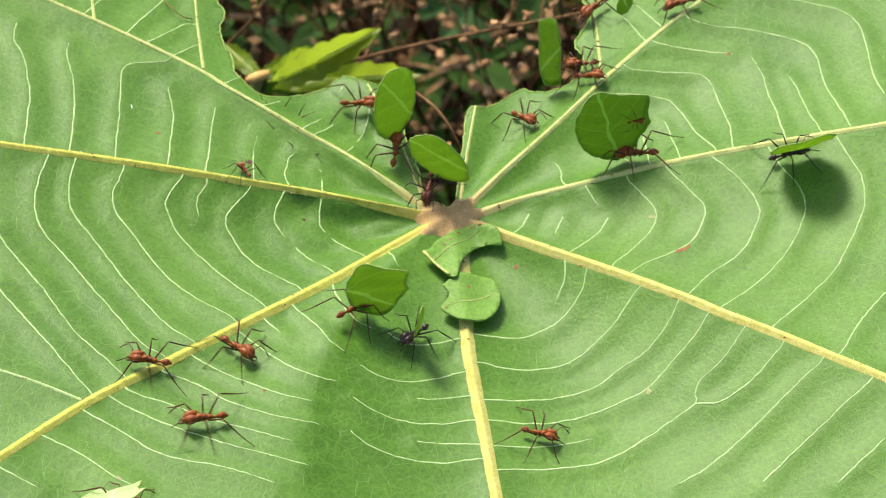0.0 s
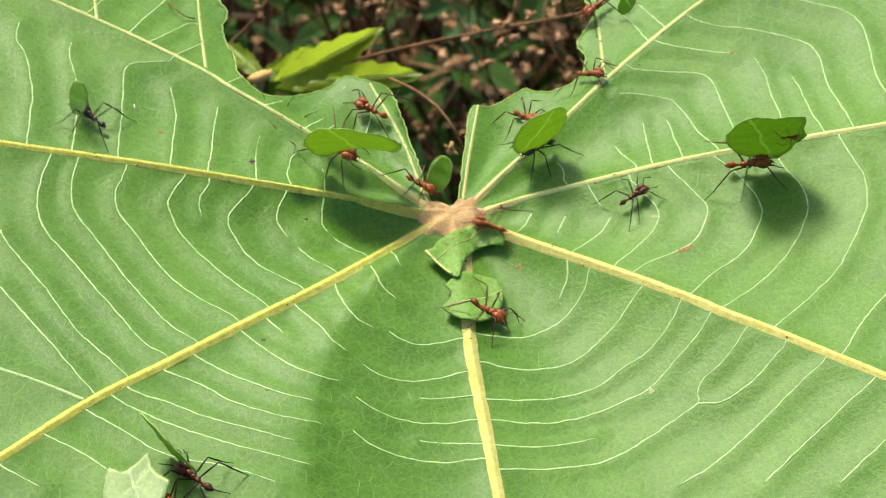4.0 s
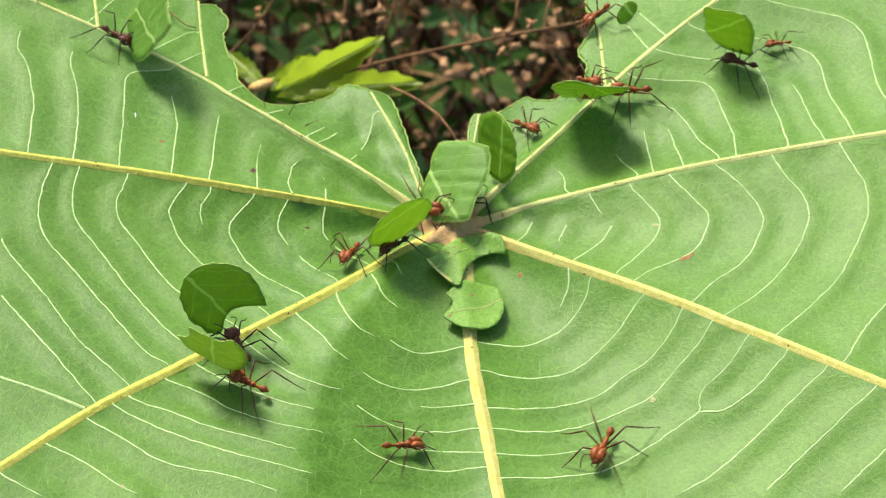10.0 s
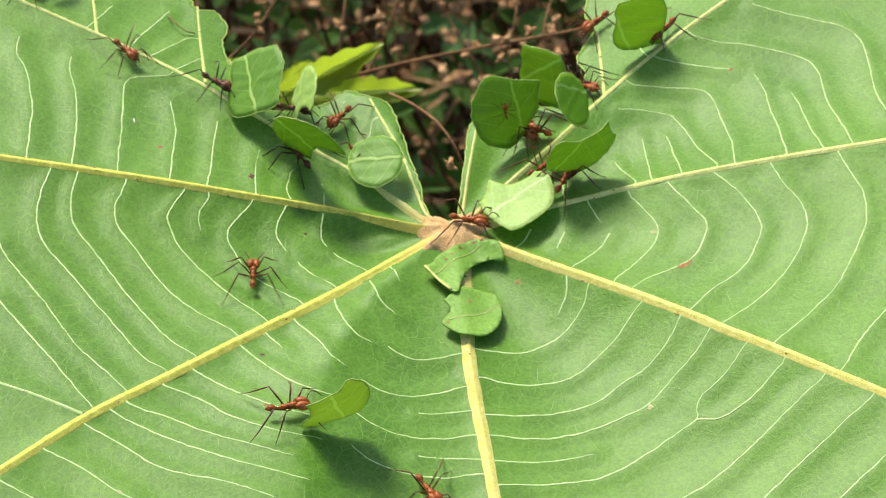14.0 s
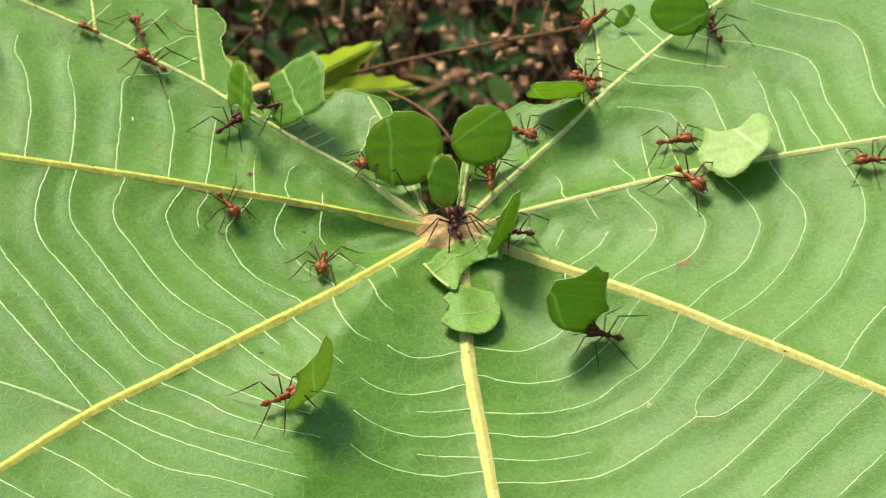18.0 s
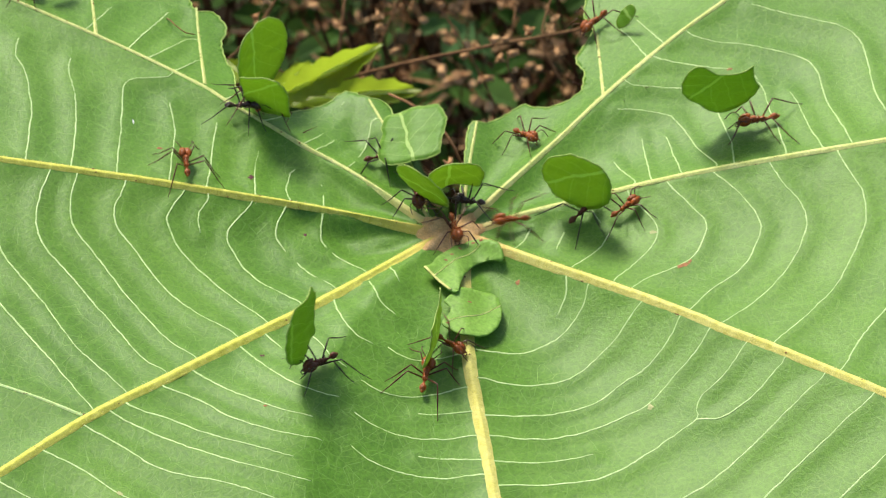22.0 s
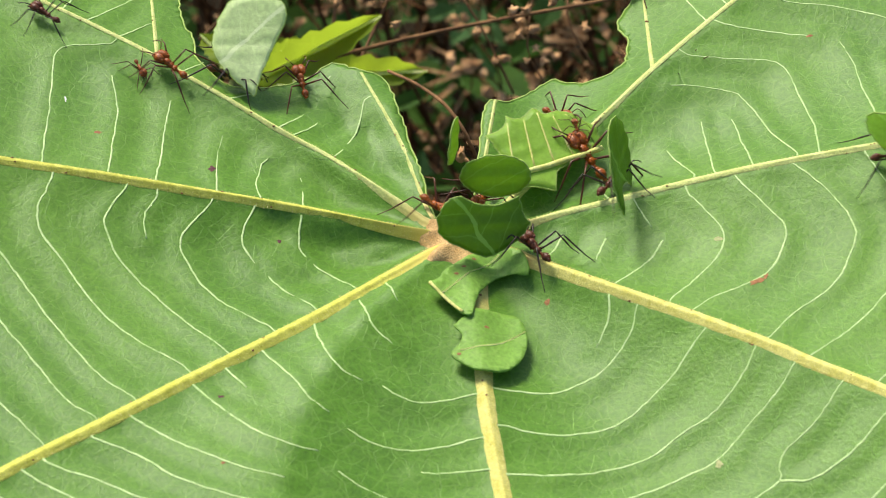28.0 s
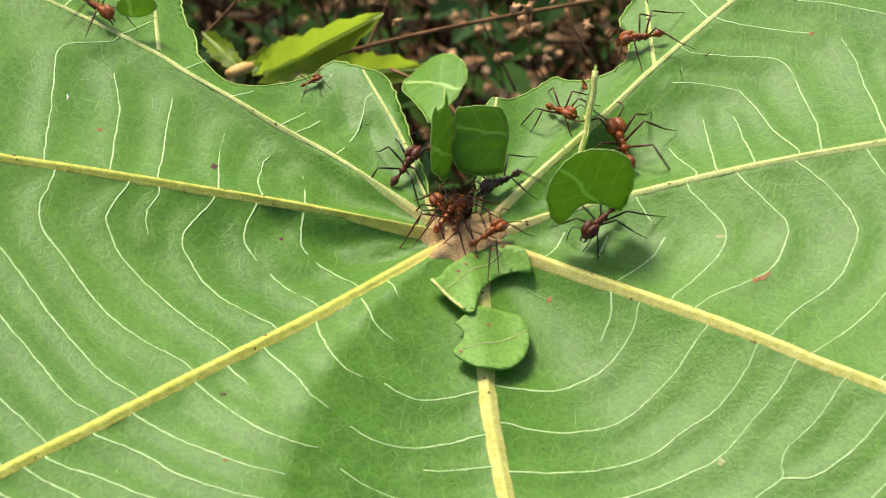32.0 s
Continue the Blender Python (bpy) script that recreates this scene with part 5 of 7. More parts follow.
ant(BROWN, 1.05, ('a', 'dome', 14.0, 12.8, [(6, 4.2, 0.6, 7.6, 36, -51, 137), (7, 2.1, 0.4, 7.5, 25, -30, -157), (8, 3.7, -0.1, 8.0, 0, -22, -140), (9, 0.6, -0.7, 7.8, 12, -6, -114), (10, 6.1, 0.6, 8.1, -13, -44, -116), (11, 1.0, -2.4, 7.6, 4, -2, -112), (12, 4.2, -0.0, 7.0, -19, 37, -16), (13, 1.3, 0.8, 9.1, 3, -36, -131), (14, -1.6, -0.6, 9.0, 7, -46, -155)]), [(1.7, -46.5, -111.5, 67), (2.9, -30.3, -72.8, 78), (3.3, -33.2, -67.6, 140), (3.5, -36, -66.6, 156), (4.5, -44.3, -61.2, 132), (5.5, -47.2, -56.1, 106), (6, -45.8, -55.6, 145), (6.5, -34.6, -48.5, 63), (7, -32.9, -37.2, 121), (7.5, -34.5, -35.6, 103), (8, -34.1, -34.1, 121), (8.5, -35.3, -33.4, 141), (9, -36.5, -33.3, 132), (9.5, -36.2, -33.2, 132), (10, -36, -33.5, 122), (10.5, -35.2, -32.5, 103), (11, -38.9, -30.6, 124), (11.5, -32.5, -27.1, 85), (12, -26.1, -20.9, 102), (12.5, -29.4, -8.9, 104), (13, -30.5, -2.3, 92), (13.5, -24.8, 8.6, 93), (14, -28.2, 15.8, 127), (14.5, -28.4, 15.9, 92), (15.3, -16.2, 10.6, 3), (15.72, -0.2, 3.4, -25), (16, 0, 0, 0, 1)])
ant(RED, 1, ('w', 'horn', 12.0, 12.1, [(0, -1.4, -0.1, 5.3, -54, 165, 1), (1, -0.5, 0.6, 8.6, -1, 0, 29), (2, 1.9, 0.6, 4.9, 122, 16, 88), (3, 5.5, 0.7, 5.3, 96, 41, 22), (6, 5.9, 3.5, 6.3, -88, 125, -57), (7, 7.0, 3.1, 3.0, 82, 16, 154), (8, 4.5, 2.8, 6.7, -90, 112, -30), (9, 3.4, 3.2, 6.5, -109, 112, -48), (10, 5.4, 1.5, 8.7, 19, 26, -167), (11, 5.7, 2.7, 7.0, 24, 6, -157), (12, 3.4, 2.6, 6.6, 28, -9, -158), (13, 8.0, 1.4, 2.2, 89, 9, 167), (14, 6.9, -3.9, 6.1, 12, -5, 16), (17, 6.2, -7.8, 5.8, -2, 13, 28), (18, 4.7, -1.4, 7.1, 2, 12, 31), (19, 4.0, 0.4, 7.3, -12, 1, -63), (20, 4.9, 1.1, 7.4, -5, 13, 2), (21, 5.3, -2.4, 7.6, -8, -20, 0), (22, 5.8, 0.2, 8.0, -7, 8, -3), (23, 5.1, 0.1, 7.5, -1, 8, -12), (24, 6.6, 3.6, 7.2, 35, -21, -173), (25, 4.2, -0.7, 10.0, 13, 9, -162)]), [(0, -50.4, -70.6, 17), (0.5, -45.7, -69.3, 6), (1, -34.7, -68.7, -17), (1.5, -35.9, -70.4, 126), (2, -30.4, -69.6, 104), (2.5, -31.4, -68.1, 137), (3, -31.2, -65.2, 166), (3.5, -40.9, -69.3, 173), (5.5, -44.9, -66, 126), (6, -40.2, -64.2, 63), (6.5, -32.8, -57.6, 94), (7, -27.5, -59.6, 17), (7.5, -21.2, -63.5, 26), (8, -24.4, -60.7, 32), (8.5, -30.8, -53, 135), (9, -25, -47.3, 28), (9.5, -27, -45.7, 144), (10, -33.5, -42.5, 151), (10.5, -35.2, -40.6, 122), (11, -39.5, -39.5, 162), (11.5, -44.5, -37.1, 155), (12, -42.3, -38.7, 174), (12.5, -37.4, -44.1, 22), (13, -29.7, -47.2, 19), (13.5, -26.5, -47.1, 26), (14, -26.4, -46.3, 8), (16.5, -25.8, -45.9, 2), (17, -25, -44.7, 5), (17.5, -27.8, -45.2, -4), (18, -27.2, -44.8, 25), (18.5, -26.4, -41.2, 103), (19, -33.9, -34.9, 131), (19.5, -31, -31, 85), (20, -26.8, -30.7, 65), (20.5, -21.3, -33.6, 48), (21, -12.1, -39.8, 29), (21.5, -6.4, -42.7, 16), (22, -4.7, -34.6, 80), (22.5, -2, -31.3, 70), (23, 1.2, -26.5, 84), (23.5, 7, -20.3, 79), (24, 5.4, -13.8, 123), (24.5, 4.3, -8.7, 94), (25, 4.2, 6.3, 104), (25.32, -1.7, 3.5, 204), (25.6, 0, 0, 0, 1)])
ant(RED, 0.85, None, [(1.4, -119.9, -10.9, 4), (2.6, -83, -7.7, 12), (3, -73.4, -2.9, 42), (3.3, -70.2, 2.2, 103), (3.5, -73.7, 8.2, 166), (4, -87.4, 9.3, 174), (5.2, -119.9, 12.9, 174)])
ant(BROWN, 0.95, ('s', 'slab', 13.8, 13.2, [(9, 6.5, 0.3, 4.8, -128, -18, 29), (10, 5.1, 2.3, 7.3, -97, -61, 56), (11, 0.7, 5.0, 2.4, -92, 28, 43), (12, 2.8, 6.0, 2.2, -94, 20, 37), (13, 1.1, 1.8, 7.0, -49, -57, 9), (14, 7.3, -0.0, 6.4, -47, -48, 8), (17, 6.8, 3.4, 4.0, -93, -25, -49), (18, 2.6, -1.5, 6.4, -55, -57, -43), (19, -1.8, 5.9, 6.3, -82, -31, 51), (20, 0.6, 5.1, 8.5, -23, -48, -7), (21, 4.1, -4.5, 3.8, -84, -18, -75), (22, 6.0, 1.3, 4.3, -95, -16, -9), (23, 5.6, -0.5, 4.4, -68, -24, -41), (24, 4.1, -1.5, 6.3, -97, -34, -9), (25, -4.3, 3.7, 7.1, -128, -39, 102)]), [(6.3, -103.4, 61, -31), (7.5, -79.8, 46.4, -30), (8, -72.7, 42.6, -27), (9, -71, 41.8, -12), (9.5, -64.6, 41.3, -40), (10, -62.8, 37, -34), (10.5, -60.1, 36.5, -28), (11, -58.3, 35.1, -21), (12, -55.6, 34.5, -9), (13, -50.5, 34.8, -26), (13.5, -47.5, 32.2, -36), (14, -43.9, 29.4, -32), (14.5, -42.6, 28.8, -35), (16.5, -34.5, 22.9, -43), (17, -29.6, 17.4, 54), (17.5, -33.6, 21.4, 107), (18, -33.1, 25.3, 29), (18.5, -30.5, 25.2, -35), (19, -24.6, 20.4, -53), (19.5, -25.4, 19, -40), (20, -19.3, 14.6, -38), (20.5, -12.3, 8.6, 100), (21, -17.3, 20.5, 67), (21.5, -12.8, 19.2, -36), (22, -12.3, 17.7, 11), (22.5, -13.9, 15.8, 20), (23, -15.1, 14, 37), (23.5, -15.9, 18.3, 21), (24, -13.6, 15.6, 13), (24.5, -9.8, 17.6, -47), (25, -6.7, 11.2, -67), (25.6, -3.2, 2.2, -49), (25.72, -2.2, 3.7, 56), (26, 0, 0, 0, 1)])
ant(RED, 0.95, None, [(8.9, -94.9, 78.5, -39), (10.1, -67.5, 56.1, -63), (10.5, -68.8, 41.1, -128), (11, -74, 38.1, -114), (11.5, -78.1, 25.8, -109), (12, -81.5, 19, -133), (12.4, -88.1, 13.9, -184), (13.6, -119.4, 18.8, -189)])
ant(BROWN, 0.9, ('g', 'oval', 3.4, 7.3, [(12, 4.0, -0.6, 4.9, -27, -7, 19)]), [(10.4, -106, 54.8, -28), (11.6, -80.1, 41, -22), (12, -70.6, 39.3, 1), (12.5, -65, 41.2, 72), (12.9, -66.4, 47.8, 88), (13.3, -65.8, 60.1, 131), (14.5, -90.8, 82.8, 138)])
ant(BROWN, 0.9, ('g', 'dome', 11.4, 10.6, [(12, 1.1, -4.3, 6.2, -24, -39, 159), (13, 2.0, -0.6, 6.7, 12, -29, -180), (14, 0.8, -1.1, 6.3, 15, 56, 113), (17, -1.7, 1.8, 6.4, 24, 20, -165), (18, 3.4, 1.7, 7.1, -11, -27, -109), (19, 0.2, 0.6, 6.5, 14, 2, -149), (20, 0.9, -0.5, 6.4, 36, 2, -126)]), [(11.4, 0, 0, 0, 1), (11.68, -1.7, 3.5, 161), (11.8, -11.3, 6.5, 155), (12, -15.6, 9, 140), (12.5, -25.5, 18, 133), (13, -28.4, 23.1, 143), (13.5, -33.3, 25.3, 83), (14, -29.8, 26.8, 1), (14.5, -25.2, 26.1, -108), (16.5, -33.7, 7.8, -158), (17, -38, 12.4, -222), (17.5, -43.7, 16.2, -273), (18, -40.5, 20.3, -315), (18.5, -36.3, 24.7, -239), (19, -43.3, 31.5, -227), (19.5, -49.1, 39.5, -218), (20, -54.6, 42.6, -247), (20.5, -60, 59.9, -230), (21.7, -86.8, 86.4, -224)])
ant(RED, 0.9, ('s', 'round', 10.0, 11.1, [(13, 9.3, -3.1, 5.3, -70, -6, 57), (14, 3.8, -2.3, 3.7, -70, -22, 32)]), [(12.2, -12.6, 23.4, -179, 2), (12.6, -14.1, 23.1, -59), (13, -15.6, 20.5, -59), (13.5, -16, 21.2, -69), (14, -16.5, 16.7, -34), (14.5, -15.5, 17.8, -49), (15.5, -5.9, 5.4, -38), (15.72, -0.7, 3.4, -18), (16, 0, 0, 0, 1)])
ant(RED, 0.95, None, [(8, -30, -117.6, 76), (9.2, -18, -70.6, 73), (9.5, -12.5, -56, 61), (10, -8.7, -51.3, 10), (10.5, 0.1, -51.5, 71), (11, -0.8, -41.4, 121), (11.5, -7.1, -35.5, 165), (12, -17.5, -34.9, 175), (12.5, -31.7, -32.5, 172), (13, -41.9, -31.1, 173), (13.5, -39.1, -20.2, 66), (14, -34.6, -14.3, 92), (14.5, -37.5, -2.8, 142), (16.5, -64.3, 14.4, 102), (17, -52.5, 13.9, 21), (17.5, -48.8, 26.3, 111), (18, -55.7, 33, 146), (18.5, -68.2, 40.3, 145), (18.8, -79.7, 49.3, 147), (20, -102.2, 63.9, 148)])
ant(RED, 0.95, None, [(8.7, 0, 0, 0, 1), (8.98, -1.2, 3.4, 166), (9, -9, 5.1, 188), (9.5, -19.8, 2.1, 253), (10, -18.1, -9.1, 248), (10.5, -25.3, -17.3, 296), (11, -15, -26.8, 332), (11.5, -13, -24.4, 211), (12, -17.3, -27.7, 229), (12.5, -18.6, -30.2, 276), (13, -16.8, -40.9, 294), (13.5, -11.3, -49.7, 307), (14, -4.1, -58.4, 302), (14.3, -0.1, -66.1, 272), (15.5, -0.2, -121.1, 270)])
ant(RED, 1.1, None, [(7, 0, 0, 0, 1), (7.28, -0.2, 3.4, -36), (7.5, 15.5, -7.4, -86), (8, 8.5, -13.7, -129), (8.5, 17.4, -22, -17), (9, 34.3, -25.1, -21), (9.5, 32, -37.5, -94), (10, 24.2, -50.3, -114), (10.5, 9.2, -54.3, -158), (10.8, 15.6, -62.9, -7), (11, 24.7, -60.1, 5), (11.5, 46.2, -59.7, 0), (12, 66.4, -60.7, -2), (12.3, 74.7, -61.2, -34), (13.5, 93.8, -76.8, -39)])
ant(RED, 1.05, ('a', 'notch', 14.0, 14.0, [(11, 0.8, 2.1, 8.2, -19, 26, 53), (12, 1.3, -4.1, 9.7, -12, 43, 11), (13, 4.2, 2.5, 9.2, -3, 8, 10), (14, 1.2, -3.6, 7.7, 25, -3, -39), (17, 5.0, 7.9, 2.6, -87, 142, -15), (18, 1.5, 9.6, 2.9, 99, 17, -131), (19, 7.4, 5.0, 5.1, -91, 152, -23), (20, 7.3, -0.8, 6.2, 92, 34, 139), (21, 5.0, 1.1, 10.4, 13, 6, -172), (22, 5.7, 0.1, 10.2, 19, 11, 176), (23, 6.6, 0.3, 9.0, 6, 6, 179), (24, 5.5, -6.0, 9.7, -10, -1, 165), (25, 4.6, -4.4, 9.1, -8, -4, 169)]), [(10, 0, 0, 0, 1), (10.28, -1.7, 3.5, 22), (10.5, 6.9, 6.8, 32), (11, 8.6, 8.7, 4), (11.5, 14.1, 8.4, -70), (12, 14, 0.9, 51), (12.5, 19.3, 11.3, 47), (13, 24.2, 14.3, 35), (13.5, 24.8, 14.9, -126), (14, 21, 10.3, -299), (14.5, 24.2, 12.1, -424), (16.5, 25.4, 4.4, -391), (17, 29.4, 4.9, -345), (17.5, 38.5, 7.4, -364), (18, 42.9, 5.4, -411), (18.5, 46.1, -0, -379), (19, 49.5, 1, -343), (19.5, 57.1, 3, -363), (20, 65.9, 1.3, -325), (20.5, 64.1, 3.9, -251), (21, 62.4, 10.3, -263), (21.5, 62.3, 22.9, -192), (22, 56.2, 19.2, -177), (22.5, 46.4, 19.8, -203), (23, 39, 23.3, -179), (23.5, 30.5, 20.5, -169), (24, 21.7, 18.9, -152), (24.5, 18, 15.3, -133), (25, 14.6, 11.5, -141), (25.5, 12.1, 10.1, -129), (26, 5.5, 1.2, -168), (26.22, -1.7, 3.5, -197), (26.5, 0, 0, 0, 1)])
ant(BROWN, 0.95, ('a', 'slab', 9.8, 11.8, [(17, -2.9, 4.7, 11.2, -20, 7, 101), (18, 1.0, 3.9, 7.0, 11, 6, -108)]), [(15.9, 0, 0, 0, 1), (16.18, -0.7, 3.4, 26), (16.5, 20.8, 14, -5), (17, 15.6, 8.5, -95), (17.5, 17.1, -1.2, -128), (18, 11.4, -2.6, -191), (18.5, 3.1, 0.2, -210), (18.72, -0.7, 3.4, -221), (19, 0, 0, 0, 1)])
ant(RED, 1.1, ('g', 'oval', 12.6, 14.1, [(19, 1.8, -8.6, 8.5, 6, 10, 106), (20, 5.6, 2.9, 7.9, 8, -15, -148), (21, 4.0, 0.9, 9.3, -3, -4, -132)]), [(18.5, 0, 0, 0, 1), (18.78, -2.2, 3.7, 10), (19, 12, 6.4, -37), (19.5, 15.9, -3.4, -59), (20, 19, -6.7, -137), (20.5, 13.9, -9, -183), (21, 4.6, -7.4, -220), (21.5, 0.7, -0.9, -238), (21.72, -2.2, 3.7, -237), (22, 0, 0, 0, 1)])
ant(BROWN, 0.95, ('g', 'round', 13.1, 12.8, [(20, -0.3, 1.0, 8.1, -1, -15, -20), (21, 1.8, -0.7, 8.2, 4, -35, -49), (22, 1.1, 2.1, 7.9, -14, 0, -65), (23, 0.5, 0.2, 8.4, 13, 11, -32), (24, 0.2, 2.7, 10.3, -2, -2, -27), (25, 1.1, -2.7, 7.4, -7, -11, 140)]), [(19, 0, 0, 0, 1), (19.28, -1.2, 3.4, -6), (19.5, 7, 2.9, -34), (20, 9.2, -1.2, -5), (20.5, 14.7, -0, -23), (21, 18.1, -3.1, 16), (21.5, 20.7, -0.5, 42), (22, 23.8, 1.9, 41), (22.5, 34.5, 12.7, 14), (23, 37.6, 9.3, 18), (23.5, 44.9, 14.3, -8), (24, 58, 7.7, -38), (24.5, 57.6, 5.1, 73), (25, 59, 8.2, 152), (25.5, 49.8, 12.8, 227), (27.5, 50.5, 5.9, 354), (28.2, 67.7, 6.6, 366), (29.4, 119.7, 12.1, 366)])
ant(BROWN, 0.95, ('a', 'square', 11.1, 13.4, [(17, 4.5, -0.3, 8.2, -2, -10, -140), (18, 3.7, -2.1, 7.7, -16, 21, -140), (19, 4.3, -1.9, 8.2, -7, -6, 179), (20, -0.4, 2.8, 7.7, 13, -16, -97), (21, 1.5, -0.7, 8.2, 8, 18, -155), (22, 2.0, -2.4, 8.5, -4, 16, -154), (23, 2.0, -0.3, 7.9, -5, 3, -144), (24, 0.8, -1.0, 9.1, 8, -20, -90)]), [(15, 65.9, -101.8, 123), (16.2, 43.9, -67.7, 119), (16.5, 40.3, -58.8, 96), (17, 40.4, -47.4, 100), (17.5, 36.8, -33.7, 130), (18, 26.4, -26.3, 158), (18.5, 19.5, -24.7, 185), (19, 8.8, -26.4, 210), (19.5, 2.6, -32.2, 243), (20, 2.9, -34.8, 164), (20.5, -5, -31.4, 182), (21, -10.4, -33.4, 188), (21.5, -12.8, -33.2, 195), (22, -21.9, -35.9, 219), (22.5, -27.8, -42.3, 198), (23, -40, -43.5, 158), (23.5, -50.8, -36.2, 152), (24, -57.5, -34.3, 165), (24.4, -66.1, -33.3, 202), (25.6, -108.2, -53.6, 206)])
ant(BROWN, 1, ('g', 'round', 11.1, 9.2, [(17, -1.5, -1.5, 6.8, 30, 10, -176), (18, 3.1, 5.3, 5.6, -29, -5, -122)]), [(15.1, 113.7, 45.6, -159), (16.3, 89.1, 36, -174), (16.6, 80.3, 37.9, -206), (17, 72.1, 41.7, -206), (17.5, 60.6, 45.8, -184), (18, 50, 44.3, -249), (18.5, 53.3, 49.6, -300), (18.8, 58.4, 58.6, -313), (20, 84.6, 85.6, -315)])
ant(RED, 1, ('g', 'slab', 11.0, 11.6, [(12, 2.1, 2.1, 6.6, 27, -5, -176), (13, -2.3, 2.4, 6.8, 35, 2, -173), (14, 4.9, -0.5, 6.9, 6, 13, 151), (17, 3.3, 6.1, 7.0, -13, 19, -137), (18, 1.0, 8.0, 5.7, 41, 18, -149)]), [(10.6, 89.3, 79.8, -138), (11.8, 57.4, 51.2, -133), (12, 57.1, 48.3, -182), (12.5, 53, 49.8, -195), (13, 47.1, 52.3, -176), (13.5, 43.8, 51.8, -125), (14, 41, 45.1, -132), (14.5, 36.5, 41.7, -143), (15.5, 29, 36.6, -154), (16.5, 25.9, 35.8, -215), (17, 26, 36.1, -215), (18, 26, 35.1, -206), (18.5, 26.2, 35.3, -348), (18.9, 31.2, 35.6, -349, 2)])
ant(RED, 0.95, None, [(16.2, 0, 0, 0, 1), (16.48, -2.2, 3.7, 20), (16.8, 23.9, 13.7, 19), (17, 24.4, 13.5, 5), (18, 41.4, 16.2, -9), (18.5, 53.6, 10.1, -28), (19, 59.1, 5.4, -38), (19.5, 68.3, -1.4, -77), (20, 69.1, -18.9, -69), (20.4, 77.7, -31.9, -29), (21.6, 112, -46.2, -23)])
ant(RED, 0.9, None, [(16.4, 120.2, 5.4, -177), (17.6, 83.9, 3.8, -179), (18, 74.4, 4.4, -183), (18.5, 63.9, 5.1, -193), (19, 54.4, 8.2, -201), (19.5, 47.7, 12.6, -178), (20, 36.3, 11, -156), (20.5, 26.4, 3.6, -180), (21, 21.8, 8, -190), (21.5, 15.1, 7.5, -144), (22, 10.7, 1.3, -176), (22.12, -1.2, 3.4, -189), (22.4, 0, 0, 0, 1)])
ant(RED, 0.95, None, [(17.2, 0, 0, 0, 1), (17.48, -0.2, 3.4, -148), (17.5, -9.8, -2.8, -150), (18, -22.4, -10.7, -95), (18.5, -18.2, -28.7, -73), (19, -14.8, -37.7, -54), (19.5, -20.4, -41.8, -175), (20, -39.9, -40.9, -212), (20.5, -53.4, -28.1, -258), (21, -51.8, -11.1, -283), (21.5, -48.1, 0.9, -281), (22, -47.8, 9.1, -260), (22.5, -52.2, 30, -252), (23, -55, 35.3, -232), (23.3, -61.1, 43.2, -216), (24.5, -99.2, 70.9, -215)])
ant(RED, 0.85, None, [(16.2, 0, 0, 0, 1), (16.48, -1.7, 3.5, 158), (16.5, -18.2, 9.6, 151), (17, -38, 21.2, 210), (17.5, -47.1, 4.5, 283), (18, -39.6, 0.8, 312), (18.5, -35.6, -6.4, 308), (19, -27.5, -15.5, 284), (19.5, -27.6, -25.9, 317), (20, -20.3, -27.2, 336), (20.5, -18.8, -29.6, 336), (21, -17, -30, 344), (21.5, -6.8, -23.8, 355), (22, -0.3, -27.7, 321), (22.5, 8.4, -35.4, 246), (23, -2.2, -45.9, 240), (23.3, -4.7, -54, 264), (24.5, -10.5, -120.6, 265)])
ant(RED, 0.8, None, [(14.8, -118.7, 23.2, -11), (16, -86.4, 17, 19), (16.5, -61.1, 32.1, 26), (17, -54.7, 33.1, 1), (17.5, -49.4, 34, 132), (18, -59.3, 42.5, 118), (18.4, -65.4, 59.8, 133), (19.6, -90.9, 82.8, 138)])
ant(RED, 0.6, None, [(16.4, -100.8, 67.1, -34), (17.6, -56.6, 36.8, -46), (18, -67.7, 39.6, -201), (18.3, -79.1, 44.2, -209), (19.5, -104.2, 59.1, -210)])
ant(BLACK, 0.95, ('g', 'slab', 9.3, 11.3, [(19, 8.6, -2.7, 6.3, 34, 5, -13), (20, 3.8, 0.3, 6.5, 7, -23, -18), (21, 5.5, 2.4, 6.9, 2, -14, 19), (22, 3.3, -1.8, 6.0, 15, -15, -25), (23, 3.6, 2.5, 9.0, 3, -5, 29), (24, 4.4, -3.9, 6.2, 16, -10, -34), (25, -0.8, 0.4, 11.1, 14, 22, 29)]), [(17.3, -108.4, 49.9, -26), (18.5, -89.9, 41.1, -12), (19, -81.3, 42, 8), (19.5, -69.1, 45.7, -24), (20, -61.3, 37.4, -28), (20.5, -52.5, 35.1, -22), (21, -43.9, 32.4, -47), (21.5, -42.2, 26.4, -39), (22, -38.3, 24.9, 8), (22.5, -37.7, 24, 8), (23, -38, 24.7, -33), (23.5, -32.4, 20.9, -29), (24, -23.5, 17.2, -2), (24.5, -17.1, 19.5, -18), (25, -9.7, 14.7, -55), (25.5, -3.9, 3.5, -45), (25.72, -1.2, 3.4, 3), (26, 0, 0, 0, 1)])
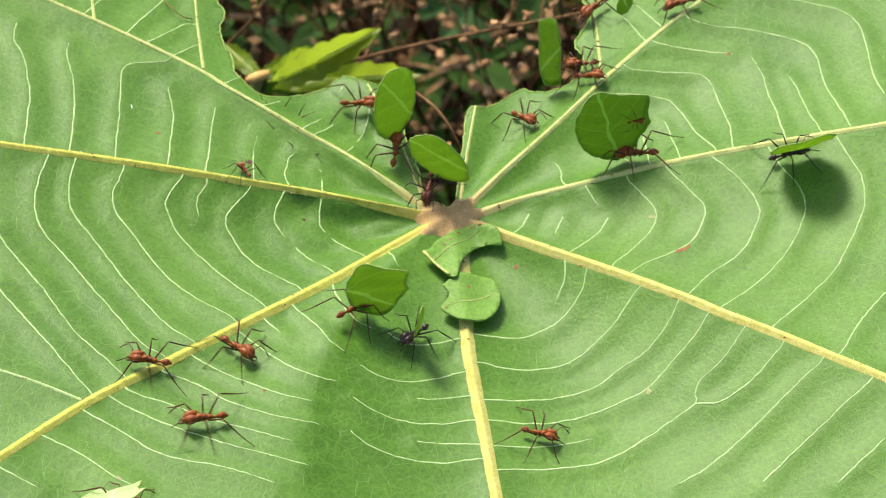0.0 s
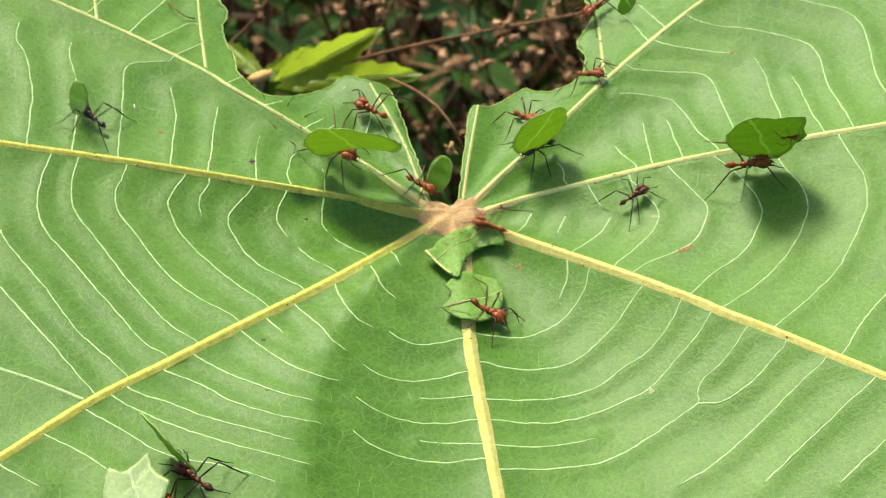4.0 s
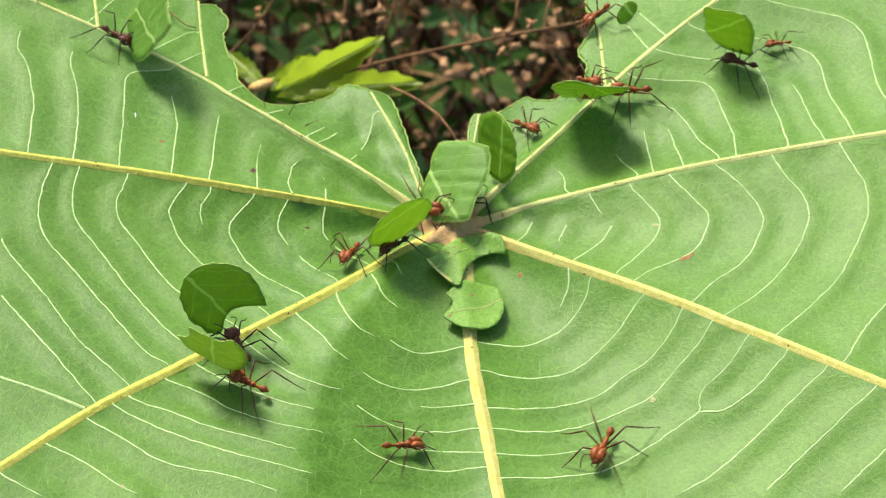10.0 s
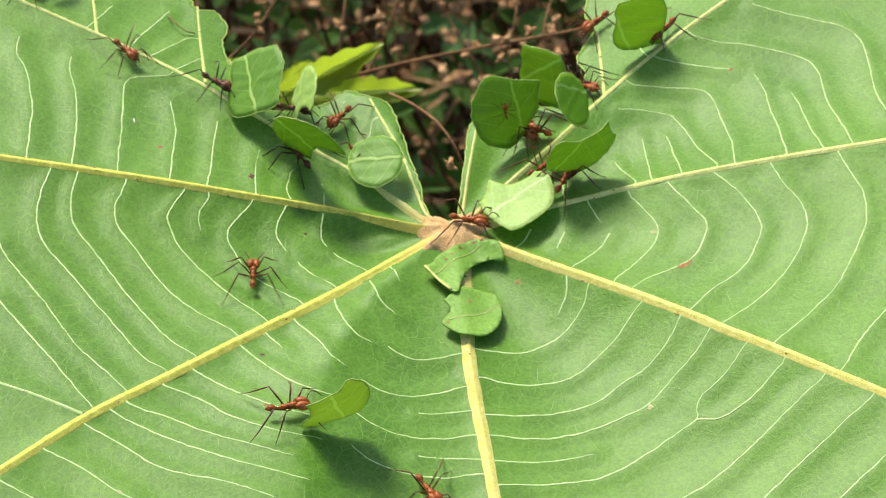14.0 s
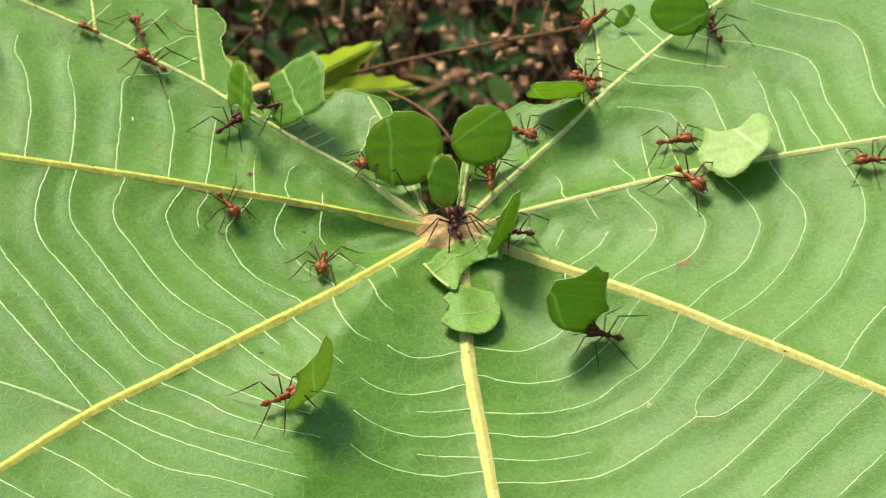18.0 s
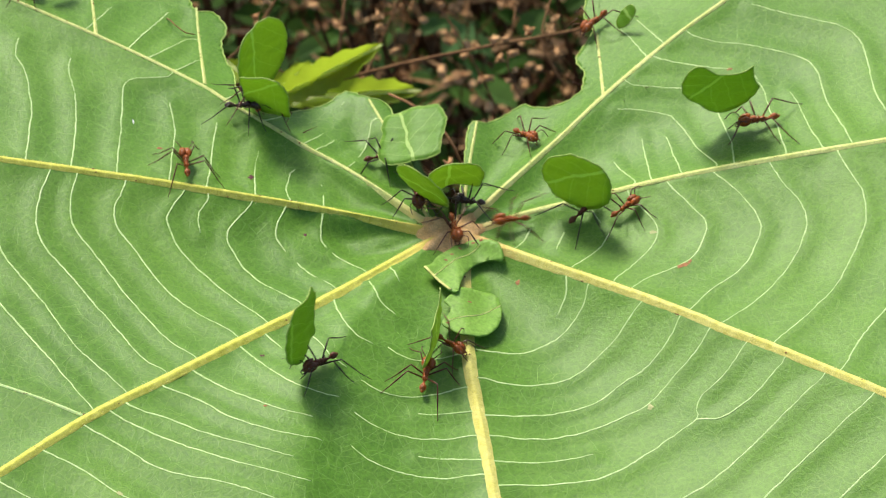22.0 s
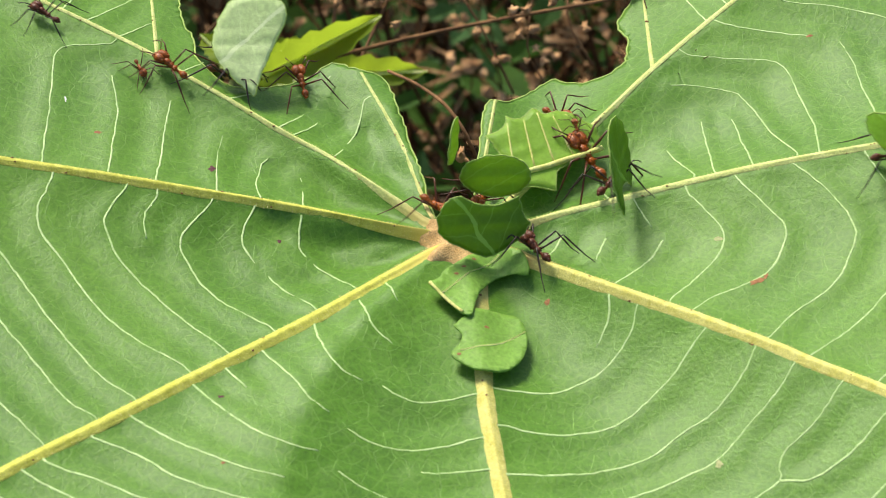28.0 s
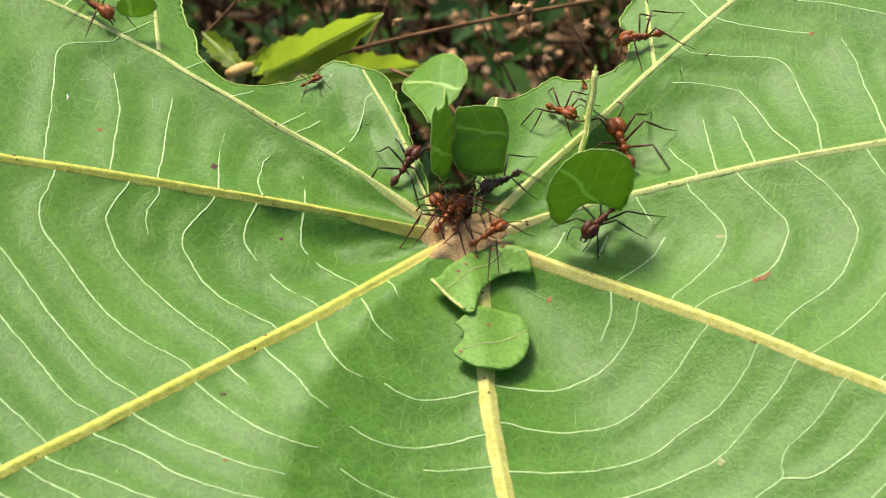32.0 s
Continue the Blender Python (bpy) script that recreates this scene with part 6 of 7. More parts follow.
ant(RED, 1.05, ('g', 'round', 14.0, 14.2, [(17, 7.0, 0.3, 7.2, -6, 30, -8), (18, -3.6, 0.8, 8.3, -9, -19, -171), (19, -0.8, -4.8, 9.9, -20, 8, 151), (20, 7.6, -1.3, 4.8, 101, 46, 107), (21, 2.9, -0.6, 10.4, 0, -14, -87), (22, 4.8, 0.8, 8.8, -14, -7, -42), (23, 0.6, 2.8, 7.7, 21, -34, -90)]), [(15.6, 0, 0, 0, 1), (15.88, -0.2, 3.4, 134), (16.5, -8, 11.5, 128), (17, -6.4, 10.4, 50), (17.5, -9.5, 11.2, 176), (18, -14.6, 11.7, 180), (18.5, -15.9, 10.7, 176), (19, -20.2, 11, 225), (19.5, -22.7, 7.2, 123), (20, -22.3, 13.4, 82), (20.5, -21.7, 14.7, 127), (21, -25.6, 20, 140), (21.5, -32.9, 25.7, 145), (22, -36.5, 27.7, 93), (22.5, -37.2, 29, 169), (23, -41.9, 27.9, 121), (23.5, -44.3, 37.3, 117), (24, -51.1, 49, 135), (25.2, -88.9, 84.8, 137)])
ant(RED, 0.95, None, [(22.3, -77, 94, -51), (23.5, -40.7, 49.6, -66), (24, -43, 35.9, -123), (24.5, -46.9, 34.6, -186), (25, -52.5, 34.2, -197), (25.5, -57.4, 35.8, -208), (25.9, -65.4, 40.4, -212), (27.1, -101.9, 64.4, -212)])
ant(RED, 1.25, ('m', 'ridge', 16.3, 14.1, [(24, -2.7, 0.4, 6.2, -59, -29, -28), (25, -1.4, 2.1, 6.0, -73, -20, -24), (28, 3.6, 4.5, 3.4, -87, 6, -99), (29, 4.4, 2.9, 4.0, -77, 15, -79), (30, 1.7, 2.3, 5.2, 70, 23, 74), (31, 3.4, -0.3, 4.5, -137, 12, -115), (32, 4.1, 3.8, 3.9, -170, -37, -32)]), [(21.6, -119.8, 14.3, -7), (22.8, -75.8, 8.9, -7), (23.2, -62.1, 7.2, -1), (23.5, -53.8, 8.2, 8), (24, -39.8, 8.9, 10), (24.5, -22, 9.9, 5), (25, -12.4, 5.4, 1), (25.5, -4.3, 0.4, 5), (26.5, 5.4, 5, 41), (27.5, 15.9, 15.8, 127), (28, 17.8, 14.1, 124), (28.5, 30.9, 21.8, 56), (29, 38.7, 18, 58), (29.5, 40.9, 8, 52), (30, 48.1, 18.2, 103), (30.5, 40.8, 24.3, 85), (31, 37.9, 25.5, 95), (31.5, 25.7, 21.7, 133), (32, 22.9, 15.9, 108)])
ant(BROWN, 1, ('s', 'petal', 11.5, 16.2, [(28, 1.2, 2.6, 6.5, 50, 21, -167), (29, 9.3, -0.1, 2.9, 91, 0, 104), (30, -6.0, 4.1, 4.8, -95, 1, 87), (31, -1.9, 1.8, 7.4, -94, 120, 53), (32, 12.6, 4.4, 2.2, -108, -13, -45)]), [(26, -94, 79.9, -40), (27.2, -46, 39.5, -44), (27.5, -41, 30.2, -42), (28, -35.2, 27.3, -14), (28.5, -31, 27.5, 32), (29, -29.3, 29.7, 122), (29.5, -28.6, 30.1, 6), (30, -19.7, 29.9, -33), (30.5, -12, 21.5, -78), (31, -13.9, 17, -76), (31.5, -10.9, 11.3, -20), (32, -8.1, 12.3, 52)])
ant(RED, 0.9, None, [(26.9, -32.8, 20.8, 148, 2), (27.5, -42.4, 25.7, 143), (28, -43.4, 27.2, 141), (28.4, -52.4, 34.5, 138), (28.7, -61.1, 43.7, 144), (29.9, -99, 71.3, 145)])
ant(RED, 0.9, None, [(27.2, -19, 26, 152, 2), (27.8, -23.1, 28.3, 148), (28, -24.5, 29.5, 106), (28.5, -24.4, 30.7, 181), (29, -23.5, 31.4, 178), (29.5, -19.9, 26.4, 311), (30, -12.2, 17.9, 296), (30.5, -10.4, 10.8, 290), (31, -5.9, -0.3, 304), (31.5, -1.2, -5.1, 168), (32, 3.3, -1.7, 37)])
ant(RED, 0.95, None, [(27.3, -91.7, 82.3, -41), (28.5, -53.2, 48.1, -47), (29, -44.3, 34.5, -49), (29.5, -34.7, 23.1, -35), (30, -22.9, 17, -45), (30.5, -15.7, 6.9, -44), (31, -6.3, -0.5, 1), (31.22, -1.7, 3.5, 42), (31.5, 0, 0, 0, 1)])
ant(RED, 0.5, None, [(25.7, -96.8, 76.1, -38), (26.9, -56.5, 44.5, -46), (27.5, -48.1, 28.7, -64), (28, -47.9, 26.9, -61), (28.5, -42.7, 18.4, -35), (29, -28.2, 11, -15), (29.5, -19.3, 10.9, 16), (30, -18.7, 12.5, 77), (30.5, -17.8, 18, 117), (31, -23.8, 26.9, 142), (31.5, -27.2, 27.6, 53), (32, -23.2, 29.8, 36)])
ant(BROWN, 1, ('a', 'dome', 12.6, 12.9, [(25, 2.5, 1.6, 8.2, 0, 10, 52), (28, -2.3, -3.7, 6.5, 0, 0, 25), (29, 4.6, 0.9, 6.2, 48, 29, 132), (30, 2.8, 0.2, 8.0, -3, 4, -61), (31, 0.6, 1.4, 7.6, 27, -1, 116), (32, -0.6, -1.8, 9.0, -14, 8, 146)]), [(24.4, 0, 0, 0, 1), (24.68, -2.2, 3.7, -34), (25, 12.7, -6.2, 5), (25.5, 15.8, -0.5, 27), (26.5, 22, 0.4, 27), (27.5, 19.3, -0.3, 80), (28, 21.8, 7.1, 56), (28.5, 28, 14.4, 94), (29, 26.9, 7.7, -77), (29.5, 28.7, 3.8, -28), (30, 38.7, -0.6, 63), (30.5, 35.7, 5.5, 114), (31, 34.6, 10.5, 188), (31.5, 24.7, 6.6, 216), (32, 19.2, 0.2, 227)])
ant(BROWN, 1, ('a', 'notch', 13.0, 9.1, [(28, 4.3, 5.9, 4.8, -12, -1, -115)]), [(26.2, 0, 0, 0, 1), (26.48, -1.2, 3.4, -35), (26.6, 21.9, -13, -68), (27.5, 11.9, -8.6, -218), (28, 9.8, -4.7, -239), (28.5, 6.9, -0.1, -212), (28.72, -1.2, 3.4, -203), (29, 0, 0, 0, 1)])
ant(BLACK, 0.95, ('a', 'slab', 8.3, 10.6, [(29, 1.8, 5.8, 8.0, 8, -30, -43), (30, 3.5, 4.2, 5.3, -5, 1, -129), (31, 0.4, -4.5, 7.9, -18, 7, -156), (32, 0.4, -1.5, 8.7, -10, 17, 160)]), [(28.4, 0, 0, 0, 1), (28.68, -0.2, 3.4, -12), (29, 9.9, 1.3, 12), (29.5, 17.6, 5.9, -107), (30, 11.1, -4.6, -199), (30.5, 19.1, 1.4, -292), (31, 23.4, 18.4, -196), (31.5, 12.9, 12.4, -151), (32, 5.6, 9, -152)])
ant(RED, 1, ('a', 'square', 6.6, 11.8, [(30, 0.2, -0.9, 10.0, -13, 8, 132), (31, 1.2, 2.3, 5.1, -116, 118, -8)]), [(27.9, 118.4, 31.8, -166), (29.1, 69.7, 18.8, -167), (29.5, 59.9, 16.9, -170), (30, 56.7, 16.5, -131), (30.5, 53.6, 10.1, -114), (31, 49.1, -0.5, -27), (31.4, 64.7, -2.2, -2), (31.9, 120.4, -4, -1)])
ant(RED, 1, None, [(29, 88.7, 80.2, -138), (30.2, 52.9, 47.7, -135), (30.5, 47.2, 40.4, -158), (31, 42, 40.9, -155), (31.5, 32.5, 35.6, -166), (32, 27.4, 36.9, -185)])
ant(RED, 1, ('a', 'notch', 13.5, 12.9, [(30, 7.4, -1.8, 9.1, -1, -19, 179), (31, 7.0, 2.1, 8.2, 23, -2, -161), (32, 6.3, 4.5, 9.2, 0, 26, 25)]), [(29.2, 0, 0, 0, 1), (29.48, -2.2, 3.7, -39), (29.6, 1.9, 0.4, -197), (30, 1.3, 0.6, -209), (30.5, -0.6, 2, -231), (31, -2.3, 2.6, -191), (31.5, -3.1, 3.1, -233), (32, -1.9, 2.6, -306)])
ant(RED, 0.95, ('g', 'oval', 5.1, 7.3, [(28, -0.8, 3.4, 11.2, 0, 9, 120)]), [(26.4, 0, 0, 0, 1), (26.68, -1.2, 3.4, 133), (27.1, -5.3, 7.8, 117), (27.5, -5.1, 9.1, 54), (28, -3.6, 4.1, -45), (28.12, -1.2, 3.4, -12), (28.4, 0, 0, 0, 1)])
ant(BROWN, 0.9, ('g', 'oval', 7.3, 7.8, [(0, 3.5, 0, 5.0, 0, 0, 0)]), [(26.8, 0, 0, 0, 1), (27.08, -0.2, 3.4, -101), (27.2, -1.3, -2.4, -114), (27.5, -2.4, -3, 45), (27.8, -2.3, 1.6, 62), (27.82, -0.2, 3.4, 39), (28.1, 0, 0, 0, 1)])
ant(RED, 1, ('s', 'slab', 8.4, 13.2, [(6, 6.6, 1.4, 3.7, -73, 1, -32), (7, 8.3, 3.6, 4.1, -72, -26, -60), (8, -7.8, 1.4, 6.8, -83, 46, 92)]), [(4.4, -24.8, 19.1, -35, 2), (4.9, -20.8, 17, -14), (5.5, -11.5, 14.8, -11), (6, -10, 14.2, 30), (6.5, -8.9, 12, 31), (7, -7.4, 10.4, 53), (7.5, -8.3, 11.2, 55), (8, -8.5, 12.1, -67), (8.4, -3.9, 1.5, -34), (8.42, -1.7, 3.5, 52), (8.7, 0, 0, 0, 1)])
ant(BROWN, 1, ('p', 'oval', 4.9, 11.4, [(6, 2.4, -0.7, 5.2, -36, -52, -60), (7, 10.4, 1.3, 3.7, -85, -22, -67)]), [(4.6, 0, 0, 0, 1), (4.88, -0.7, 3.4, 164), (5.2, -6.7, 5.4, 172), (5.5, -6.2, 4.7, 52), (6, -6.5, 7.2, 17), (6.5, -5.8, 6.3, -65), (7, -4.8, 3.8, 66), (8, -4.6, 3.3, 65), (8.12, -0.7, 3.4, 1), (8.4, 0, 0, 0, 1)])
ant(RED, 0.9, None, [(4.9, 6.2, 20.4, -94, 2), (5.3, 6.2, 19.8, 50), (6.5, 9.3, 23.7, 74), (7, 8.2, 23.3, 201), (7.5, 5.8, 20.2, 235), (8, 4.9, 18.8, 266), (8.5, 4.9, 13, 240), (8.92, -2.2, 3.7, 233), (9.2, 0, 0, 0, 1)])
ant(BROWN, 1, ('g', 'round', 12.8, 13.1, [(8, 1.6, -6.8, 6.9, -27, -24, 108), (9, -4.2, -4.4, 11.5, -13, -32, 70), (10, 7.4, -2.6, 9.1, 1, -28, -143), (11, -7.1, 4.8, 7.2, 2, -26, -134)]), [(7.3, 10.2, 22.4, -128, 2), (7.7, 5.2, 19, -120), (8, 4, 17.2, -116), (8.5, 4.4, 14.7, -116), (9, 3.3, 10.1, -101), (9.5, 2.8, 6.1, -260), (10, 2, 4.9, -280), (11, 1.7, 4.8, -270), (11.22, -1.2, 3.4, -155), (11.5, 0, 0, 0, 1)])
ant(RED, 1.05, ('s', 'slab', 13.4, 16.2, [(9, 10.6, 1.1, 2.5, -113, -12, -30), (10, 4.6, 5.5, 1.5, -98, -9, -4)]), [(8.1, -17, 22.9, -69, 2), (8.6, -11.5, 8.7, -60), (9, -9, 6.5, 39), (9.5, -7.4, 5.2, -40), (10, -4.3, 2.7, -7), (10.32, -0.2, 3.4, 9), (10.6, 0, 0, 0, 1)])
ant(RED, 1, ('g', 'notch', 13.5, 14.3, [(11, 7.0, -0.4, 7.9, 85, -53, 97), (12, 7.7, -1.2, 7.4, -29, -12, -120), (13, 0.4, 10.0, 7.9, -27, 10, 45), (14, 7.1, 6.1, 2.9, 92, 12, -165)]), [(10, 0, 0, 0, 1), (10.28, -1.7, 3.5, 136), (10.5, -6.8, 8.5, 132), (11, -9.2, 11.5, 110), (11.5, -6.8, 11.3, 64), (12, -6.7, 13.3, 80), (12.5, -6.2, 12.6, 50), (13, -4.9, 8.3, -73), (13.5, -3.2, 3.2, -36), (14, 3.1, 0.5, -16), (14.5, 6.8, -0.2, -10), (15.1, 10.1, -0.8, 159), (15.32, -1.7, 3.5, 160), (15.6, 0, 0, 0, 1)])
ant(RED, 0.95, ('g', 'round', 10.0, 10.1, [(11, 2.5, 1.4, 6.3, -4, -20, -52), (12, 3.3, 10.6, 8.3, -25, -2, 32), (13, 4.1, 0.2, 7.3, 9, 6, -7), (14, 9.4, 5.8, 8.8, -49, 16, 32)]), [(10.4, 0, 0, 0, 1), (10.68, -0.7, 3.4, 48), (11, 3, 8.5, 68), (12, 2.5, 8.8, 51), (13, 8.1, 14.9, 14), (14, 16.6, 14.4, 37), (14.5, 20.9, 20.8, -119), (15.5, 14.5, 10.4, -146), (15.92, -0.7, 3.4, -155), (16.2, 0, 0, 0, 1)])
ant(BROWN, 1, ('g', 'round', 6.7, 9.9, [(17, -0.2, 1.5, 8.2, -11, 0, 26), (18, 6.7, -0.2, 5.7, -27, -18, -144)]), [(15.4, -16.6, 25.3, -84, 2), (16, -15.2, 12.1, -62), (16.5, -10, 7.1, -44), (17, -3, 0.4, -34), (17.5, -0.8, 0.1, 100), (18, 0.5, -0.2, 110), (18.5, 1.5, -0.9, 111), (18.72, -2.2, 3.7, 128), (19, 0, 0, 0, 1)])
ant(RED, 1, ('g', 'round', 11.6, 11.6, [(17, -1.3, 0.6, 11.3, 18, 20, -3), (18, 4.8, -0.9, 8.1, 0, 24, -68), (19, 4.4, -12.6, 9.6, -37, 18, -155)]), [(16, 0, 0, 0, 1), (16.28, -1.2, 3.4, 18), (16.5, 6.8, 6, 39), (17, 4.8, 6.6, 11), (17.5, 7.1, 9.3, 89), (18, 8, 10.8, 96), (18.5, 8, 7.7, 232), (19, 3.3, 2.9, 196), (19.02, -1.2, 3.4, 175), (19.3, 0, 0, 0, 1)])
ant(BROWN, 0.95, ('g', 'oval', 10.0, 11.6, [(20, 0.8, -0.5, 10.4, 14, -15, 37), (21, -3.9, -5.3, 8.3, -13, -7, -111), (22, 3.1, 1.2, 7.2, 17, -25, 40), (23, 5.5, 0.1, 8.4, 20, -15, 174), (24, 9.1, -1.6, 7.7, -31, -4, -107), (25, 11.1, -1.0, 10.9, -13, -6, -169)]), [(18.8, 0, 0, 0, 1), (19.08, -0.2, 3.4, 157), (19.3, -9.4, 7.6, 124), (19.5, -8.5, 10.8, -54), (20, -5.4, 4.4, -65), (20.5, -3.6, 0.4, -241), (21, -8.8, 10.1, -257), (21.5, -7.5, 10.8, -345), (22, -6, 7.5, -443), (22.5, -5.7, 2, -461), (23, -7, -2, -581), (23.5, -6.3, -0.7, -672), (24, -2.4, -0.6, -646), (24.5, -2.1, -0.5, -665), (25, -2.6, -0.5, -630), (25.72, -0.2, 3.4, -662), (26, 0, 0, 0, 1)])
ant(BROWN, 0.95, ('g', 'oval', 10.0, 9.2, [(19, 5.1, -4.3, 3.1, 1, -29, 85), (20, 5.5, -2.5, 4.3, -53, 10, -150)]), [(18, -14.3, 23.5, -78, 2), (18.5, -10.9, 7.6, -58), (19, -5.8, 5, -73), (19.5, -6.3, -0.3, -216), (20, -5.8, -0.5, -208), (20.5, -1.3, 0.1, -297), (20.72, -1.7, 3.5, -264), (21, 0, 0, 0, 1)])
ant(BLACK, 0.95, ('g', 'dome', 10.5, 7.6, [(21, 2.6, -2.0, 7.5, -15, 12, 176), (22, 1.5, -0.5, 6.7, 22, 8, -150), (23, 0.0, -3.5, 5.1, -6, 8, -170), (24, 2.1, -1.7, 5.5, -13, 5, -127), (25, 2.9, 0.4, 6.8, -1, 11, -53)]), [(20.6, 0, 0, 0, 1), (20.88, -0.7, 3.4, 28), (21, 4, 6.1, 156), (21.5, 4, 5.7, 142), (22, 3.5, 5.5, 151), (22.5, 4, 1, 177), (23, -5.1, 3.6, 162), (23.5, -7.6, 4.4, 158), (24, -10.5, 5.6, 127), (24.5, -7, 6.4, -15), (25, -5.1, 5.2, -21), (25.32, -0.7, 3.4, -19), (25.6, 0, 0, 0, 1)])
ant(RED, 0.95, None, [(21.5, 0, 0, 0, 1), (21.78, -2.2, 3.7, -64), (22, 0.1, -1, -80), (22.5, 7, -0.4, 8), (23, 1.7, -2, -9), (23.5, 0.9, -2.3, 3), (24, -2, -2.3, -163), (24.5, -8.8, 1.1, -186), (25, -9.3, -6.8, -109), (25.5, -13.2, -3.2, -201), (26, -12.8, -4, -327), (26.52, -2.2, 3.7, -326), (26.8, 0, 0, 0, 1)])
ant(RED, 0.9, None, [(29.8, 0, 0, 0, 1), (30.08, -1.2, 3.4, -117), (30.4, -2.7, 1, -117), (31, -1.9, 1.6, 60), (31.5, -1.4, 2.1, 67), (32, -0.7, 2.1, 80)])
ant(RED, 0.85, None, [(30.6, 0, 0, 0, 1), (30.88, -0.2, 3.4, -173), (31.2, -4.3, 2.9, -244), (32, -2.7, 4.1, -241)])
ant(RED, 1, None, [(22.3, 0, 0, 0, 1), (22.58, -1.7, 3.5, 5), (22.9, 3.9, 3.9, -52), (23.5, 3.9, 6.1, -73), (24, 3.7, 7.2, -84), (25, 4.1, 8.4, -91), (25.42, -1.7, 3.5, -141), (25.7, 0, 0, 0, 1)])
ant(RED, 0.95, ('g', 'oval', 6.4, 12.5, [(6, -0.3, -4.1, 11.4, -15, 13, 166), (7, 4.8, -3.0, 9.5, -12, 8, -133)]), [(4.9, 0, 0, 0, 1), (5.18, -0.7, 3.4, 31), (5.5, 3.1, 5.8, 202), (6, 3.7, 6.8, 199), (6.5, 4.4, 5.9, 166), (7, 3, 5.7, 150), (7.42, -0.7, 3.4, 204), (7.7, 0, 0, 0, 1)])
ant(BROWN, 0.9, None, [(8.2, 0, 0, 0, 1), (8.48, -2.2, 3.7, -60), (8.7, 0.9, -1.7, 35), (9, 1.1, -2.3, 52), (9.5, 0.3, -1.9, 80), (9.82, -2.2, 3.7, 114), (10.1, 0, 0, 0, 1)])
ant(BROWN, 0.9, None, [(16.2, 0, 0, 0, 1), (16.48, -1.2, 3.4, -42), (16.8, 0.7, 1.7, 80), (17.5, 0.2, 0.9, 90), (18, 0.9, 0.4, 71), (18.32, -1.2, 3.4, 124), (18.6, 0, 0, 0, 1)])
ant(RED, 0.9, ('g', 'round', 10.0, 6.2, [(28, -0.4, -0.3, 6.6, -29, -32, 116)]), [(27, 0.0, 0.0, 0, 1), (27.4, 1.0, 2.8, 73), (28, 2.0, 6.4, 239), (28.6, -0.5, 2.3, 239), (28.9, 0.0, 0.0, 0, 1)])
ant(RED, 0.95, ('g', 'oval', 6.0, 3.3, [(32, 5.0, 2.9, 4.2, -15, -8, 57)]), [(30.9, -81.2, 49.8, -14), (31.5, -65.7, 45.8, -42), (32, -55.7, 36.6, -42)])
ant(BROWN, 0.75, None, [(26.4, -45.9, 24.6, 150, 2), (26.9, -48.7, 26.2, 147), (27.5, -55.9, 30.8, 147), (28, -62.7, 35.1, 150), (28.6, -74.8, 41.9, 150)])
ant(RED, 0.95, ('p', 'oval', 6.2, 8.9, [(29, 2.2, -5.9, 4.2, -6, -77, 110)]), [(28.2, 0.0, 0.0, 0, 1), (28.6, 2.3, 1.5, 3), (29, 9.9, 2.0, 177), (29.4, 3.8, 2.2, 177), (29.7, 0.0, 0.0, 0, 1)])
ant(RED, 0.95, ('p', 'slab', 8.4, 8.4, [(17, -3.1, 3.3, 5.4, -74, 4, 62)]), [(15.8, 0.0, 0.0, 0, 1), (16.2, -6.9, 7.6, 111), (16.6, -9.5, 14.4, 118), (17, -11.6, 18.2, 295), (17.5, -7.9, 10.4, 295), (17.8, 0.0, 0.0, 0, 1)])
ant(RED, 0.95, None, [(12.7, 0.0, 0.0, 0, 1), (13.1, -10.2, 8.6, 121), (13.6, -16.6, 19.0, 120), (14, -21.0, 26.4, 236), (14.5, -24.8, 20.6, 317), (15.3, -10.0, 6.8, 317), (15.7, 0.0, 0.0, 0, 1)])
ant(RED, 0.9, None, [(12.9, -85.4, 64.8, -55), (13.4, -73.6, 47.9, -44), (14, -60.8, 35.3, -45), (14.5, -56.5, 30.9, -217), (15.5, -71.8, 42.8, -219), (16.2, -92.9, 59.9, -219)])


RIDERS = []
for bearer, x, z, side, turn in [(16, 4.0, 0.6, -1, 5), (17, -0.8, 0.4, -1, 100), (54, 5.0, 1.2, -1, 80)]:
    mite = copy_thing(pattern[RED], Matrix())
    mite.scale = (0.42, 0.42, 0.42)
    tagged(mite, "tiny rust-brown worker ant riding on a carried leaf piece")
    RIDERS.append((mite, bearer, x, z, side, turn))


def stand(x, y, heading, lift=0.0):
    d = 0.8
    n = Vector((sag(x - d, y) - sag(x + d, y), sag(x, y - d) - sag(x, y + d), 2 * d)).normalized()
    f = Vector((math.cos(radians(heading)), math.sin(radians(heading)), 0))
    f = (f - n * f.dot(n)).normalized()
    s = n.cross(f)
    m = Matrix((f, s, n)).transposed().to_4x4()
    return Matrix.Translation(skin(x, y, lift)) @ m


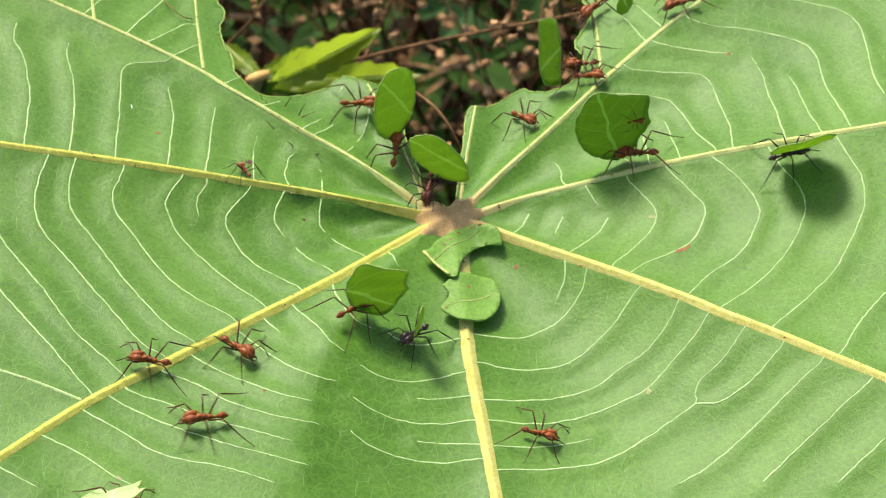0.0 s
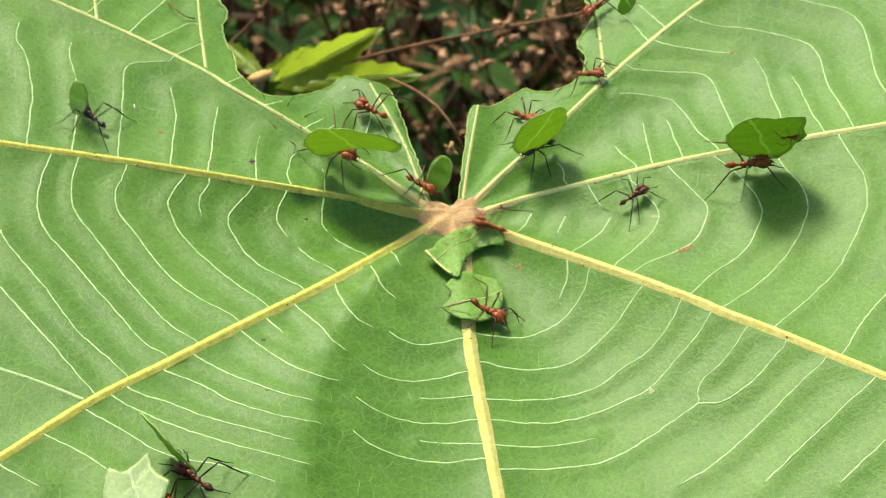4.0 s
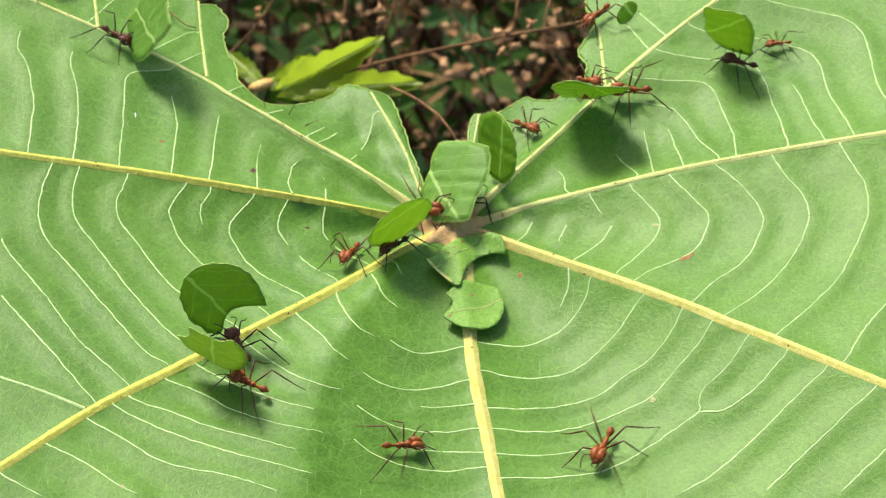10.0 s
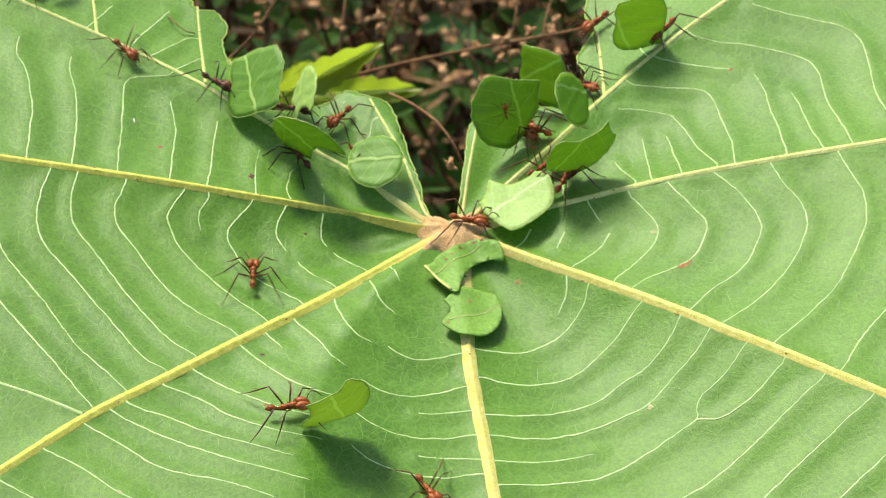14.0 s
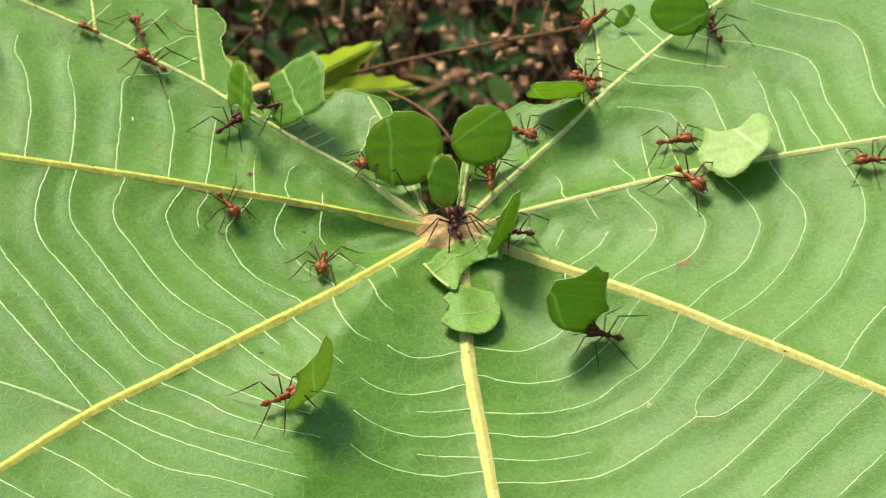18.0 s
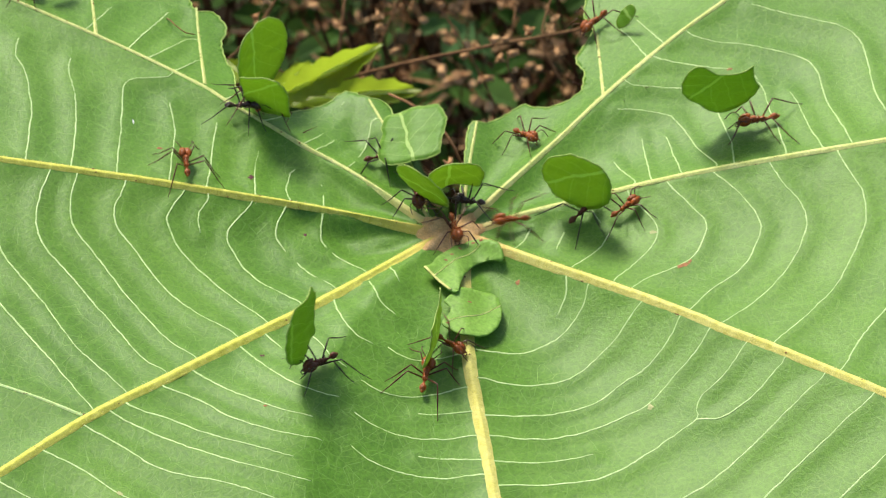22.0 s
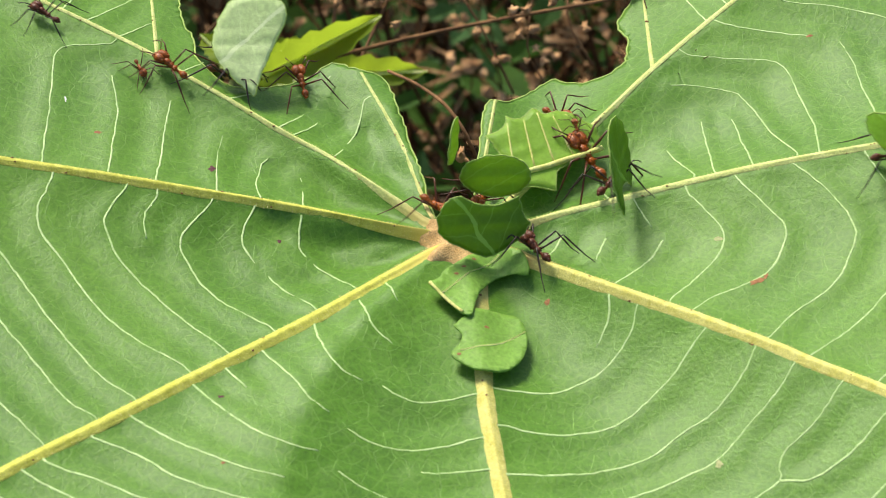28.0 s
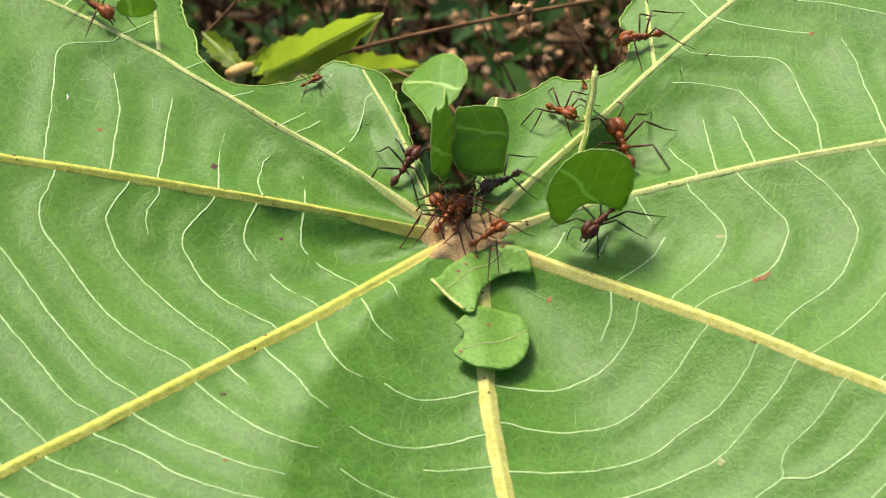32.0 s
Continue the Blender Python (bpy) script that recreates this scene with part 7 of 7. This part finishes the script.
def row_pose(row, k, leaving):
    mode = row[4] if len(row) > 4 else 0
    if mode == 0:
        return stand(row[1], row[2], row[3])
    if mode == 2:
        return Matrix.Translation(Vector((0, 0, -0.5)) * MM) @ stand(row[1], row[2], row[3]) @ pose(0, 0, 0, 180, 0, 0)
    depth = 22 + 11 * (k % 8)
    side = radians(30 + 24 * (k % 6))
    spot_y = 0.4 + 2.6 * (depth - 5) / 13 if depth < 18 else 3 + 6 * (depth - 18) / 27
    at = Vector((2.4 * math.cos(side), spot_y + 2.4 * math.sin(side), -depth)) * MM
    out = Vector((math.cos(side), math.sin(side), 0))
    f = Vector((0, 0.2, -1 if leaving else 1)).normalized()
    f = (f - out * f.dot(out)).normalized()
    return Matrix.Translation(at) @ Matrix((f, out.cross(f), out)).transposed().to_4x4()


def trail(rows, k):
    """Poses every tenth of a second while the ant moves, and the way it has walked."""
    out, gone = [], 0.0
    for i, (a, b) in enumerate(zip(rows, rows[1:])):
        steps = max(1, int(round((b[0] - a[0]) / 0.1)))
        plain = len(a) == 4 and len(b) == 4
        if plain and math.hypot(b[1] - a[1], b[2] - a[2]) < 1.2 and abs(b[3] - a[3]) < 12:
            steps = 1
        p0 = rows[i - 1] if i and len(rows[i - 1]) == 4 else a
        p3 = rows[i + 2] if i + 2 < len(rows) and len(rows[i + 2]) == 4 else b
        ma, mb = row_pose(a, k, False), row_pose(b, k, True)
        last = None
        for j in range(steps):
            u = j / steps
            if plain:
                s0, s1 = [[(q[c] - p[c]) / max(q[0] - p[0], 0.1) * (b[0] - a[0]) for c in (1, 2)] for p, q in ((p0, b), (a, p3))]
                h = (2 * u ** 3 - 3 * u * u + 1, u ** 3 - 2 * u * u + u, 3 * u * u - 2 * u ** 3, u ** 3 - u * u)
                x, y = (h[0] * a[c] + h[1] * s0[c - 1] + h[2] * b[c] + h[3] * s1[c - 1] for c in (1, 2))
                w = u * u * (3 - 2 * u)
                m = stand(x, y, a[3] + (b[3] - a[3]) * w)
            else:
                m = ma.lerp(mb, u)
            if out:
                gone += (m.translation - out[-1][1].translation).length / MM
            out.append((a[0] + (b[0] - a[0]) * u, m, gone))
    m = row_pose(rows[-1], k, True)
    out.append((rows[-1][0], m, gone + (m.translation - out[-1][1].translation).length / MM))
    return out


# ---------------------------------------------------------------- behind the leaf
def lobe(parent, base, tip, width, fold, mat, side=Vector((0, 0, 1)), name="lobe", wave=0.0):
    """One leaflet: pointed, folded along its midrib, with a raised vein."""
    b, t = Vector(base) * MM, Vector(tip) * MM
    d = t - b
    s = d.cross(side).normalized()
    up = s.cross(d).normalized()
    n, half = 22, 6
    bm = bmesh.new()
    g = []
    for i in range(n + 1):
        u = i / n
        wd = width * MM * (math.sin(math.pi * min(1.0, u * 0.94 + 0.05)) ** 0.75) * (1 + 0.34 * ((i * 0.29) % 1.0 - 0.6))
        row = []
        for j in range(-half, half + 1):
            v = j / half
            row.append(bm.verts.new(b + d * (u - 0.08 * abs(v) * (1 - u)) + s * wd * v + up * (abs(v) * wd * fold + wave * MM * (math.sin(6 * u + 2 * v) + 0.5 * math.sin(22 * u - 3 * abs(v))) - d.length * 0.15 * u * u)))
        g.append(row)
    for i in range(n):
        for j in range(2 * half):
            bm.faces.new((g[i][j], g[i + 1][j], g[i + 1][j + 1], g[i][j + 1]))
    ob = part(name, bm, mat, parent)
    bm = bmesh.new()
    line = [b + d * (i / n) + up * (0.0003 - d.length * 0.15 * (i / n) ** 2) for i in range(n + 1)]
    tube(bm, line, [MM * (0.7 - 0.5 * i / n) for i in range(n + 1)], 6)
    part("midrib", bm, CUT_VEIN, ob)
    return ob


young = thing("young_leaf", "yellow-green young lobed leaf below the chewed gap", "leaf")
lobe(young, (-35.7, 68.9, -33), (-15.2, 68.5, -19), 3.6, 0.9, BG_LEAF, Vector((0.2, -0.7, 0.7)), wave=0.6)
lobe(young, (-31.3, 73.4, -38), (-4.9, 82.2, -43), 3.4, 0.5, BG_LEAF, Vector((0, -0.6, 0.8)), wave=0.6)
lobe(young, (-39.8, 73.8, -36), (-21.8, 87.8, -40), 2.6, 0.8, BG_LEAF, Vector((-0.3, -0.5, 0.9)), wave=0.6)
lobe(young, (-38.5, 72.6, -36), (-29.2, 82.7, -36), 2.2, 0.8, BG_LEAF, Vector((0.4, -0.6, 0.8)), wave=0.5)
lobe(young, (-40.3, 70.0, -33), (-49.1, 81.6, -33), 2.2, 0.6, BG_LEAF, Vector((0, -0.6, 0.8)), wave=0.5)
lobe(young, (-29.0, 74.1, -40), (-12.3, 88.0, -52), 2.6, 0.4, BG_LEAF, Vector((0, -0.5, 0.9)), wave=0.5)
lobe(young, (-34.2, 76.9, -43), (-19.7, 84.7, -45), 2.6, 0.7, BG_LEAF, Vector((0.3, -0.5, 0.9)), wave=0.5)
bm = bmesh.new()
tube(bm, [Vector(v) * MM for v in ((-42.4, 69.3, -33), (-40.8, 67.7, -31), (-39.2, 68.6, -31), (-37.8, 69.3, -31))], [1.0 * MM, 1.35 * MM, 1.2 * MM, 0.6 * MM], 10, 0.8)
part("joint", bm, PEACH, young, "peach-coloured stalk joint")
bm = bmesh.new()
line = smooth_line([Vector(v) * MM for v in ((-40.0, 68.2, -31), (-43.8, 70.5, -45), (-55.7, 141.1, -130), (-85.4, 335.6, -340))], 0.01)
tube(bm, line, [1.3 * MM] * len(line), 8)
part("stalk", bm, STEM, young)
young.scale, young.location = (1.2, 1.2, 1.2), (0.0003, 0.0503, -0.0548)


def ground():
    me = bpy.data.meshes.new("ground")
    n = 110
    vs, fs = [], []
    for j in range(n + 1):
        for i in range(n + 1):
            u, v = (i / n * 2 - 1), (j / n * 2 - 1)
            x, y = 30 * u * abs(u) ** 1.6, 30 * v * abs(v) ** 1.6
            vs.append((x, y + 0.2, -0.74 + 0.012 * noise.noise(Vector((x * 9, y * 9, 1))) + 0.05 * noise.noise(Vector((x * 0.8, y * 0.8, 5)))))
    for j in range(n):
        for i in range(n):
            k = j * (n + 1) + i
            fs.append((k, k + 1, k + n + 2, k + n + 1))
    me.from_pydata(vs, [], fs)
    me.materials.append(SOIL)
    tagged(new("ground", me), "soil and litter under the weeds, darkened by painted-in shade", "ground", kind="structure")


ground()


def twig_thing(pts, r0, r1, name="dry_twig", label="bare brown dry weed stem", husks=0, seed=0):
    rnd = random.Random(seed)
    line = smooth_line([Vector(v) * MM for v in pts], 0.004)
    n = len(line)
    bm = bmesh.new()
    tube(bm, line, [0.45 * MM * (r0 + (r1 - r0) * k / n) for k in range(n)], 7)
    ob = tagged(part(name, bm, TWIG), label, "twig", "dry weed stems")
    for k in range(husks):
        p = line[rnd.randrange(n // 4, n)] + Vector((rnd.uniform(-3, 3), rnd.uniform(-3, 3), rnd.uniform(-1, 4))) * MM
        bm = bmesh.new()
        seed_head(bm, p, rnd.uniform(0.8, 1.5), rnd)
        part("seed_head", bm, HUSK, ob)
    return ob


def seed_head(bm, p, r, rnd):
    """A ragged dry seed head: a core with splayed bracts."""
    blob(bm, p, [r * 0.7 * MM, r * 0.7 * MM, r * 0.85 * MM], 7, 5)
    for _ in range(5):
        q = Vector((rnd.uniform(-1, 1), rnd.uniform(-1, 1), rnd.uniform(-0.3, 1))).normalized()
        tube(bm, [p, p + q * r * 0.9 * MM, p + q * r * 1.5 * MM], [0.4 * r * MM, 0.3 * r * MM, 0.03 * r * MM], 5)


# the stems that can be told apart through the gap
twig_thing([(-33.6, 132.1, -90), (-10.7, 135.1, -85), (10.6, 136.0, -80), (31.9, 139.6, -78), (57.6, 145.2, -75)], 1.1, 0.8, husks=7, seed=1)
twig_thing([(-13.3, 82.0, -45), (-7.0, 72.4, -40), (-0.9, 60.5, -36), (4.0, 58.3, -50), (9.1, 88.2, -120)], 0.7, 0.9, husks=5, seed=2)
twig_thing([(-33.8, 190.6, -150), (-30.7, 195.5, -130), (-29.1, 208.6, -120)], 1.2, 0.9, husks=4, seed=3)
twig_thing([(-23.9, 163.8, -120), (-16.2, 178.0, -110), (-11.5, 182.9, -100)], 0.9, 0.6, husks=5, seed=4)
twig_thing([(-60.2, 162.1, -110), (-51.2, 156.8, -95), (-43.5, 163.2, -85)], 1.1, 0.7, husks=5, seed=5)
twig_thing([(13.8, 175.5, -140), (5.6, 177.4, -120), (-5.4, 192.1, -110)], 0.8, 0.5, husks=6, seed=6)
twig_thing([(31.0, 153.2, -110), (24.8, 160.1, -100), (29.0, 177.1, -95)], 0.7, 0.5, husks=8, seed=7)
twig_thing([(21.4, 167.5, -130), (16.3, 165.2, -115), (18.6, 179.3, -105)], 0.6, 0.4, husks=8, seed=8)


def lower(ob):
    """The weeds grow well below the leaf: larger and farther down."""
    ob.scale, ob.location = (1.6, 1.6, 1.6), (0, 0.15, -0.164)
    return ob


def lump(rnd, unit):
    """A lumpy dry head: points of a ball pushed in and out."""
    return [(v * rnd.uniform(0.3, 1.5)) for v in unit]


def thicket():
    """Dry weeds and low leaves below the leaf, too many and too blurred to count."""
    rnd = random.Random(21)
    bm = bmesh.new()
    bmesh.ops.create_icosphere(bm, subdivisions=1, radius=1.0)
    unit, tri = [v.co.copy() for v in bm.verts], [[v.index for v in f.verts] for f in bm.faces]
    bm.free()
    vs, fs, hv, hf = [], [], [], []

    def patch(wide):
        """A spot in the weeds, which thin out towards an uneven border."""
        while True:
            x, y = rnd.uniform(-1.25, 1.25), rnd.uniform(-1.2, 1.25)
            if math.hypot(x, y) < 1.05 + 0.25 * math.sin(3 * math.atan2(y, x) + 1) + rnd.uniform(-0.25, 0.1):
                return x * wide, 245 + y * 185

    def stick(line, radii):
        k = len(vs)
        for p, r in zip(line, radii):
            for q in range(5):
                vs.append((p.x + r * math.cos(q * 1.2566), p.y + r * math.sin(q * 1.2566), p.z + r * 0.5 * math.sin(q * 1.2566 + 1)))
        for i in range(len(line) - 1):
            for q in range(5):
                fs.append((k + i * 5 + q, k + i * 5 + (q + 1) % 5, k + i * 5 + 5 + (q + 1) % 5, k + i * 5 + 5 + q))

    def head(p, r):
        for _ in range(rnd.randint(2, 4)):
            k = len(hv)
            c = p + Vector((rnd.uniform(-1, 1), rnd.uniform(-1, 1), rnd.uniform(-1, 1))) * r * 0.9
            hv.extend((c + v * r * rnd.uniform(0.5, 0.8))[:] for v in lump(rnd, unit))
            hf.extend(tuple(k + i for i in f) for f in tri)
    for _ in range(430):
        x, y = patch(150)
        z1 = rnd.uniform(-320, -95) + 0.1 * (y - 60)
        p = Vector((x, y, -360)) * MM
        q = Vector((x + rnd.uniform(-90, 90), y + rnd.uniform(-70, 70), z1)) * MM
        mid = p.lerp(q, 0.55) + Vector((rnd.uniform(-25, 25), rnd.uniform(-25, 25), 0)) * MM
        r = rnd.uniform(0.4, 1.3) * MM
        stick([p, mid, q], [r, r * 0.8, r * 0.4])
        for _ in range(rnd.randint(4, 11)):
            u = mid.lerp(q, rnd.uniform(0.1, 1.0))
            tip = u + Vector((rnd.uniform(-14, 14), rnd.uniform(-14, 14), rnd.uniform(-2, 12))) * MM
            stick([u, tip], [0.35 * MM, 0.2 * MM])
            if rnd.random() < (0.6 if tip.y / MM + 0.9 * tip.z / MM > 30 else 0.12):
                head(tip, rnd.uniform(1.0, 2.5) * MM)
    for _ in range(260):
        p = Vector((rnd.uniform(-130, 130), rnd.uniform(215, 390), rnd.uniform(-260, -150))) * MM
        d = Vector((rnd.uniform(-1, 1), rnd.uniform(-0.6, 0.6), rnd.uniform(-0.5, 0.9))).normalized()
        for bit in range(rnd.randint(1, 4)):
            q = p + Vector((rnd.uniform(-5, 5), rnd.uniform(-5, 5), rnd.uniform(-4, 4))) * MM
            e = (d + Vector((rnd.uniform(-.5, .5), rnd.uniform(-.5, .5), rnd.uniform(-.5, .5)))).normalized()
            s = e.orthogonal().normalized() * rnd.uniform(0.25, 0.8) * MM
            k = len(hv)
            ln = rnd.uniform(5, 22) * MM
            hv.extend([(q - s)[:], (q + s)[:], (q + e * ln * 0.6 + s * 0.8)[:], (q + e * ln)[:], (q + e * ln * 0.6 - s * 0.8 + s.cross(e) * 0.6)[:]])
            hf.append((k, k + 1, k + 2, k + 3, k + 4))
    for name, label, mat, v, f in (("dry_stems", "tangle of dry brown weed stems", TWIG_SHADED, vs, fs), ("seed_heads", "pale tan dry seed heads in the weeds", HUSK, hv, hf)):
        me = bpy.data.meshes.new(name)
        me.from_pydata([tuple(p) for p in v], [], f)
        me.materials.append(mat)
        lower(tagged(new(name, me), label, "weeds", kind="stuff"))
    for mat, count, name, label in ((WEED, 1700, "weed_leaves", "dark green low weed leaves"), (WEED_BLUE, 220, "weed_leaves", "greyish green low weed leaves")):
        vs2, fs2 = [], []
        for _ in range(count):
            c = Vector((*patch(180), rnd.uniform(-350, -165)))
            d = Vector((rnd.uniform(-1, 1), rnd.uniform(-1, 1), rnd.uniform(-0.4, 0.6))).normalized()
            s = d.cross(Vector((rnd.uniform(-0.4, 0.4), rnd.uniform(-0.4, 0.4), 1))).normalized()
            ln, wd = rnd.uniform(9, 22), rnd.uniform(3, 6.5)
            nn = s.cross(d)
            k = len(vs2)
            for u, v, h in ((0, 0, 0), (0.3, 0.8, 1.5), (0.65, 0.75, 1), (1, 0, -2), (0.65, -0.75, 1), (0.3, -0.8, 1.5), (0.5, 0, -0.8)):
                vs2.append(((c + d * ln * u + s * wd * v + nn * h) * MM)[:])
            for i in range(6):
                fs2.append((k + i, k + (i + 1) % 6, k + 6))
        me = bpy.data.meshes.new(name)
        me.from_pydata(vs2, [], fs2)
        me.materials.append(mat)
        lower(tagged(new(name, me), label, "weeds", kind="stuff"))


thicket()


# a dry thread and a curled green flap at the chewed edge
bm = bmesh.new()
line = [on_leaf(p.x, p.y, h) for p, h in zip(smooth_line([Vector(q) for q in ((-54.5, 49.5), (-52.5, 46.5), (-50.5, 45.4), (-49.0, 45.7))], 0.8), (0.1, 0.6, 1.0, 1.2, 1.2, 1.0, 0.7, 0.4, 0.2, 0.1, 0.1, 0.1, 0.1, 0.1, 0.1, 0.1))]
tube(bm, line, [0.12 * MM] * len(line), 5)
part("dry_thread", bm, TWIG, leaf, "thin curved brown thread")


# ---------------------------------------------------------------- how the ants and what they carry move
def motions():
    for root, size, burden, piece, rows, k in colony:
        way = trail(rows, k)
        if way[0][0] > 0:
            way.insert(0, (0.0, way[0][1], way[0][2]))
        if way[-1][0] < 32.0:
            way.append((32.0, way[-1][1], way[-1][2]))
        walk(root, [(t, m) for t, m, _ in way])
        root.scale = (size, size, size)
        if burden:
            grips = sorted(piece[4] + [(r[0], 3.9 * size, 0, 1.6 * size + 0.45 * piece[3], 0, 0, 0) for r in rows if len(r) > 4])
            grips = [(r[0], Vector(r[1:4]) * MM, Euler([radians(v) for v in r[4:7]]).to_quaternion()) for r in grips]

            def held(t, m):
                """The bearer balances its piece and turns it as it walks."""
                a = max([g for g in grips if g[0] <= t], key=lambda g: g[0], default=grips[0])
                b = min([g for g in grips if g[0] > t], key=lambda g: g[0], default=a)
                u = 0.0 if b[0] <= a[0] else (t - a[0]) / (b[0] - a[0])
                u = u * u * (3 - 2 * u)
                return m @ Matrix.Translation(a[1].lerp(b[1], u)) @ a[2].slerp(b[2], u).to_matrix().to_4x4()
            dense = []
            for (t, m, _), (t1, m1, _) in zip(way, way[1:]):
                steps = max(1, int((t1 - t) / 0.1 + 0.01)) if any(t - 1 <= g[0] <= t1 + 1 for g in grips) else 1
                q, q1 = m.to_quaternion(), m1.to_quaternion()
                dense += [(t + (t1 - t) * j / steps, Matrix.LocRotScale(m.translation.lerp(m1.translation, j / steps), q.slerp(q1, j / steps), None)) for j in range(steps)]
            dense.append(way[-1][:2])
            walk(burden, [(t, held(t, m)) for t, m in dense])
            for rider, bearer, x, z, side, turn in RIDERS:
                if bearer == k:
                    seat = pose(x * MM, 0.25 * side * MM, z * MM, -90 * side, 0, 0) @ pose(0, 0, 0, 0, 0, turn)
                    walk(rider, [(t, held(t, m) @ seat) for t, m in dense])
                    rider.scale = (0.42, 0.42, 0.42)
        for leg in root.children:
            if "row" not in leg:
                continue
            base = leg.location.copy()
            phase = {"front": 0.0, "middle": 0.5, "hind": 0.0}[leg["row"]] + (0.5 if leg["side"] < 0 else 0.0)
            steps, seen = [], None
            lag = random.Random(k * 7 + len(leg["row"])).uniform(-0.1, 0.1)
            for t, _, gone in way:
                q = 2 * math.pi * (gone / (6.5 * size) + phase + lag)
                swing = (15 * math.sin(q)) * leg["side"]
                lift = max(0.0, math.cos(q)) * (9 if steps and gone != seen else 4) * -leg["side"]
                steps.append((t, Matrix.Translation(base) @ pose(0, 0, 0, lift, 0, swing)))
                seen = gone
            walk(leg, steps)


motions()
